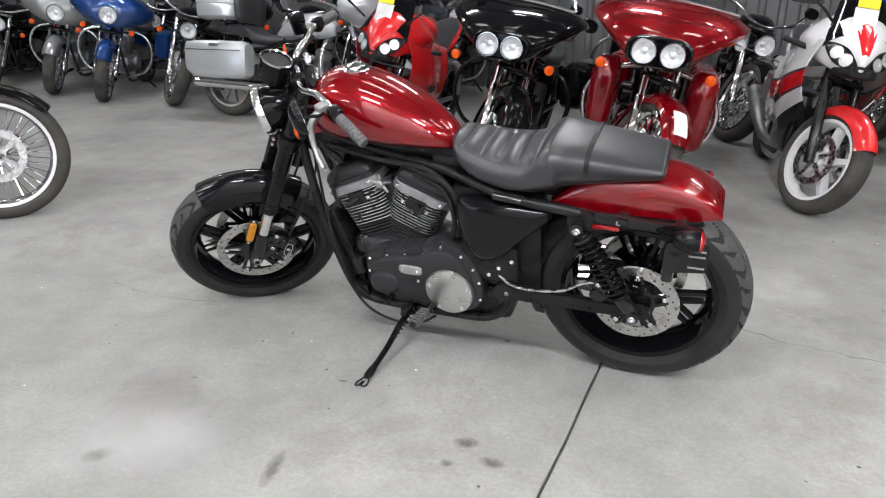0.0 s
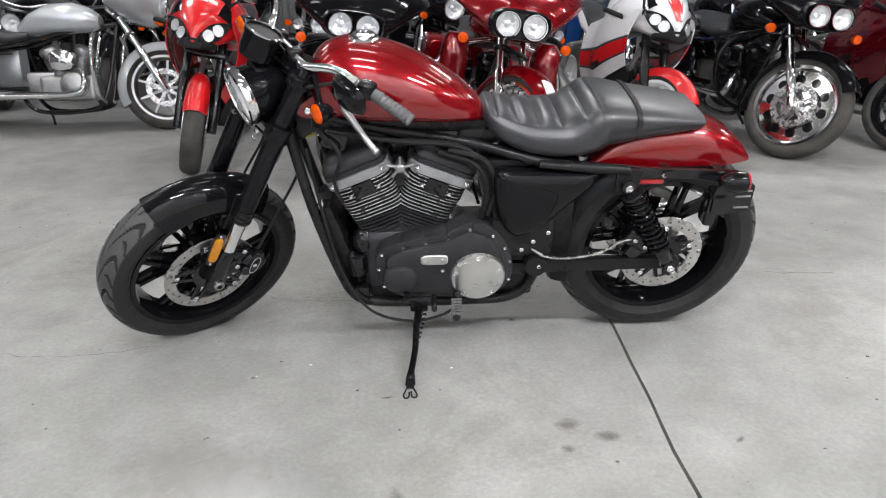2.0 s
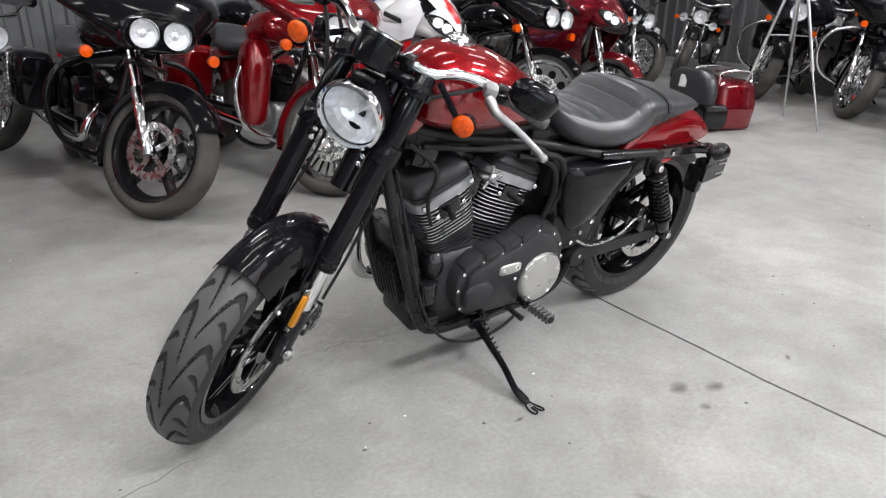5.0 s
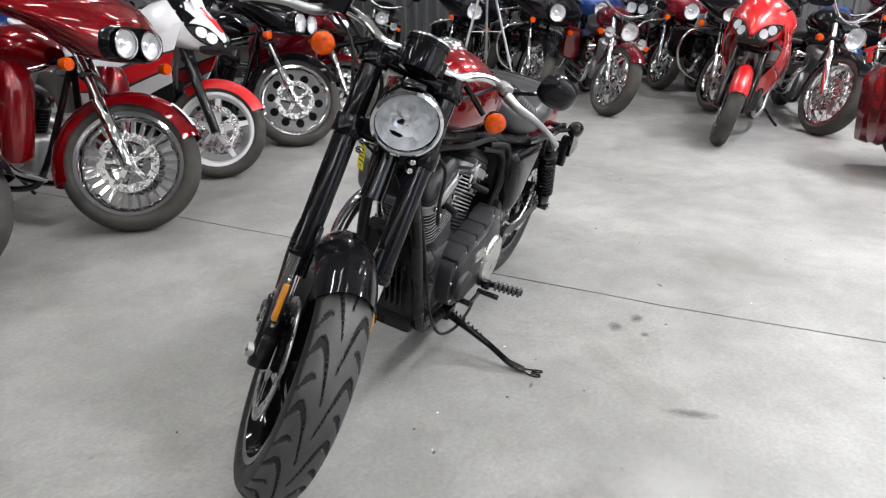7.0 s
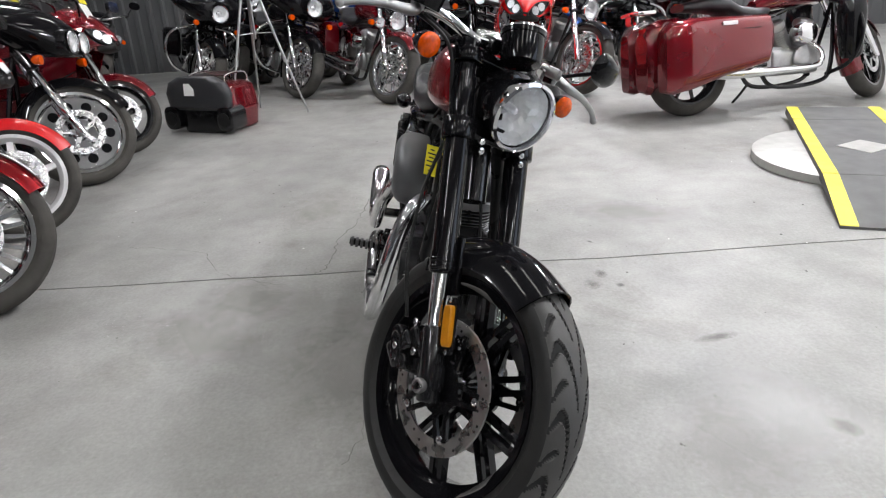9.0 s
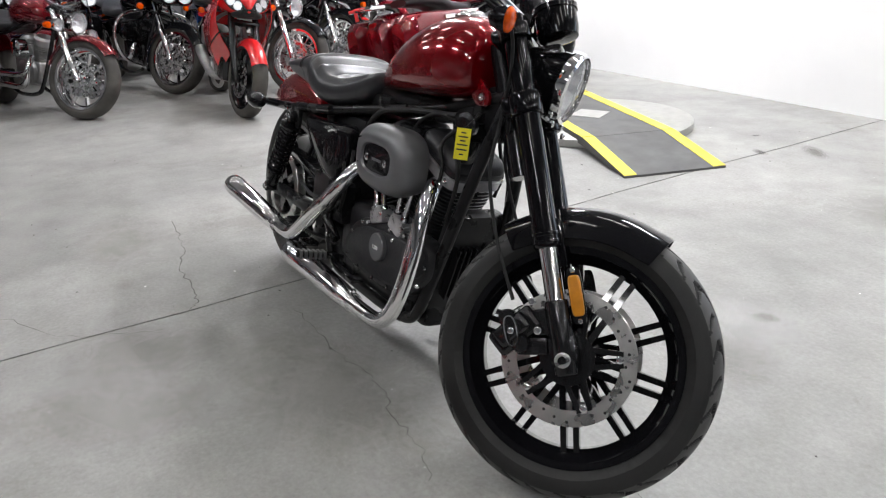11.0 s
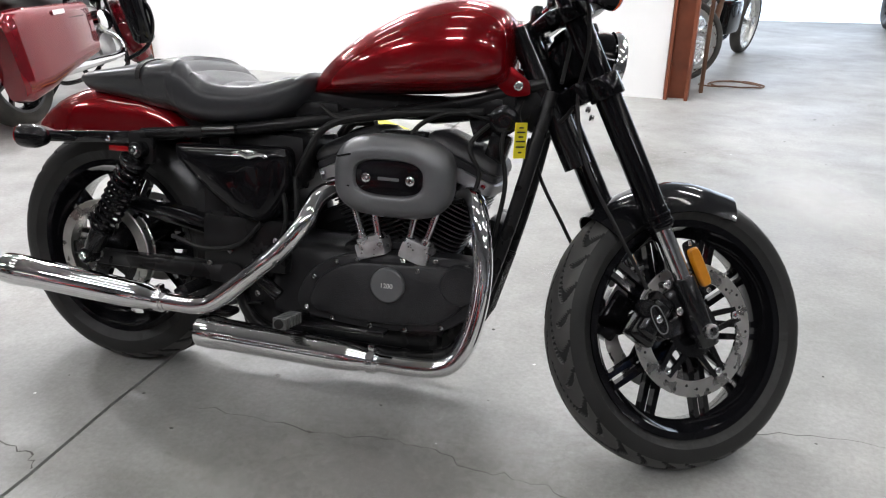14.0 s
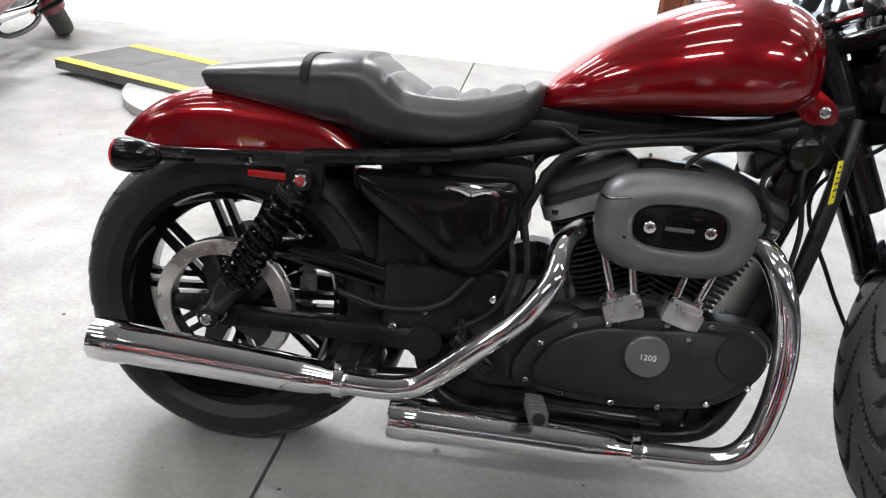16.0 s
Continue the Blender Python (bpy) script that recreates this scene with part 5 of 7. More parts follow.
trail_bike(-0.76, -4.66, 4, STEEL, "small trail motorcycle with a laced wheel and red mudguard")
trail_bike(-0.92, -5.24, -112, BROWN, "dusty trail motorcycle with brown fork legs and red mudguard")


def quad_bike(x, y, turn):
    root = empty("quad_bike", pose(x, y, 0, 0, 0, turn), "dark quad bike with knobby tyres by the yard door", "quad bike", "quad bikes")
    for wx in (-0.55, 0.55):
        for s in (-1, 1):
            bm = BM()
            tyre_mesh(bm, 0.3, 0.22, 0.15, 48, lambda a, t: 0.014 if int(a * 12 + (0.5 if t > 0 else 0)) % 2 else 0.0)
            w = part("tyre", bm, RUBBER, root, m=Matrix.Translation((wx, s * 0.42, 0.3)))
            bm = BM()
            lathe(bm, [(0.02, -0.06), (0.15, -0.07), (0.16, 0.07), (0.02, 0.06)], AXLE, 24)
            part("rim", bm, SATIN_ALU, w)
    bm = BM()
    body_loft(bm, [(-0.75, 0.55, 0.25, 0.06), (-0.6, 0.65, 0.45, 0.07), (-0.3, 0.72, 0.2, 0.14), (0.1, 0.72, 0.18, 0.14), (0.4, 0.68, 0.4, 0.08), (0.8, 0.62, 0.4, 0.05)])
    part("body", bm, BLUE, root)
    bm = BM()
    body_loft(bm, [(-0.1, 0.85, 0.1, 0.04), (0.1, 0.88, 0.15, 0.05), (0.6, 0.84, 0.15, 0.05)])
    part("seat", bm, VINYL, root)
    bm = BM()
    pipe(bm, [(-0.15, 0.38, 1.0), (-0.25, 0.15, 1.02), (-0.25, -0.15, 1.02), (-0.15, -0.38, 1.0)], 0.012, 8)
    box(bm, (-0.28, 0, 0.92), (0.12, 0.16, 0.2), 0.03)
    part("handlebar", bm, SATIN, root)


for x, y, turn in ((-3.72, -8.05, 90), (-5.1, -8.0, 88)):
    quad_bike(x, y, turn)

# ---------------------------------------------------------------- the red roadster in the middle
LEAN = 12.0
FRONT_DZ = 0.0352
RS = Matrix.Translation((0.004, 0, 0))  # the timing side sits a little further back
hero = empty("motorcycle", pose(0.032, 0.015, 0, LEAN), "candy red and black roadster motorcycle leaning on its kickstand", "motorcycle")
RAKE, GX = 27.5, -0.8535
SA = Vector((math.sin(radians(RAKE)), 0, math.cos(radians(RAKE))))
S = Matrix.Translation((0, 0.0125, FRONT_DZ)) @ Matrix.Translation((GX, 0, 0)) @ Matrix.Rotation(radians(36.3), 4, SA) @ Matrix.Translation((-GX, 0, 0))
FA = Vector((-0.759, 0.006, 0.276))  # front axle
RA = Vector((0.75, 0.0, 0.343))  # rear axle
FR, RR = 0.326, 0.343
SW = S @ Matrix.Translation(FA)  # the wheel in its fork
FORK = 0.1  # half the distance between the fork legs


def bolt(bm, p, d, r=0.006, h=0.004):
    p, d = Vector(p), Vector(d).normalized()
    lathe(bm, [(r, -0.002), (r, h * 0.7), (r * 0.75, h), (r * 0.4, h), (r * 0.38, h * 0.5)], axis_matrix(p, p + d), 8)


def bolts(parent, pts, d, r=0.006, h=0.004, mat=None, m=None):
    base = BM()
    bolt(base, (0, 0, 0), d, r, h)
    first = part("bolt", base, mat or CHROME, parent, m=(m or Matrix()) @ Matrix.Translation(pts[0]))
    for p in pts[1:]:
        shared("bolt", first, parent, (m or Matrix()) @ Matrix.Translation(p))


def cast_wheel(parent, name, m, R, W, rim, hub_half, tread_count):
    bm = BM()
    half = W * 0.37
    lathe(bm, [(rim + 0.002, -half), (rim + 0.009, -half - 0.004), (rim + 0.008, -half - 0.009), (rim - 0.008, -half - 0.007), (rim - 0.016, -half * 0.7), (rim - 0.03, -half * 0.35), (rim - 0.032, half * 0.35), (rim - 0.016, half * 0.7), (rim - 0.008, half + 0.007), (rim + 0.008, half + 0.009), (rim + 0.009, half + 0.004), (rim + 0.002, half)], AXLE, 72, closed=True)
    wh = part(name, bm, BLACK, parent, m=m)
    bm = BM()
    h = hub_half
    lathe(bm, [(0.018, -h), (0.05, -h), (0.056, -h + 0.012), (0.04, -h + 0.022), (0.036, 0), (0.04, h - 0.022), (0.056, h - 0.012), (0.05, h), (0.018, h)], AXLE, 28)
    part("hub", bm, SATIN, wh)
    for i in range(10):
        a = 2 * math.pi * i / 10
        s = 1 if i % 2 else -1
        for o in (-1, 1):
            bm = BM()
            spoke_bar(bm, a, 0.036, rim - 0.018, s * h * 0.72, s * 0.012, 0.016, 0.013, 0.02, o * 0.0145)
            part("spoke", bm, BLACK, wh)
    bm = BM()
    tyre_mesh(bm, R, W, rim, tread_count * 34, lambda a, t: tread_depth(a, t, tread_count))
    for f in bm.faces:
        c = f.calc_center_median()
        t = c.y / (W / 2)
        if abs(t) < 0.93 and math.hypot(c.x, c.z) > R - 0.055:
            # painted groove shade (1) against the sheen-lightened crown (2)
            f.material_index = 1 if tread_depth(math.atan2(c.z, c.x) % (2 * math.pi), t, tread_count) else 2
    part("tyre", bm, [RUBBER, GROOVE, TREAD_FACE], wh, sharp=25)
    return wh


def tread_depth(a, t, count):
    """Arched grooves: from the middle up and out, over a crest and down to the shoulder, with a short one nested below."""
    s = abs(t)
    side = a / (2 * math.pi) * count + (0.5 if t > 0 else 0.0)
    rise = 1.15 * math.sin(min(s / 0.62, 1) * math.pi / 2) - 0.5 * max(0.0, (s - 0.62) / 0.38) ** 2
    if 0.05 < s < 0.93:
        if (side + rise) % 1.0 < 0.08 + 0.11 * min(1.0, (s - 0.05) / 0.3) * min(1.0, (0.97 - s) / 0.2):
            return 0.006 * min(1.0, (0.96 - s) / 0.25)
    if 0.5 < s < 0.95:
        if (side + rise + 0.42) % 1.0 < 0.14 * math.sin(math.pi * (s - 0.5) / 0.45) ** 0.6:
            return 0.005 * min(1.0, (0.97 - s) / 0.25)
    return 0.0


def drilled_disc(parent, r, w, y, side, name="brake_disc", mat=None, arms=5):
    bm = BM()
    lathe(bm, [(r - w, -0.0025), (r - 0.001, -0.0025), (r, -0.0015), (r, 0.0015), (r - 0.001, 0.0025), (r - w, 0.0025)], pose(0, side * y, 0) @ AXLE, 64, closed=True)
    d = part(name, bm, mat or DISC, parent)
    for i in range(arms):
        a = 2 * math.pi * i / arms + 0.3
        u = Vector((math.cos(a), 0, math.sin(a)))
        v = Vector((-math.sin(a), 0, math.cos(a)))
        for o in (-1, 1):
            bm = BM()
            loft(bm, [[u * (0.045) + v * (o * 0.02 + q) + Y * (side * y + p) for q, p in ((-0.006, -0.004), (0.006, -0.004), (0.006, 0.004), (-0.006, 0.004))],
                      [u * (r - w + 0.006) + v * (o * 0.012 + q) + Y * (side * y + p) for q, p in ((-0.006, -0.004), (0.006, -0.004), (0.006, 0.004), (-0.006, 0.004))]])
            part("carrier_arm", bm, SATIN, d)
    bm = BM()
    lathe(bm, [(0.03, side * y - 0.006), (0.062, side * y - 0.005), (0.062, side * y + 0.005), (0.03, side * y + 0.006)], AXLE, 24)
    part("disc_carrier", bm, SATIN, d)
    for i in range(arms):
        a = 2 * math.pi * i / arms + 0.3
        bm = BM()
        bolt(bm, Vector((math.cos(a) * (r - w - 0.002), side * (y + 0.003), math.sin(a) * (r - w - 0.002))), Y * side, 0.009, 0.005)
        part("disc_button", bm, CHROME, d)
    bm = BM()
    for i in range(30):
        a = 2 * math.pi * i / 30
        rr = r - w * (0.3 + 0.4 * ((i % 3) / 2))
        p = Vector((math.cos(a) * rr, side * (y + 0.0022), math.sin(a) * rr))
        lathe(bm, [(0.0035, 0), (0.0035, 0.0006)], axis_matrix(p, p + Y * side), 8)
    tagged(part("drilled_hole", bm, INK, d), kind="stuff")
    return d


DISC = material("brushed_disc_steel", (0.52, 0.51, 0.49), 0.3, 1.0, vary=0.12, scale=30, rvary=0.1)

# wheels
fw = cast_wheel(hero, "front_wheel", SW, FR, 0.124, 0.2415, 0.056, 15)
for s in (-1, 1):
    drilled_disc(fw, 0.152, 0.036, 0.066, s)
rw = cast_wheel(hero, "rear_wheel", Matrix.Translation(RA), RR, 0.162, 0.2385, 0.07, 15)
drilled_disc(rw, 0.136, 0.04, 0.098, -1)
bm = BM()
lathe(bm, [(0.112, 0.085), (0.14, 0.085), (0.143, 0.088), (0.14, 0.091), (0.138, 0.113), (0.143, 0.116), (0.14, 0.119), (0.112, 0.119)], AXLE, 60, closed=True)
pul = part("belt_pulley", bm, DISC, rw)
bm = BM()
for i in range(5):
    a = 2 * math.pi * i / 5
    spoke_bar(bm, a, 0.03, 0.115, 0.1, 0.1, 0.05, 0.03, 0.02)
part("pulley_spider", bm, SATIN, pul)

# fork
for s in (-1, 1):
    o = FA + Y * (s * FORK)
    bm = BM()
    rod(bm, o + SA * 0.29, o + SA * 0.56, 0.0285, 0.0295, 24)
    leg = part("fork_leg", bm, BLACK, hero, m=S)
    bm = BM()
    lathe(bm, [(0.02, 0.245), (0.028, 0.245), (0.0305, 0.249), (0.0305, 0.254), (0.0322, 0.256), (0.0322, 0.261), (0.0305, 0.263), (0.0305, 0.271), (0.0322, 0.273), (0.0322, 0.278), (0.0305, 0.28), (0.0305, 0.294), (0.027, 0.295)], axis_matrix(o, o + SA), 28)
    part("fork_seal", bm, BLACK, leg)
    bm = BM()
    rod(bm, o + SA * 0.56, o + SA * 0.785, 0.0275, 0.0275, 24, 0.003)
    part("fork_cover", bm, BLACK, leg)
    bm = BM()
    rod(bm, o + SA * 0.1, o + SA * 0.25, 0.0215, seg=24)
    part("fork_slider", bm, CHROME, leg)
    bm = BM()
    rod(bm, o + SA * -0.035, o + SA * 0.13, 0.026, 0.0275, 20, 0.006)
    box(bm, o + SA * 0.02, (0.062, 0.036, 0.062), 0.012, (0, RAKE, 0))
    box(bm, o + SA * 0.07 + Vector((0.035, -s * 0.008, 0)), (0.05, 0.022, 0.06), 0.008, (0, RAKE, 0))
    part("axle_clamp", bm, SATIN, leg)
    bm = BM()
    q = o + Y * (s * 0.02)
    lathe(bm, [(0.009, 0), (0.0165, 0), (0.0165, 0.016), (0.0145, 0.018), (0.0095, 0.018), (0.009, 0.004)], axis_matrix(q, q + Y * s), 20)
    part("axle_nut", bm, STEEL, leg)
    # caliper
    bm = BM()
    c = FA + Vector((0.124, s * 0.082, 0.02))
    box(bm, c, (0.062, 0.05, 0.12), 0.014, (0, RAKE - 60, 0), 3)
    box(bm, c + Vector((0.006, s * 0.022, 0.0)), (0.045, 0.03, 0.085), 0.012, (0, RAKE - 60, 0), 3)
    box(bm, c + Vector((-0.045, s * 0.004, -0.02)), (0.07, 0.02, 0.04), 0.006, (0, 20, 0))
    for k in (-1, 1):
        cc = c + Vector((0.024 * k, s * 0.03, 0.022 * k))
        lathe(bm, [(0.02, -0.02), (0.02, 0.004), (0.017, 0.008), (0.004, 0.009)], axis_matrix(cc, cc + Y * s), 18)
    cal = part("brake_caliper", bm, SATIN, hero, m=S)
    bm = BM()
    cm = c + Vector((0.004, s * 0.041, 0.0))
    u, v = Vector((0.5, 0, 0.87)), Vector((-0.87, 0, 0.5))
    outer = oval(cm, u, v, 0.034, 0.015, 28, 2.6)
    loft(bm, [outer, [p + Y * s * 0.004 for p in outer], [p + Y * s * 0.004 for p in oval(cm, u, v, 0.031, 0.012, 28, 2.6)], [p + Y * s * 0.001 for p in oval(cm, u, v, 0.031, 0.012, 28, 2.6)]], caps=False)
    part("badge_ring", bm, CHROME, cal)
    bolts(cal, [c + Vector((0.004, s * 0.042, 0.0))], Y * s, 0.008, 0.004)
    bolts(hero, [FA + Vector((0.073, s * 0.116, 0.04)), FA + Vector((0.105, s * 0.116, 0.096))], Y * s, 0.009, 0.006, m=S)
    # reflector
    bm = BM()
    rc = FA + SA * 0.155 + Vector((-0.052, s * 0.11, 0.002))
    loft(bm, [oval(rc + Y * (s * k), SA, SA.cross(Y), 0.045 - j, 0.0135 - j, 24, 5) for k, j in ((-0.006, 0), (0.003, 0), (0.006, 0.003))])
    part("amber_reflector", bm, AMBER_FLAT, leg)
    bm = BM()
    loft(bm, [oval(rc + Y * (s * k), SA, SA.cross(Y), 0.062, 0.016, 24, 5) for k in (-0.012, -0.006)])
    part("reflector_bracket", bm, SATIN, leg)
    bolts(leg, [rc + SA * 0.056 + Y * s * -0.004, rc - SA * 0.056 + Y * s * -0.004], Y * s, 0.006, 0.005)

# yokes
for k, ww, tt in ((0.745, 0.254, 0.034), (0.575, 0.254, 0.05)):
    bm = BM()
    c = FA + SA * k + Vector((0.02, 0, 0))
    box(bm, c, (0.085, ww - 0.06, tt), 0.014, (0, RAKE, 0), 3)
    for s in (-1, 1):
        o = FA + Y * (s * FORK)
        rod(bm, o + SA * (k - tt * 0.5), o + SA * (k + tt * 0.5), 0.038, seg=24, round_end=0.004)
    yoke = part("fork_yoke", bm, BLACK, hero, m=S)
for s in (-1, 1):
    bolts(yoke, [FA + SA * (0.565 + 0.022 * k) + Vector((-0.056, s * 0.066, -0.012)) for k in (0, 1)], (-1, 0, -0.1), 0.008, 0.006)
bm = BM()
rod(bm, FA + SA * 0.44 + X * 0.06, FA + SA * 0.78 + X * 0.06, 0.032, seg=20)
part("steering_head", bm, SATIN, hero)

# front mudguard
bm = BM()
fender(bm, FR + 0.014, 0.156, 44, 112, SW, 0.0035, 0.075, 28, 0.004, bow=2.3)
part("front_fender", bm, BLACK, hero)
bm = BM()
for s in (-1, 1):
    box(bm, FA + SA * 0.27 + Vector((-0.012, s * 0.078, 0)), (0.05, 0.012, 0.13), 0.004, (0, RAKE, 0))
part("fender_bracket", bm, BLACK, hero, m=S)

# headlamp, gauge
HC = Vector((-0.546, -0.003, 0.87))
hl = round_lamp(hero, HC, 0.078, (-1, 0, -0.12), m=S, depth=0.13, shell=BLACK)
bm = BM()
lathe(bm, [(0.077, -0.012), (0.084, -0.008), (0.087, 0.004), (0.085, 0.016), (0.078, 0.02), (0.076, 0.01)], axis_matrix(HC, HC + Vector((-1, 0, -0.12))), 40, closed=True)
part("bezel", bm, CHROME, hl)
bm = BM()
gc = Vector((-0.478, 0.015, 1.0))
gd = Vector((0.45, 0, 0.9)).normalized()
gm = axis_matrix(gc, gc + gd)
lathe(bm, [(0.03, -0.035), (0.047, -0.03), (0.05, -0.01), (0.05, 0.03), (0.053, 0.032), (0.053, 0.042), (0.048, 0.044), (0.046, 0.038), (0.004, 0.037)], gm, 36)
ga = part("gauge", bm, BLACK, hero, m=S)
bm = BM()
lathe(bm, [(0.046, 0.039), (0.004, 0.040)], gm, 30)
part("gauge_face", bm, INK, ga)
bm = BM()
lathe(bm, [(0.05, 0.041), (0.0535, 0.043), (0.0535, 0.047), (0.05, 0.049), (0.047, 0.046)], gm, 36, closed=True)
part("gauge_bezel", bm, CHROME, ga)
bm = BM()
box(bm, (-0.47, 0.01, 0.93), (0.09, 0.06, 0.03), 0.01, (0, 20, 0))
box(bm, (-0.45, 0.01, 0.86), (0.05, 0.1, 0.09), 0.015, (0, 20, 0))
part("lamp_bracket", bm, SATIN, hero, m=S)

# handlebar, controls, mirrors, front signals
BARP = [(-0.245, 0.385, 0.944), (-0.3, 0.285, 0.98), (-0.335, 0.215, 1.0), (-0.36, 0.16, 0.998), (-0.4, 0.1, 0.982), (-0.405, 0.04, 0.985)]
bm = BM()
pipe(bm, [(x, -y, z) for x, y, z in BARP] + BARP[::-1], 0.0125, 14, 5)
bar = part("handlebar", bm, CHROME, hero, m=S)
bm = BM()
for s in (-1, 1):
    rod(bm, (-0.4, s * 0.045, 0.945), (-0.405, s * 0.045, 0.98), 0.017, seg=16)
    box(bm, (-0.405, s * 0.045, 0.986), (0.045, 0.032, 0.036), 0.008)
part("riser", bm, SATIN, bar)
for s in (-1, 1):
    g1, g0 = Vector((-0.245, s * 0.385, 0.944)), Vector((-0.3, s * 0.285, 0.98))
    d = (g1 - g0).normalized()
    bm = BM()
    prof = [(0.003, 0.0), (0.0165, 0.0)]
    for k in range(7):
        prof += [(0.0165, 0.018 + 0.014 * k), (0.0185, 0.019 + 0.014 * k), (0.0185, 0.025 + 0.014 * k), (0.0165, 0.026 + 0.014 * k)]
    lathe(bm, prof + [(0.0175, 0.118), (0.015, 0.122), (0.003, 0.122)], axis_matrix(g0, g1), 20)
    part("grip", bm, GRIP, bar)
    bm = BM()
    c = g0 - d * 0.02
    box(bm, c, (0.04, 0.045, 0.042), 0.01, (0, 0, s * -25))
    part("switch_housing", bm, SATIN, bar)
    bm = BM()
    c2 = g0 - d * 0.055 + Vector((-0.018, 0, 0))
    box(bm, c2, (0.045, 0.034, 0.03), 0.01, (0, 0, s * -25))
    lv = [c2 + Vector((-0.02, s * 0.01, -0.012)), c2 + Vector((-0.045, s * 0.045, -0.022)), c2 + Vector((-0.05, s * 0.1, -0.03)), c2 + Vector((-0.045, s * 0.16, -0.05)), c2 + Vector((-0.036, s * 0.192, -0.068))]
    pipe(bm, lv, 0.007, 10, 5, radii=[0.014, 0.012, 0.009, 0.0078, 0.0085])
    bmesh.ops.create_uvsphere(bm, u_segments=12, v_segments=8, radius=0.0105, matrix=Matrix.Translation(lv[-1]))
    part("lever", bm, ALU, bar)
    if s > 0:
        bm = BM()
        loft(bm, [oval(c2 + Vector((-0.028, -0.005, 0.012 + k)), X, Y, aa, bb, 20, 4) for k, aa, bb in ((-0.012, 0.025, 0.03), (0.03, 0.027, 0.034), (0.034, 0.028, 0.036), (0.042, 0.027, 0.035), (0.045, 0.02, 0.028))])
        part("brake_reservoir", bm, BLACK, bar)
    # mirror below the bar
    bm = BM()
    st = c2 + Vector((0.0, s * 0.012, -0.01))
    mc = Vector((-0.41, s * 0.348, 1.058))
    pipe(bm, [st, st + Vector((-0.02, s * 0.05, 0.03)), mc + Vector((-0.02, -s * 0.03, -0.01))], 0.0055, 8)
    n = Vector((1, -s * 0.2, 0.05)).normalized()
    u = Vector((0.2, s, -0.15)).normalized()
    v = n.cross(u).normalized()
    loft(bm, [oval(mc + n * k, u, v, aa, bb, 28, 2.7) for k, aa, bb in ((-0.026, 0.018, 0.013), (-0.02, 0.04, 0.028), (-0.008, 0.052, 0.038), (0.004, 0.058, 0.042), (0.007, 0.056, 0.04))])
    mir = part("mirror", bm, BLACK, bar)
    bm = BM()
    loft(bm, [oval(mc + n * k, u, v, 0.053, 0.037, 28, 2.7) for k in (0.0072, 0.008)])
    part("mirror_glass", bm, MIRROR, mir)
    # signal
    bm = BM()
    sc = Vector((-0.432, s * 0.232, 0.927))
    pipe(bm, [(-0.39, s * 0.13, 0.97), sc + Vector((0.02, -s * 0.03, 0))], 0.008, 8)
    lathe(bm, [(0.007, -0.04), (0.02, -0.03), (0.027, -0.011), (0.0285, 0.004), (0.0265, 0.007)], axis_matrix(sc, sc - X), 24)
    sg = part("turn_signal", bm, BLACK, hero, m=S)
    bm = BM()
    lathe(bm, [(0.028, 0.002), (0.0275, 0.009), (0.022, 0.015), (0.01, 0.0175), (0.003, 0.018)], axis_matrix(sc, sc - X), 24)
    part("amber_lens", bm, AMBER, sg)

# cables and hoses from the bar down to the frame and the brakes
for pts, r in (([(-0.33, 0.24, 0.985), (-0.41, 0.17, 0.95), (-0.44, 0.13, 0.86), (-0.44, 0.09, 0.76), (-0.46, 0.1, 0.62), (-0.53, 0.12, 0.48), (-0.61, 0.115, 0.36)], 0.0045),
               ([(-0.45, 0.05, 0.75), (-0.43, -0.09, 0.66), (-0.52, -0.11, 0.5), (-0.61, -0.11, 0.36)], 0.0045),
               ([(-0.33, -0.22, 0.985), (-0.4, -0.15, 0.95), (-0.43, -0.09, 0.9), (-0.42, -0.06, 0.8)], 0.005),
               ([(-0.33, 0.2, 0.985), (-0.4, 0.13, 0.95), (-0.43, 0.07, 0.9), (-0.42, 0.05, 0.8)], 0.005)):
    bm = BM()
    pipe(bm, pts, r, 8, 8)
    part("cable", bm, SOFT, hero, m=S)
bm = BM()
pipe(bm, [(-0.37, -0.05, 0.72), (-0.33, -0.1, 0.5), (-0.28, -0.13, 0.3), (-0.2, -0.15, 0.18), (-0.08, -0.16, 0.14), (0.02, -0.165, 0.16), (0.08, -0.165, 0.2)], 0.005, 8, 8)
part("clutch_cable", bm, SOFT, hero)

# fuel tank
TANK = [(-0.334, 0.872, 0.96, 0.05), (-0.326, 0.85, 0.985, 0.085), (-0.305, 0.838, 1.008, 0.108), (-0.27, 0.826, 1.026, 0.126), (-0.22, 0.818, 1.034, 0.138), (-0.15, 0.812, 1.026, 0.142), (-0.08, 0.808, 1.005, 0.137), (-0.01, 0.804, 0.972, 0.125), (0.05, 0.80, 0.935, 0.108), (0.1, 0.797, 0.896, 0.087), (0.14, 0.793, 0.858, 0.06), (0.158, 0.793, 0.828, 0.04), (0.166, 0.797, 0.815, 0.02)]


def tank_ring(x, zb, zt, w, n=40):
    out = []
    h = zt - zb
    zc = zb + 0.36 * h
    for i in range(n):
        t = 2 * math.pi * i / n
        cs, sn = math.cos(t), math.sin(t)
        if sn >= 0:
            y = w * math.copysign(abs(cs) ** 0.9, cs) * 1.0
            z = zc + (zt - zc) * abs(sn) ** 0.95
        else:
            y = w * math.copysign(abs(cs) ** 0.6, cs)
            z = zc - (zc - zb) * abs(sn) ** 0.75
        out.append(Vector((x, y, z)))
    return out


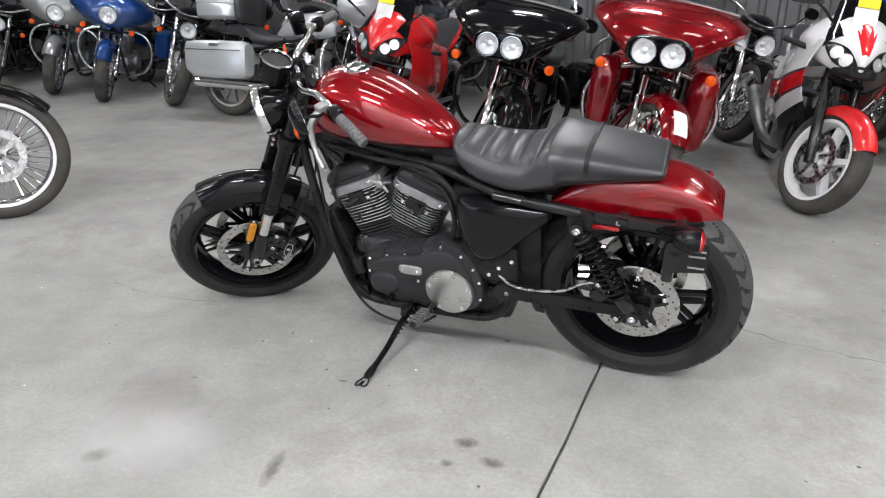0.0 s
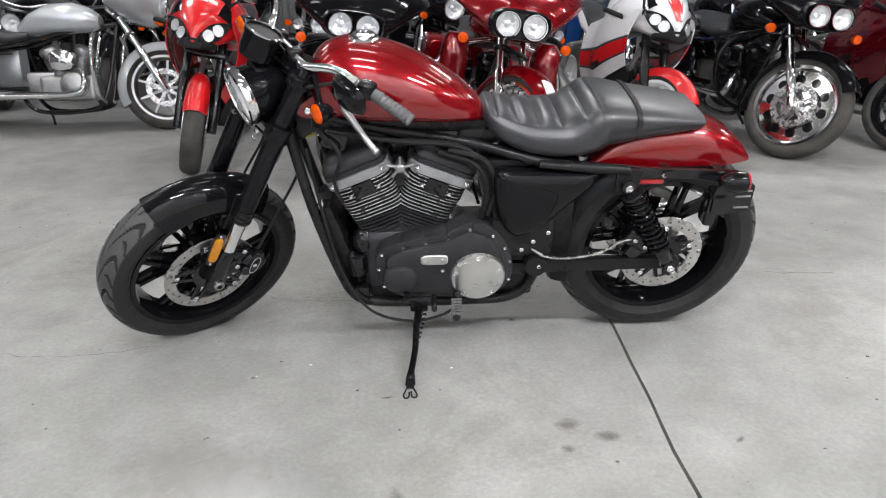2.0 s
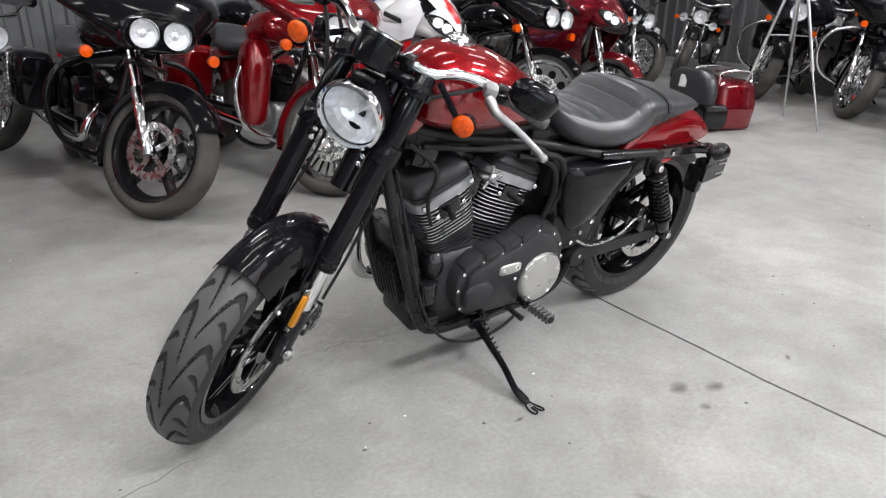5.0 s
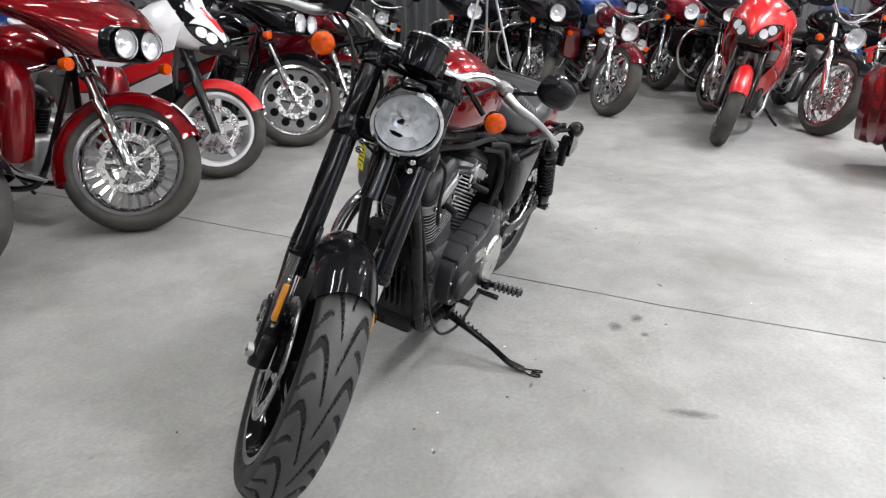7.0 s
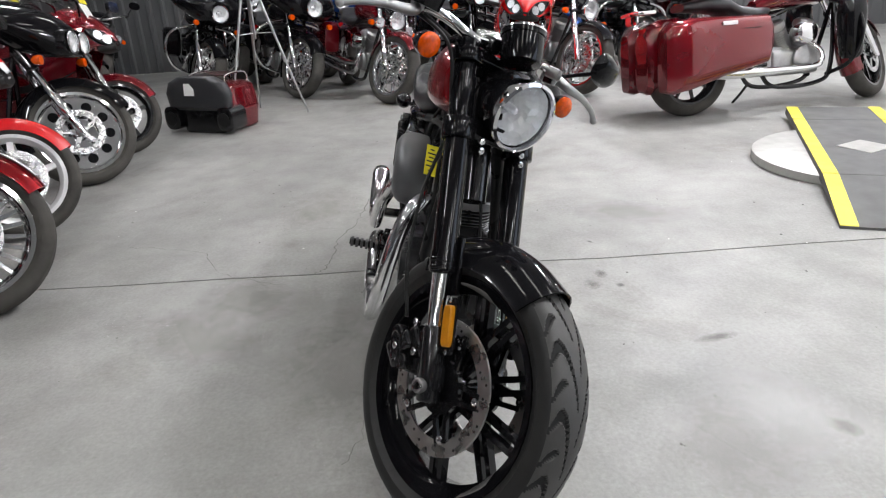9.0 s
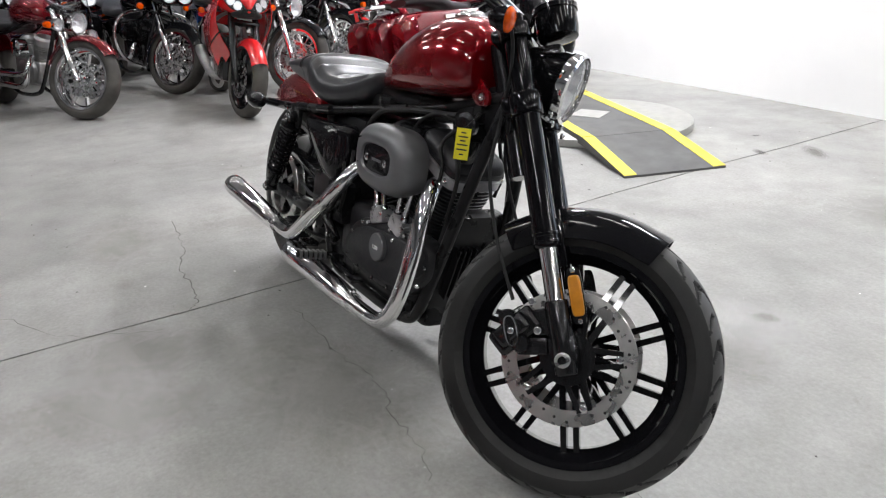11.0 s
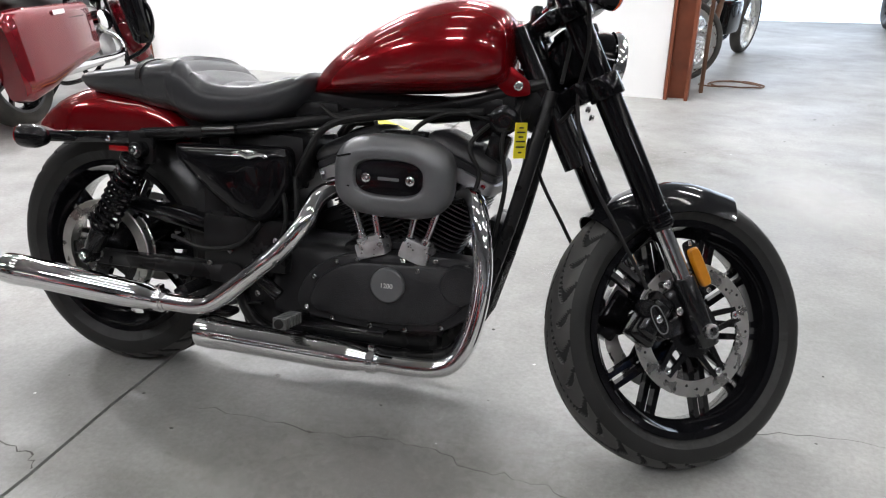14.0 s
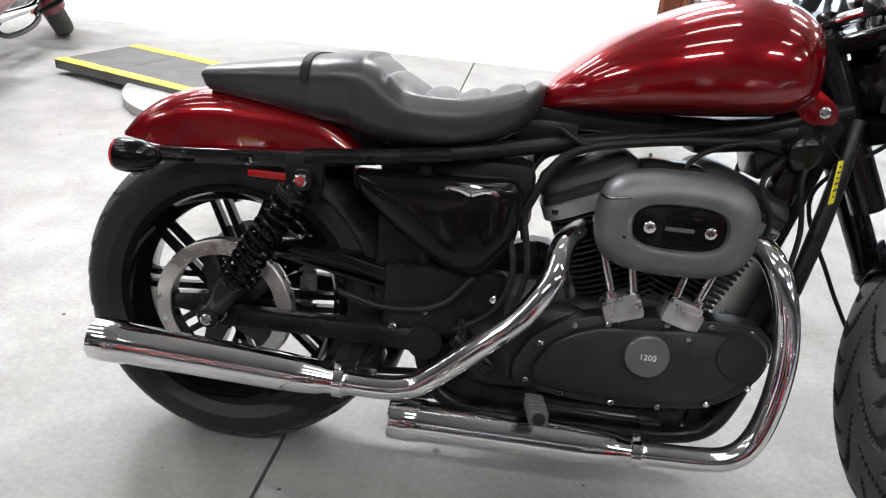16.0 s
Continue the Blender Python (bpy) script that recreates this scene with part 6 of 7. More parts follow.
def spline_rows(rows, steps):
    pts = [np.array(r, float) for r in rows]
    ext = [2 * pts[0] - pts[1]] + pts + [2 * pts[-1] - pts[-2]]
    out = []
    for i in range(1, len(ext) - 2):
        a, b, c, d = ext[i - 1 : i + 3]
        for k in range(steps):
            t = k / steps
            out.append(0.5 * (2 * b + (c - a) * t + (2 * a - 5 * b + 4 * c - d) * t * t + (3 * b - a - 3 * c + d) * t**3))
    out.append(pts[-1])
    return out


bm = BM()
loft(bm, [tank_ring(*r) for r in spline_rows(TANK, 4)])
tank = part("fuel_tank", bm, RED, hero, "candy red fuel tank")
bm = BM()
cm = pose(-0.184, 0, 1.028, 0, 2, 0)
lathe(bm, [(0.044, -0.006), (0.046, 0.002), (0.043, 0.006), (0.037, 0.007), (0.036, 0.004), (0.034, 0.005), (0.033, 0.013), (0.029, 0.017), (0.02, 0.018), (0.018, 0.015), (0.003, 0.015)], cm, 36)
part("fuel_cap", bm, CHROME, tank)
for s in (-1, 1):
    bm = BM()
    prism(bm, round_outline([(-0.382, 0.82), (-0.33, 0.815), (-0.29, 0.85), (-0.3, 0.89), (-0.33, 0.885), (-0.377, 0.853)], 0.015), 0.008, Matrix(((1, 0, 0, 0), (0, 0, 1, s * 0.05 - 0.004), (0, 1, 0, 0), (0, 0, 0, 1))), 0.002)
    part("mount_tab", bm, RED, tank)
    bolts(tank, [(-0.353, s * 0.056, 0.841)], Y * s, 0.011, 0.006)

# seat
SEAT = [(0.152, 0.80, 0.842, 0.055), (0.167, 0.775, 0.848, 0.09), (0.20, 0.745, 0.833, 0.118), (0.25, 0.72, 0.82, 0.138), (0.30, 0.708, 0.811, 0.15), (0.36, 0.70, 0.811, 0.158), (0.405, 0.702, 0.818, 0.163), (0.435, 0.702, 0.842, 0.165), (0.458, 0.705, 0.866, 0.166), (0.485, 0.712, 0.875, 0.165), (0.53, 0.726, 0.87, 0.158), (0.58, 0.732, 0.861, 0.148), (0.66, 0.748, 0.847, 0.138), (0.74, 0.76, 0.833, 0.126), (0.785, 0.766, 0.825, 0.117), (0.797, 0.772, 0.82, 0.112), (0.802, 0.782, 0.81, 0.1)]
bm = BM()
rings = []
for x, zb, zt, w in spline_rows(SEAT, 9):
    ring = []
    n = 48
    zc = zb + (zt - zb) * (0.55 if x < 0.48 else 0.6)
    for i in range(n):
        t = 2 * math.pi * i / n
        cs, sn = math.cos(t), math.sin(t)
        y = w * math.copysign(abs(cs) ** 0.62, cs)
        z = zc + (zt - zc) * abs(sn) ** 0.7 if sn >= 0 else zc - (zc - zb) * abs(sn) ** 0.8
        if x > 0.5 and sn < 0:
            y *= 0.93
        if sn > 0.25:
            f = max(0.0, 1 - (abs(y) / (w * 0.80)) ** 8)
            if 0.19 < x < 0.44:
                ph = (x - 0.19) / 0.0625 % 1.0
                z += f * (0.022 * abs(math.sin(math.pi * ph)) ** 0.4 - 0.013)
                if 0.76 < abs(y) / w < 0.88:
                    z += 0.006
            elif 0.44 <= x < 0.475:
                z += f * -0.008
        if 0.583 < x < 0.595:
            y *= 0.985
            z = zc + (z - zc) * 0.98
        ring.append(Vector((x, y, z)))
    rings.append(ring)
loft(bm, rings)
seat = part("seat", bm, VINYL, hero, "black ribbed vinyl solo seat with a rear pad", sharp=60)
bm = BM()
for x0, zb, zt, w in ((0.59, 0.734, 0.86, 0.147),):
    zc = zb + (zt - zb) * 0.6
    rows = []
    for dx in (-0.007, 0.007):
        row = []
        for i in range(25):
            t = math.pi * i / 24
            cs, sn = math.cos(t), math.sin(t)
            row.append((x0 + dx, (w + 0.004) * math.copysign(abs(cs) ** 0.62, cs), zc + (zt + 0.004 - zc) * abs(sn) ** 0.7))
        rows.append(row)
    ribbon(bm, rows, -0.003)
part("strap", bm, SOFT, seat)

# rear mudguard
ARCH = [(0.475, 0.678), (0.51, 0.715), (0.56, 0.75), (0.63, 0.772), (0.70, 0.777), (0.76, 0.783), (0.82, 0.778), (0.88, 0.76), (0.92, 0.738), (0.95, 0.712), (0.968, 0.685)]
bm = BM()
rows = []
for r in spline_rows(ARCH, 3):
    x, zt = r
    w = 0.104 - 0.018 * max(0, (x - 0.82) / 0.15) ** 2
    zb = 0.664 - 0.01 * (x - 0.5)
    if x > 0.9:
        zb += (x - 0.9) * 0.15
    row = []
    for j in range(17):
        q = j / 16 * math.pi
        cs, sn = math.cos(q), math.sin(q)
        row.append((x, w * math.copysign(abs(cs) ** 0.5, cs), zb + max(0.006, zt - zb) * abs(sn) ** 0.62))
    rows.append(row)
ribbon(bm, rows, -0.004)
part("rear_fender", bm, RED, hero, "candy red bobbed rear fender")
for s in (-1, 1):
    bm = BM()
    pipe(bm, [(0.31, s * 0.15, 0.703), (0.40, s * 0.152, 0.694)], 0.013, 10, 2)
    prism(bm, round_outline([(0.38, 0.682), (0.62, 0.648), (0.92, 0.632), (0.925, 0.66), (0.62, 0.68), (0.38, 0.708)], 0.01), 0.016, Matrix(((1, 0, 0, 0), (0, 0, 1, s * 0.138 - 0.008), (0, 1, 0, 0), (0, 0, 0, 1))), 0.004)
    box(bm, (0.7, s * 0.128, 0.66), (0.03, 0.05, 0.02), 0.004)
    box(bm, (0.86, s * 0.125, 0.655), (0.03, 0.06, 0.02), 0.004)
    st = part("fender_strut", bm, SATIN, hero)
    bolts(st, [(0.689, s * 0.147, 0.656)], Y * s, 0.0085, 0.006)
    bm = BM()
    box(bm, (0.645, s * 0.142, 0.632), (0.095, 0.006, 0.014), 0.002)
    part("red_reflector", bm, RED_LENS, st)
    bm = BM()
    tc = Vector((0.89, s * 0.19, 0.65))
    pipe(bm, [(0.8, s * 0.14, 0.648), tc + Vector((-0.04, -s * 0.015, 0.003))], 0.009, 8, 3)
    lathe(bm, [(0.007, -0.05), (0.02, -0.04), (0.03, -0.015), (0.0325, 0.01), (0.031, 0.028)], axis_matrix(tc, tc + X), 24)
    ts = part("turn_signal", bm, BLACK, hero)
    bm = BM()
    lathe(bm, [(0.031, 0.026), (0.029, 0.034), (0.02, 0.04), (0.004, 0.042)], axis_matrix(tc, tc + X), 24)
    part("red_lens", bm, RED_LENS, ts)
# side mounted plate holder on the kickstand side
bm = BM()
prism(bm, round_outline([(0.83, 0.545), (0.945, 0.56), (0.945, 0.65), (0.83, 0.645)], 0.012), 0.01, Matrix(((1, 0, 0, 0), (0, 0, 1, -0.205), (0, 1, 0, 0), (0, 0, 0, 1))), 0.002)
box(bm, (0.85, -0.18, 0.61), (0.05, 0.05, 0.03), 0.008)
box(bm, (0.84, -0.165, 0.55), (0.035, 0.06, 0.1), 0.012)
pl = part("plate_holder", bm, SATIN, hero, "black plate holder with slotted backing")
bm = BM()
for z in (0.575, 0.612, 0.63):
    box(bm, (0.915, -0.208, z), (0.045, 0.004, 0.005), 0.001)
part("slot_rib", bm, ALU, pl)

# frame, swingarm, shocks
bm = BM()
for s in (-1, 1):
    pipe(bm, [(-0.425, s * 0.03, 0.83), (-0.40, s * 0.06, 0.70), (-0.36, s * 0.085, 0.52), (-0.305, s * 0.1, 0.33), (-0.262, s * 0.105, 0.225), (-0.205, s * 0.105, 0.188), (-0.1, s * 0.105, 0.178), (0.1, s * 0.105, 0.178), (0.26, s * 0.105, 0.19), (0.33, s * 0.105, 0.27), (0.34, s * 0.11, 0.45), (0.36, s * 0.12, 0.68)], 0.0165, 14, 6)
    pipe(bm, [(-0.41, s * 0.025, 0.85), (-0.2, s * 0.05, 0.79), (0.1, s * 0.07, 0.74), (0.34, s * 0.14, 0.70), (0.58, s * 0.15, 0.675)], 0.0155, 12, 6)
    prism(bm, round_outline([(0.545, 0.60), (0.61, 0.60), (0.62, 0.68), (0.54, 0.69)], 0.015), 0.012, Matrix(((1, 0, 0, 0), (0, 0, 1, s * 0.155 - 0.006), (0, 1, 0, 0), (0, 0, 0, 1))), 0.003)
box(bm, (-0.37, 0, 0.8), (0.12, 0.07, 0.1), 0.02, (0, -30, 0))
box(bm, (-0.24, 0, 0.785), (0.22, 0.1, 0.06), 0.015, (0, 8, 0))
part("frame", bm, DULL, hero)
bm = BM()
for s in (-1, 1):
    prism(bm, round_outline([(0.3, 0.31), (0.55, 0.313), (0.8, 0.315), (0.8, 0.352), (0.55, 0.356), (0.3, 0.36)], 0.018), 0.03, Matrix(((1, 0, 0, 0), (0, 0, 1, s * 0.13 - 0.015), (0, 1, 0, 0), (0, 0, 0, 1))), 0.011)
rod(bm, (0.33, -0.15, 0.335), (0.33, 0.15, 0.335), 0.035, seg=20)
sw = part("swingarm", bm, DULL, hero)
for s in (-1, 1):
    bm = BM()
    q = RA + Y * (s * 0.145)
    lathe(bm, [(0.02, 0), (0.02, 0.006), (0.015, 0.008), (0.015, 0.022), (0.012, 0.025), (0.004, 0.025)], axis_matrix(q, q + Y * s), 18)
    part("axle_nut", bm, STEEL, sw)
    a0, a1 = Vector((0.575, s * 0.169, 0.637)), Vector((0.752, s * 0.169, 0.345))
    d = (a1 - a0).normalized()
    L = (a1 - a0).length
    bm = BM()
    rod(bm, a0 + d * 0.02, a0 + d * 0.11, 0.02, seg=18)
    rod(bm, a0 + d * 0.1, a1 - d * 0.02, 0.013, seg=14)
    rod(bm, a0 + d * 0.03, a0 + d * 0.04, 0.036, seg=24, round_end=0.002)
    rod(bm, a1 - d * 0.085, a1 - d * 0.02, 0.026, 0.022, 20, 0.004)
    for e in (a0, a1):
        rod(bm, e - Y * 0.02, e + Y * 0.02, 0.021, seg=20, round_end=0.003)
    sh = part("shock_absorber", bm, SATIN, hero)
    bm = BM()
    pts = []
    side = d.cross(Y).normalized()
    turns = 11
    for k in range(turns * 10 + 1):
        f = k / (turns * 10)
        p = a0 + d * (0.04 + (L - 0.12) * f)
        ang = 2 * math.pi * turns * f
        pts.append(p + side * (0.031 * math.cos(ang)) + Y * (0.031 * math.sin(ang)))
    pipe(bm, pts, 0.0054, 8, 1)
    part("spring", bm, BLACK, sh)
    bolts(sh, [a0 + Y * (s * 0.02), a1 + Y * (s * 0.02)], Y * s, 0.0125, 0.009)
# belt and guards on the exhaust side
bm = BM()
prism(bm, round_outline([(0.24, 0.405), (0.5, 0.455), (0.7, 0.485), (0.72, 0.50), (0.5, 0.487), (0.24, 0.43)], 0.01), 0.05, Matrix(((1, 0, 0, 0), (0, 0, 1, 0.075), (0, 1, 0, 0), (0, 0, 0, 1))), 0.004)
part("belt_guard", bm, BLACK, hero)
bm = BM()
rows = []
for k in range(41):
    f = k / 40
    a = radians(-105 + 210 * f)
    rows.append([(RA.x + 0.139 * math.cos(a), y, RA.z + 0.139 * math.sin(a)) for y in (0.09, 0.114)])
rows = [[(0.27, y, 0.26) for y in (0.09, 0.114)]] + rows + [[(0.27, y, 0.395) for y in (0.09, 0.114)]]
ribbon(bm, rows, 0.004)
part("drive_belt", bm, SOFT, hero)
bm = BM()
box(bm, (0.33, 0.0, 0.47), (0.24, 0.2, 0.3), 0.03, seg=2)
box(bm, (0.3, 0.0, 0.63), (0.3, 0.22, 0.14), 0.03, seg=2)
part("battery_box", bm, DULL, hero)
bm = BM()
fender(bm, RR + 0.03, 0.19, 100, 200, Matrix.Translation(RA), 0.004, 0.06, 18)
part("inner_fender", bm, DULL, hero)
bm = BM()
box(bm, (-0.07, 0, 0.787), (0.5, 0.11, 0.04), 0.012, (0, 1, 0))
box(bm, (0.14, 0, 0.755), (0.12, 0.14, 0.05), 0.015)
box(bm, (0.215, 0, 0.6), (0.06, 0.15, 0.2), 0.02)
part("wiring_tray", bm, DULL, hero)
for pts in ([(-0.3, -0.06, 0.78), (-0.1, -0.085, 0.755), (0.08, -0.1, 0.74), (0.16, -0.11, 0.66), (0.2, -0.12, 0.5)], [(-0.28, 0.07, 0.78), (-0.05, 0.09, 0.76), (0.1, 0.1, 0.72), (0.17, 0.11, 0.6)], [(0.05, -0.1, 0.73), (0.15, -0.13, 0.71), (0.19, -0.13, 0.62), (0.17, -0.12, 0.52)], [(0.02, -0.09, 0.72), (0.13, -0.12, 0.69), (0.165, -0.125, 0.6), (0.15, -0.115, 0.5)]):
    bm = BM()
    pipe(bm, pts, 0.009, 8, 8)
    part("hose", bm, SOFT, hero)
for name, c, sz in (("oil_tank", (0.28, -0.115, 0.44), (0.2, 0.05, 0.14)), ("fuse_box", (0.3, 0.12, 0.42), (0.24, 0.05, 0.14)), ("seat_pan", (0.52, 0, 0.722), (0.15, 0.15, 0.09))):
    bm = BM()
    box(bm, c, sz, 0.02)
    part(name, bm, DULL, hero)
bm = BM()
box(bm, (0.04, 0, 0.218), (0.5, 0.19, 0.075), 0.025)
box(bm, (0.27, 0, 0.25), (0.14, 0.2, 0.14), 0.03)
part("sump", bm, DULL, hero)
# ignition coil, horn and wire bundles behind the steering head
bm = BM()
box(bm, (-0.285, 0.0, 0.745), (0.075, 0.12, 0.06), 0.012, (0, 20, 0))
box(bm, (-0.315, 0.045, 0.7), (0.05, 0.05, 0.07), 0.012, (0, -14, 0))
coil = part("ignition_coil", bm, SATIN, hero)
bm = BM()
lathe(bm, [(0.004, 0), (0.03, 0), (0.034, 0.006), (0.034, 0.02), (0.026, 0.028), (0.012, 0.03), (0.004, 0.028)], axis_matrix((-0.325, 0.06, 0.765), (-0.36, 0.2, 0.76)), 24)
part("horn", bm, SATIN, hero)
for pts in ([(-0.3, 0.055, 0.76), (-0.22, 0.085, 0.775), (-0.14, 0.09, 0.745), (-0.1, 0.095, 0.69)], [(-0.36, 0.06, 0.8), (-0.33, 0.085, 0.72), (-0.345, 0.09, 0.62), (-0.33, 0.1, 0.5)], [(-0.34, 0.045, 0.79), (-0.26, 0.09, 0.71), (-0.285, 0.1, 0.64), (-0.27, 0.1, 0.58)], [(-0.34, -0.055, 0.79), (-0.27, -0.09, 0.72), (-0.29, -0.1, 0.63), (-0.27, -0.1, 0.56)], [(0.12, 0.08, 0.77), (0.07, 0.1, 0.745), (0.02, 0.09, 0.75), (-0.04, 0.08, 0.77)]):
    bm = BM()
    pipe(bm, pts, 0.0055, 8, 8)
    part("ignition_lead", bm, SOFT, coil)
# rectifier with cooling ribs between the downtubes
bm = BM()
box(bm, (-0.288, 0, 0.37), (0.05, 0.17, 0.34), 0.012, (0, -16, 0))
box(bm, (-0.245, 0, 0.215), (0.07, 0.17, 0.07), 0.02)
reg = part("voltage_regulator", bm, DULL, hero)
for k in range(7):
    bm = BM()
    box(bm, (-0.322, -0.054 + 0.018 * k, 0.36), (0.03, 0.004, 0.16), 0.001, (0, -16, 0))
    part("cooling_rib", bm, DULL, reg)
for s, pts in ((-1, [(0.178, 0.684), (0.49, 0.673), (0.492, 0.64), (0.4, 0.55), (0.33, 0.475), (0.25, 0.445), (0.205, 0.5), (0.185, 0.58)]), (1, [(0.165, 0.672), (0.488, 0.66), (0.486, 0.63), (0.40, 0.555), (0.29, 0.48), (0.225, 0.475), (0.17, 0.55)])):
    bm = BM()
    mm = Matrix(((1, 0, 0, 0), (0, 0, s, s * 0.115), (0, 1, 0, 0), (0, 0, 0, 1)))
    edge = round_outline(pts, 0.035, 6)
    loft(bm, [[mm @ Vector((0.32 + (p[0] - 0.32) * k, 0.59 + (p[1] - 0.59) * k, h)) for p in edge] for k, h in ((1, 0), (1, 0.02), (0.985, 0.03), (0.955, 0.038), (0.88, 0.047), (0.74, 0.054), (0.5, 0.059), (0.2, 0.061))])
    cov = part("side_cover", bm, BLACK, hero, m=RS if s > 0 else None)
    if s > 0:
        bm = BM()
        loft(bm, [oval((0.262, 0.166 + k, 0.645), X, Z, 0.052 - j, 0.014 - j, 24, 1.4) for k, j in ((-0.006, 0), (0.002, 0.0), (0.004, 0.003))])
        for k in (-1, 1):
            pipe(bm, [(0.262, 0.17, 0.643), (0.262 + k * 0.025, 0.168, 0.65), (0.262 + k * 0.05, 0.164, 0.648)], 0.005, 8, 4, radii=[0.008, 0.006, 0.003])
        part("emblem", bm, CHROME, cov)

# engine
CR = Vector((-0.095, 0, 0.335))
bm = BM()
box(bm, (-0.08, 0, 0.33), (0.3, 0.2, 0.24), 0.06, seg=4)
box(bm, (0.13, 0, 0.33), (0.24, 0.22, 0.2), 0.04, seg=3)
box(bm, (-0.09, 0, 0.43), (0.2, 0.16, 0.08), 0.03, seg=3)
eng = part("engine", bm, WRINKLE, hero, "black wrinkle-finish V-twin engine with machined fin edges")


def finned(base, d, side):
    """A cylinder with cooling fins; the rims of the fins are bare metal."""
    n = Vector((d.z, 0, -d.x))
    bm = BM()
    lathe(bm, [(0.062, 0.08), (0.062, 0.33)], axis_matrix(base, base + d), 20)
    cyl = part("cylinder", bm, SATIN, eng)
    for k in range(17):
        h = 0.115 + k * 0.0118
        wide = 0.083 + 0.012 * min(1, k / 10)
        deep = 0.083
        if k > 11:
            wide, deep = 0.097, 0.088
        bm = BM()
        r0 = oval(base + d * h, n, Y, wide - 0.003, deep - 0.003, 32, 4.5)
        r1 = oval(base + d * (h + 0.001), n, Y, wide, deep, 32, 4.5)
        r2 = oval(base + d * (h + 0.0045), n, Y, wide, deep, 32, 4.5)
        r3 = oval(base + d * (h + 0.0055), n, Y, wide - 0.003, deep - 0.003, 32, 4.5)
        rows = loft(bm, [r0, r1, r2, r3])
        for f in bm.faces:
            if all(v in rows[1] or v in rows[2] for v in f.verts):
                f.material_index = 1 if k > 5 and f.calc_center_median().y < 0.05 else 0
        part("fin", bm, [WRINKLE, FIN_EDGE], cyl)
    # head and rocker box
    bm = BM()
    loft(bm, [oval(base + d * h, n, Y, a, b, 36, 5) for h, a, b in ((0.312, 0.098, 0.088), (0.315, 0.106, 0.095), (0.342, 0.106, 0.095), (0.345, 0.1, 0.09))])
    part("rocker_plate", bm, HEAD_PLATE, cyl)
    bm = BM()
    loft(bm, [oval(base + d * h, n, Y, a, b, 40, 7) for h, a, b in ((0.344, 0.096, 0.088), (0.347, 0.1, 0.091), (0.36, 0.1, 0.091), (0.362, 0.096, 0.087), (0.365, 0.096, 0.087), (0.367, 0.1, 0.09), (0.378, 0.098, 0.088), (0.39, 0.09, 0.08), (0.399, 0.074, 0.064), (0.403, 0.05, 0.042))])
    part("rocker_cover", bm, WRINKLE, cyl)
    # plug recess and bolts
    bm = BM()
    c = base + d * 0.285 + Y * -0.083
    box(bm, c, (0.07, 0.02, 0.05), 0.008, (0, math.degrees(math.atan2(d.x, d.z)), 0))
    part("plug_recess", bm, SATIN, cyl)
    bm = BM()
    rod(bm, c + Y * -0.004, c + Vector((0.02 * side, -0.05, -0.01)), 0.011, 0.009, 14, 0.003)
    part("spark_plug_cap", bm, SOFT, cyl)
    bolts(cyl, [base + d * 0.333 + n * u + Y * -0.094 for u in (-0.08, 0.08)] + [base + d * 0.28 + n * u + Y * -0.09 for u in (-0.045, 0.045)], -Y, 0.008, 0.006)
    bolts(cyl, [base + d * 0.333 + n * u + Y * 0.094 for u in (-0.08, 0.08)], Y, 0.007, 0.005)
    return cyl


for side in (-1, 1):
    d = Vector((side * 0.3827, 0, 0.9239))
    finned(CR, d, side)
bm = BM()
hc = Vector((-0.093, -0.112, 0.682))
for i in range(5):
    a = radians(90 + 72 * i)
    rod(bm, hc, hc + Vector((0.042 * math.cos(a), -0.004, 0.036 * math.sin(a))), 0.006, 0.004, 8)
lathe(bm, [(0.014, 0), (0.014, 0.01), (0.008, 0.016), (0.003, 0.016)], axis_matrix(hc, hc - Y), 16)
rod(bm, hc, hc + Vector((0, 0.09, -0.02)), 0.012, seg=10)
part("engine_bracket", bm, ALU, eng)
bm = BM()
box(bm, (-0.093, 0.0, 0.63), (0.05, 0.12, 0.09), 0.015)
box(bm, (-0.095, 0.05, 0.70), (0.12, 0.1, 0.05), 0.015)
part("intake", bm, SATIN, eng)

# primary cover, kickstand side
PRIM = [(-0.182, 0.35), (-0.176, 0.402), (-0.098, 0.44), (-0.02, 0.454), (0.046, 0.468), (0.082, 0.495), (0.116, 0.508), (0.17, 0.497), (0.212, 0.462), (0.24, 0.41), (0.257, 0.35), (0.256, 0.284), (0.215, 0.232), (0.137, 0.215), (0.0, 0.222), (-0.107, 0.227), (-0.165, 0.27)]
LEFT = Matrix(((1, 0, 0, 0), (0, 0, -1, -0.085), (0, 1, 0, 0), (0, 0, 0, 1)))
bm = BM()
prism(bm, round_outline(PRIM, 0.03, 3), 0.06, LEFT, 0.01)
prism(bm, round_outline([(x * 0.86 + 0.006, 0.357 + (z - 0.357) * 0.8) for x, z in PRIM], 0.03, 3), 0.078, LEFT, 0.016)
loft(bm, [oval((-0.105, -0.16 - k, 0.315), X, Z, 0.055 - j, 0.048 - j, 24, 2.4) for k, j in ((0, 0), (0.012, 0.004), (0.018, 0.014))])
prim = part("primary_cover", bm, WRINKLE, hero)
TOPB = [(-0.162, 0.405), (-0.09, 0.43), (-0.02, 0.444), (0.05, 0.46), (0.115, 0.496), (0.19, 0.466)]
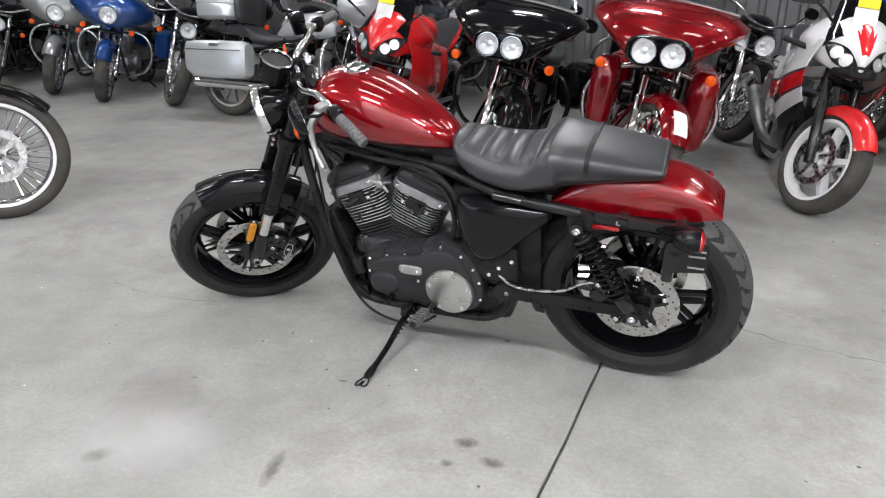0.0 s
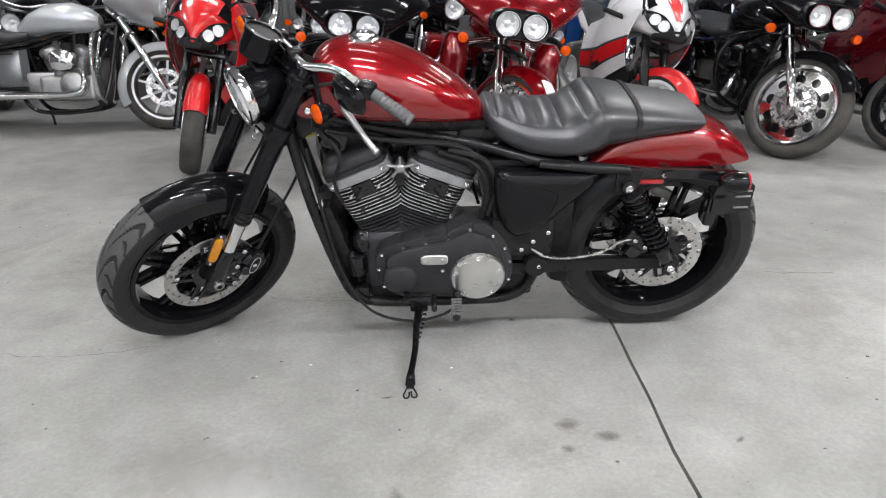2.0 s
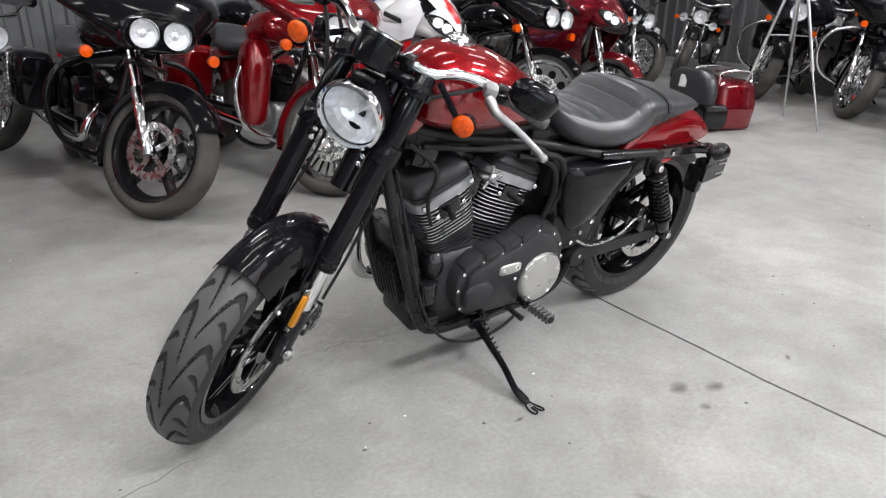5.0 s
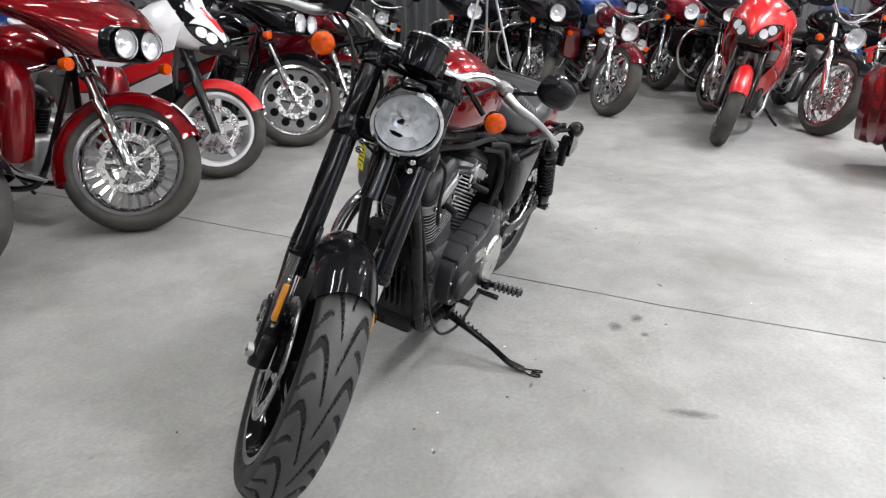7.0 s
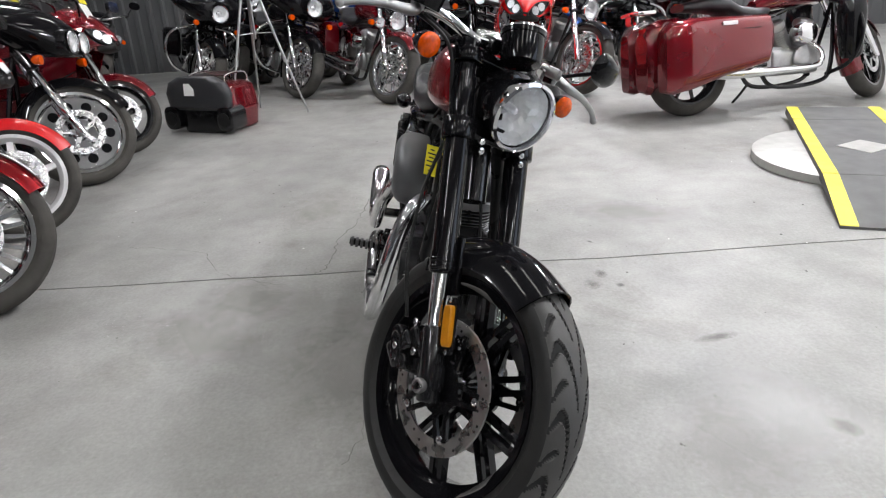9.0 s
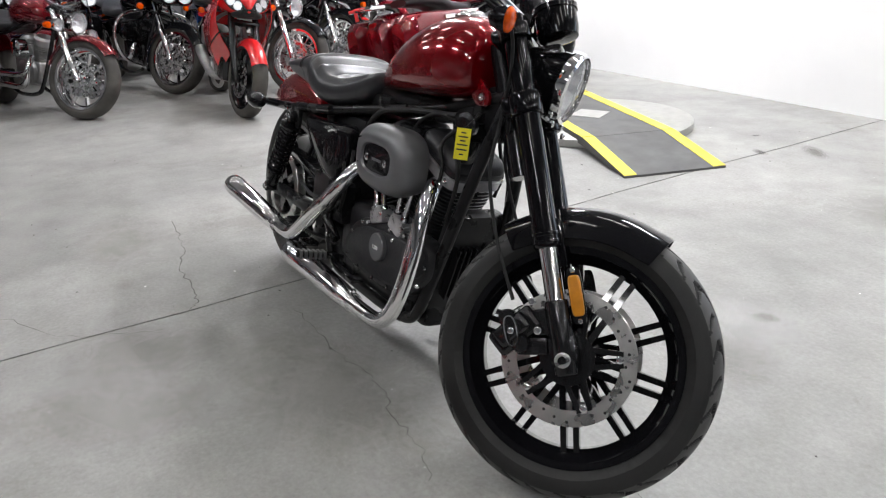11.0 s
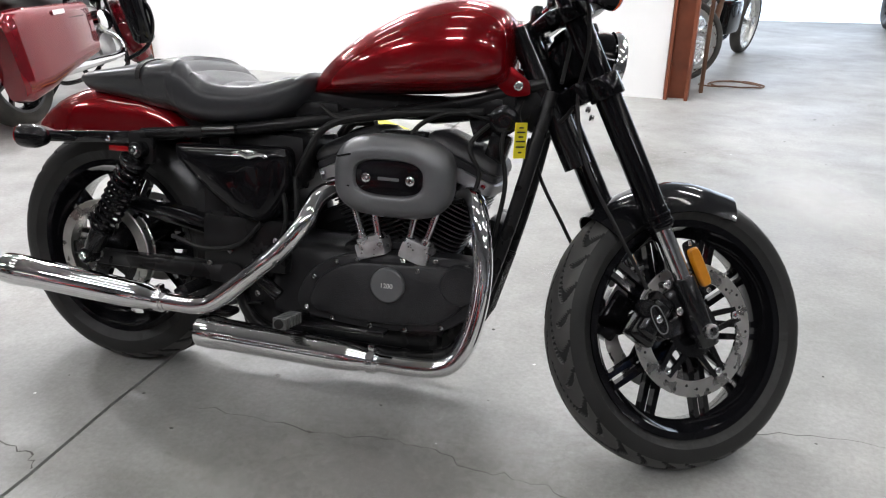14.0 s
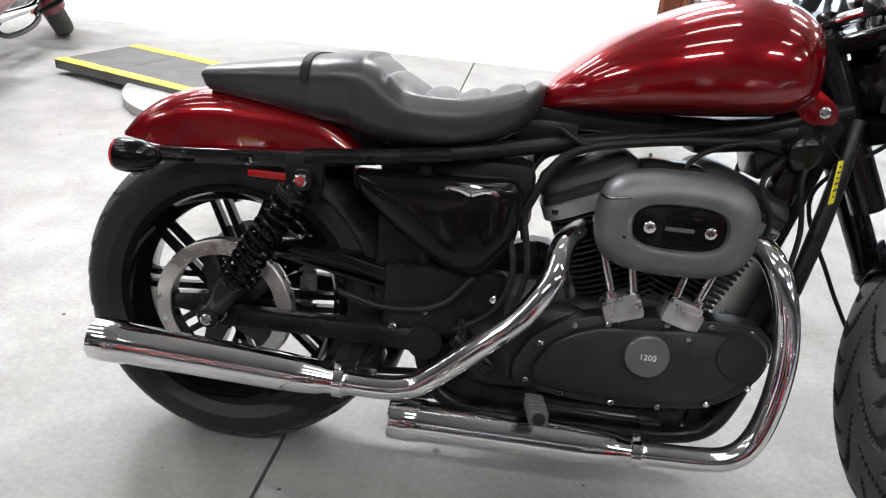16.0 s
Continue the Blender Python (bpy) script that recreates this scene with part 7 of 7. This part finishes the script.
for (x0, z0), (x1, z1) in zip(TOPB, TOPB[1:]):
    bm = BM()
    box(bm, ((x0 + x1) / 2, -0.115, (z0 + z1) / 2 - 0.004), (math.hypot(x1 - x0, z1 - z0) - 0.009, 0.07, 0.036), 0.007, (0, -math.degrees(math.atan2(z1 - z0, x1 - x0)), 0))
    part("cover_rib", bm, WRINKLE, prim)
bm = BM()
dm = axis_matrix((0.142, -0.158, 0.318), (0.142, -1, 0.318))
lathe(bm, [(0.088, 0), (0.088, 0.006), (0.084, 0.014), (0.078, 0.016), (0.06, 0.0175), (0.003, 0.018)], dm, 48)
derby = part("derby_cover", bm, SATIN_ALU, prim, "round silver clutch cover")
bolts(derby, [(0.142 + 0.072 * math.cos(radians(72 * i + 20)), -0.174, 0.318 + 0.072 * math.sin(radians(72 * i + 20))) for i in range(5)], -Y, 0.0075, 0.003)
bm = BM()
loft(bm, [oval((0.004, -0.16 - k, 0.385), X, Z, 0.043 - j, 0.018 - j, 28, 4) for k, j in ((0, 0), (0.007, 0), (0.009, 0.002))])
insp = part("inspection_plate", bm, SATIN_ALU, prim)
bolts(insp, [(-0.022, -0.169, 0.385), (0.03, -0.169, 0.385)], -Y, 0.006, 0.003)
bolts(prim, [(-0.159, -0.144, 0.396), (-0.09, -0.144, 0.418), (-0.02, -0.144, 0.431), (0.05, -0.144, 0.446), (0.116, -0.144, 0.481), (0.187, -0.144, 0.456), (0.226, -0.144, 0.41), (0.245, -0.144, 0.36), (0.245, -0.144, 0.29), (-0.155, -0.144, 0.275), (-0.17, -0.142, 0.34), (0.03, -0.165, 0.345)], -Y, 0.0065, 0.006)
bm = BM()
rod(bm, (-0.085, -0.12, 0.252), (-0.085, -0.205, 0.252), 0.0095, seg=14, round_end=0.002)
box(bm, (-0.045, -0.195, 0.256), (0.11, 0.012, 0.016), 0.005, (0, -4, 0))
rod(bm, (0.0, -0.185, 0.262), (0.0, -0.26, 0.262), 0.009, seg=12, round_end=0.003)
part("shift_lever", bm, SATIN, hero)
bm = BM()
bmesh.ops.create_uvsphere(bm, u_segments=20, v_segments=12, radius=0.05, matrix=Matrix.Translation((-0.215, -0.06, 0.40)) @ Matrix.Diagonal((0.8, 0.8, 1, 1)))
rod(bm, (-0.24, -0.08, 0.29), (-0.24, -0.08, 0.36), 0.034, seg=20, round_end=0.006)
box(bm, (-0.23, -0.1, 0.22), (0.05, 0.04, 0.06), 0.01)
part("oil_filter", bm, SATIN, eng)
# footrests
for s in (-1, 1):
    px, up = (0.076, 0.014) if s < 0 else (0.115, 0.03)
    bm = BM()
    rod(bm, (px, s * 0.16, 0.235 + up), (px, s * 0.225, 0.25 + up), 0.011, seg=12)
    box(bm, (px, s * 0.19, 0.24 + up), (0.026, 0.03, 0.03), 0.006)
    fp = part("footrest", bm, SATIN, hero)
    bm = BM()
    p0, p1 = Vector((px - 0.004, s * 0.22, 0.25 + up)), Vector((px - 0.012, s * 0.318, 0.262 + up))
    rod(bm, p0, p1, 0.012, 0.012, 10, 0.002)
    peg = part("peg", bm, SOFT, fp)
    for k in range(6):
        q = p0 + (p1 - p0) * ((k + 0.5) / 6)
        bm = BM()
        box(bm, q, (0.032, 0.009, 0.026), 0.002)
        part("peg_rib", bm, GRIP, fp)
bm = BM()
pipe(bm, [(0.115, 0.18, 0.25), (0.0, 0.205, 0.262), (-0.09, 0.215, 0.268)], 0.007, 10, 5)
box(bm, (-0.1, 0.225, 0.276), (0.04, 0.04, 0.01), 0.003)
part("brake_pedal", bm, SATIN, hero)
# kickstand with its pulled-out tip
FLOOR_TAN = math.tan(radians(LEAN))
TIP = Vector((-0.08, -0.385, 0.385 * FLOOR_TAN + 0.012))
bm = BM()
pv = Vector((-0.045, -0.115, 0.165))
pipe(bm, [pv, pv.lerp(TIP, 0.3) + Vector((0, 0, 0.004)), pv.lerp(TIP, 0.62) + Vector((0.004, 0, 0.003)), pv.lerp(TIP, 0.88), TIP], 0.012, 14, 6, radii=[0.0135, 0.0115, 0.0105, 0.0105, 0.009])
box(bm, pv + Vector((0, 0.0, 0.01)), (0.06, 0.035, 0.045), 0.008)
ks = part("kickstand", bm, BLACK, hero)
bm = BM()
fa, fb = TIP + Vector((0.002, 0.03, 0.006)), Vector((-0.082, -0.425, 0.425 * FLOOR_TAN + 0.006))
loft(bm, [oval(p, X, Z, w, h, 16, 3) for p, w, h in ((fa, 0.009, 0.008), (fa.lerp(fb, 0.35), 0.014, 0.0065), (fa.lerp(fb, 0.8), 0.016, 0.005), (fb, 0.009, 0.004))])
part("foot", bm, SATIN, ks)
for dx in (-1, 1):
    bm = BM()
    tips = [fb + Vector((dx * 0.004, 0.012, 0.001))]
    for k, (ox, oy) in enumerate(((0.014, -0.012), (0.02, -0.034), (0.016, -0.05), (0.005, -0.045), (0.003, -0.02))):
        y = fb.y + oy
        tips.append(Vector((fb.x + dx * ox, y, -y * FLOOR_TAN + 0.0042 + 0.002 * (dx > 0) * (k > 1))))
    pipe(bm, tips, 0.0026, 8, 6)
    part("stand_loop", bm, SATIN, ks)
bm = BM()
pts = []
for k in range(81):
    f = k / 80
    p = Vector((-0.02, -0.12, 0.17)).lerp(Vector((-0.056, -0.26, 0.135)), f)
    pts.append(p + Vector((0.007 * math.cos(50 * f), 0, 0.007 * math.sin(50 * f))))
pipe(bm, pts, 0.0022, 6, 1)
part("stand_spring", bm, SATIN, ks)

# rear brake, its hose, and small fittings on both sides
bm = BM()
box(bm, (0.655, -0.118, 0.415), (0.1, 0.055, 0.06), 0.014, (0, 35, 0), 3)
box(bm, (0.64, -0.13, 0.38), (0.05, 0.04, 0.04), 0.01, (0, 35, 0))
rc = part("rear_caliper", bm, SATIN, hero)
bolts(rc, [(0.64, -0.147, 0.425), (0.675, -0.147, 0.4)], -Y, 0.008, 0.005)
bm = BM()
pipe(bm, [(0.31, -0.135, 0.4), (0.36, -0.15, 0.375), (0.44, -0.155, 0.372), (0.53, -0.15, 0.385), (0.59, -0.145, 0.42), (0.64, -0.14, 0.43)], 0.0045, 8, 8)
part("brake_line", bm, STEEL, hero)
bm = BM()
rod(bm, (0.19, 0.15, 0.3), (0.27, 0.15, 0.355), 0.017, seg=16, round_end=0.004)
rod(bm, (0.25, 0.15, 0.345), (0.255, 0.15, 0.4), 0.012, seg=12, round_end=0.003)
part("rear_master_cylinder", bm, SATIN, hero, m=RS)
for pts in ([(0.2, 0.14, 0.62), (0.17, 0.155, 0.5), (0.2, 0.16, 0.42), (0.27, 0.155, 0.37)], [(0.24, 0.15, 0.48), (0.3, 0.16, 0.42), (0.4, 0.155, 0.4), (0.5, 0.15, 0.42)], [(0.16, 0.13, 0.6), (0.145, 0.15, 0.5), (0.17, 0.155, 0.4)]):
    bm = BM()
    pipe(bm, pts, 0.006, 8, 8)
    part("hose", bm, SOFT, hero, m=RS)
bolts(hero, [(0.2, 0.15, 0.44), (0.33, 0.148, 0.4), (0.39, 0.146, 0.36), (0.25, 0.152, 0.3)], Y, 0.008, 0.005, m=RS)
bolts(hero, [(0.315, -0.142, 0.43), (0.28, -0.142, 0.4), (0.34, -0.146, 0.335), (0.36, -0.14, 0.46)], -Y, 0.008, 0.005)

# timing side
CAM = [(0.155, 0.30), (0.12, 0.37), (0.06, 0.41), (0.0, 0.43), (-0.089, 0.437), (-0.238, 0.446), (-0.30, 0.445), (-0.335, 0.41), (-0.328, 0.346), (-0.29, 0.30), (-0.234, 0.262), (-0.1, 0.245), (0.007, 0.245), (0.14, 0.262)]
RIGHT = Matrix(((1, 0, 0, 0), (0, 0, 1, 0.085), (0, 1, 0, 0), (0, 0, 0, 1)))
bm = BM()
prism(bm, round_outline(CAM, 0.025, 3), 0.05, RIGHT, 0.008)
prism(bm, round_outline([(x * 0.84 - 0.016, 0.345 + (z - 0.345) * 0.8) for x, z in CAM], 0.025, 3), 0.066, RIGHT, 0.012)
lathe(bm, [(0.05, 0), (0.05, 0.045), (0.044, 0.055), (0.003, 0.056)], pose(-0.272, 0.1, 0.385) @ AXLE, 32)
cam_cover = part("cam_cover", bm, WRINKLE, hero, m=RS)
bm = BM()
lathe(bm, [(0.042, 0), (0.042, 0.012), (0.039, 0.015), (0.003, 0.016)], pose(-0.099, 0.15, 0.368) @ AXLE, 40)
timer = part("timer_cover", bm, GREY_SATIN, cam_cover)
txt = bpy.data.curves.new("engine_size", "FONT")
txt.body, txt.size, txt.extrude, txt.align_x, txt.align_y = "1200", 0.016, 0.0008, "CENTER", "CENTER"
tob = new("engine_size_text", txt)
tob.data.materials.append(WHITE_PLASTIC)
tob.parent = timer
tob.matrix_basis = pose(-0.099, 0.1675, 0.368, 90, 0, 180)
bolts(cam_cover, [(0.1, 0.138, 0.36), (0.04, 0.138, 0.405), (-0.04, 0.138, 0.425), (-0.13, 0.14, 0.428), (-0.21, 0.14, 0.435), (-0.285, 0.14, 0.432), (-0.322, 0.138, 0.38), (-0.3, 0.138, 0.32), (-0.23, 0.138, 0.276), (-0.14, 0.138, 0.258), (-0.05, 0.138, 0.255), (0.05, 0.138, 0.26), (0.12, 0.138, 0.28), (-0.02, 0.152, 0.42), (-0.17, 0.152, 0.41)], Y, 0.0065, 0.005)
for bx, top, d in ((-0.045, (0.0, 0.128, 0.62), 1), (-0.155, (-0.2, 0.128, 0.63), -1)):
    bm = BM()
    box(bm, (bx, 0.115, 0.445), (0.075, 0.06, 0.04), 0.008, (0, d * 18, 0))
    box(bm, (bx + d * 0.006, 0.118, 0.465), (0.06, 0.05, 0.02), 0.006, (0, d * 18, 0))
    lb = part("lifter_block", bm, FIN_EDGE, eng, m=RS)
    for k in (-1, 1):
        bm = BM()
        rod(bm, (bx + k * 0.02, 0.128, 0.46), Vector(top) + Vector((k * 0.03, 0, 0)), 0.0085, seg=14)
        rod(bm, (bx + k * 0.02, 0.128, 0.455), Vector((bx + k * 0.02, 0.128, 0.455)).lerp(Vector(top) + Vector((k * 0.03, 0, 0)), 0.16), 0.0125, seg=14, round_end=0.002)
        part("pushrod_tube", bm, CHROME, lb)

# air cleaner
AC = Vector((-0.106, 0, 0.626))
bm = BM()
loft(bm, [oval(AC + Y * y, X, Z, a * 1.05, b * 1.05, 56, 2.9) for y, a, b in ((0.105, 0.115, 0.078), (0.11, 0.128, 0.086), (0.135, 0.134, 0.09), (0.16, 0.136, 0.091), (0.178, 0.132, 0.087), (0.192, 0.122, 0.078), (0.201, 0.106, 0.064), (0.204, 0.088, 0.048), (0.201, 0.08, 0.041), (0.192, 0.076, 0.037))])
air = part("air_cleaner", bm, GREY_SATIN, hero, "charcoal oval air cleaner cover", m=RS)
bm = BM()
loft(bm, [oval(AC + Y * y, X, Z, a * 1.05, b * 1.05, 48, 3.2) for y, a, b in ((0.186, 0.077, 0.038), (0.195, 0.075, 0.036), (0.196, 0.06, 0.024))])
ap = part("cover_panel", bm, BLACK, air)
bolts(ap, [(-0.054, 0.196, 0.624), (-0.158, 0.196, 0.624)], Y, 0.011, 0.006)
bm = BM()
box(bm, (-0.106, 0.1965, 0.624), (0.05, 0.002, 0.007), 0.0005)
part("name_bar", bm, GREY_SATIN, ap)
for z in (0.04, -0.02):
    bm = BM()
    pipe(bm, [(AC.x + 0.137, 0.166, AC.z + z), (AC.x + 0.124, 0.19, AC.z + z), (AC.x + 0.09, 0.203, AC.z + z * 1.2)], 0.0025, 6)
    part("crease", bm, SATIN, air)

# exhausts
EX1 = [(0.05, 0.09, 0.585), (0.085, 0.15, 0.56), (0.1, 0.195, 0.505), (0.145, 0.222, 0.44), (0.2, 0.232, 0.39), (0.3, 0.24, 0.305), (0.345, 0.242, 0.282), (0.40, 0.243, 0.276), (0.5, 0.243, 0.278)]
EX2 = [(-0.235, 0.08, 0.585), (-0.277, 0.11, 0.592), (-0.303, 0.142, 0.56), (-0.322, 0.168, 0.50), (-0.332, 0.186, 0.42), (-0.325, 0.2, 0.33), (-0.303, 0.212, 0.255), (-0.265, 0.22, 0.215), (-0.2, 0.22, 0.202), (-0.06, 0.22, 0.2)]
for pts, mf in ((EX1, ((0.46, 0.243, 0.277), (0.945, 0.247, 0.303))), (EX2, ((-0.10, 0.22, 0.2), (0.372, 0.221, 0.206)))):
    bm = BM()
    pipe(bm, pts, 0.0225, 20, 6)
    p0, p1 = Vector(mf[0]), Vector(mf[1])
    fr = axis_matrix(p0, p1)
    L = (p1 - p0).length
    ex = part("exhaust", bm, CHROME, hero, "polished chrome exhaust pipe and muffler", m=RS)
    bm = BM()
    lathe(bm, [(0.024, -0.01), (0.0265, 0.0), (0.0265, 0.03), (0.031, 0.045), (0.034, 0.075), (0.0365, 0.12), (0.0385, L - 0.07), (0.0405, L - 0.066), (0.0415, L - 0.03), (0.04, L - 0.004), (0.036, L), (0.031, L - 0.004), (0.028, L - 0.05), (0.004, L - 0.05)], fr, 36)
    mu = part("muffler", bm, CHROME, ex)
    bm = BM()
    lathe(bm, [(0.0285, L - 0.052), (0.0285, L - 0.012), (0.027, L - 0.012), (0.027, L - 0.05)], fr, 28, closed=True)
    lathe(bm, [(0.027, L - 0.049), (0.003, L - 0.048)], fr, 24)
    part("baffle", bm, SATIN, mu)
    bm = BM()
    lathe(bm, [(0.028, -0.002), (0.03, 0.0), (0.03, 0.016), (0.028, 0.018)], fr, 30)
    box(bm, p0 + Vector((0.01, 0.0, 0.032)), (0.014, 0.02, 0.016), 0.003)
    part("clamp", bm, CHROME, mu)
bm = BM()
box(bm, (0.33, 0.18, 0.25), (0.06, 0.05, 0.016), 0.005)
box(bm, (0.42, 0.18, 0.3), (0.04, 0.1, 0.03), 0.006, (0, 30, 0))
part("muffler_bracket", bm, SATIN, hero, m=RS)

# tag
bm = BM()
TG = Vector((-0.376, 0.113, 0.724))
box(bm, TG, (0.036, 0.0012, 0.078), 0.0, (0, 0, 54))
tag = part("tag", bm, YELLOW, hero, "yellow paper tag with black writing")
for k, w in ((0.028, 0.012), (0.018, 0.024), (0.008, 0.014), (-0.002, 0.026), (-0.014, 0.026), (-0.026, 0.01)):
    for sd in (-1, 1):
        bm = BM()
        box(bm, TG + Vector((0, 0, k)) + Vector((-0.0009 * sd, 0.0006 * sd, 0)), (w, 0.0008, 0.0035), 0, (0, 0, 54))
        part("writing", bm, INK, tag)
bm = BM()
pipe(bm, [TG + Vector((0, 0, 0.038)), TG + Vector((0.01, -0.03, 0.06)), TG + Vector((0.01, -0.07, 0.085))], 0.0008, 5)
part("string", bm, INK, tag)
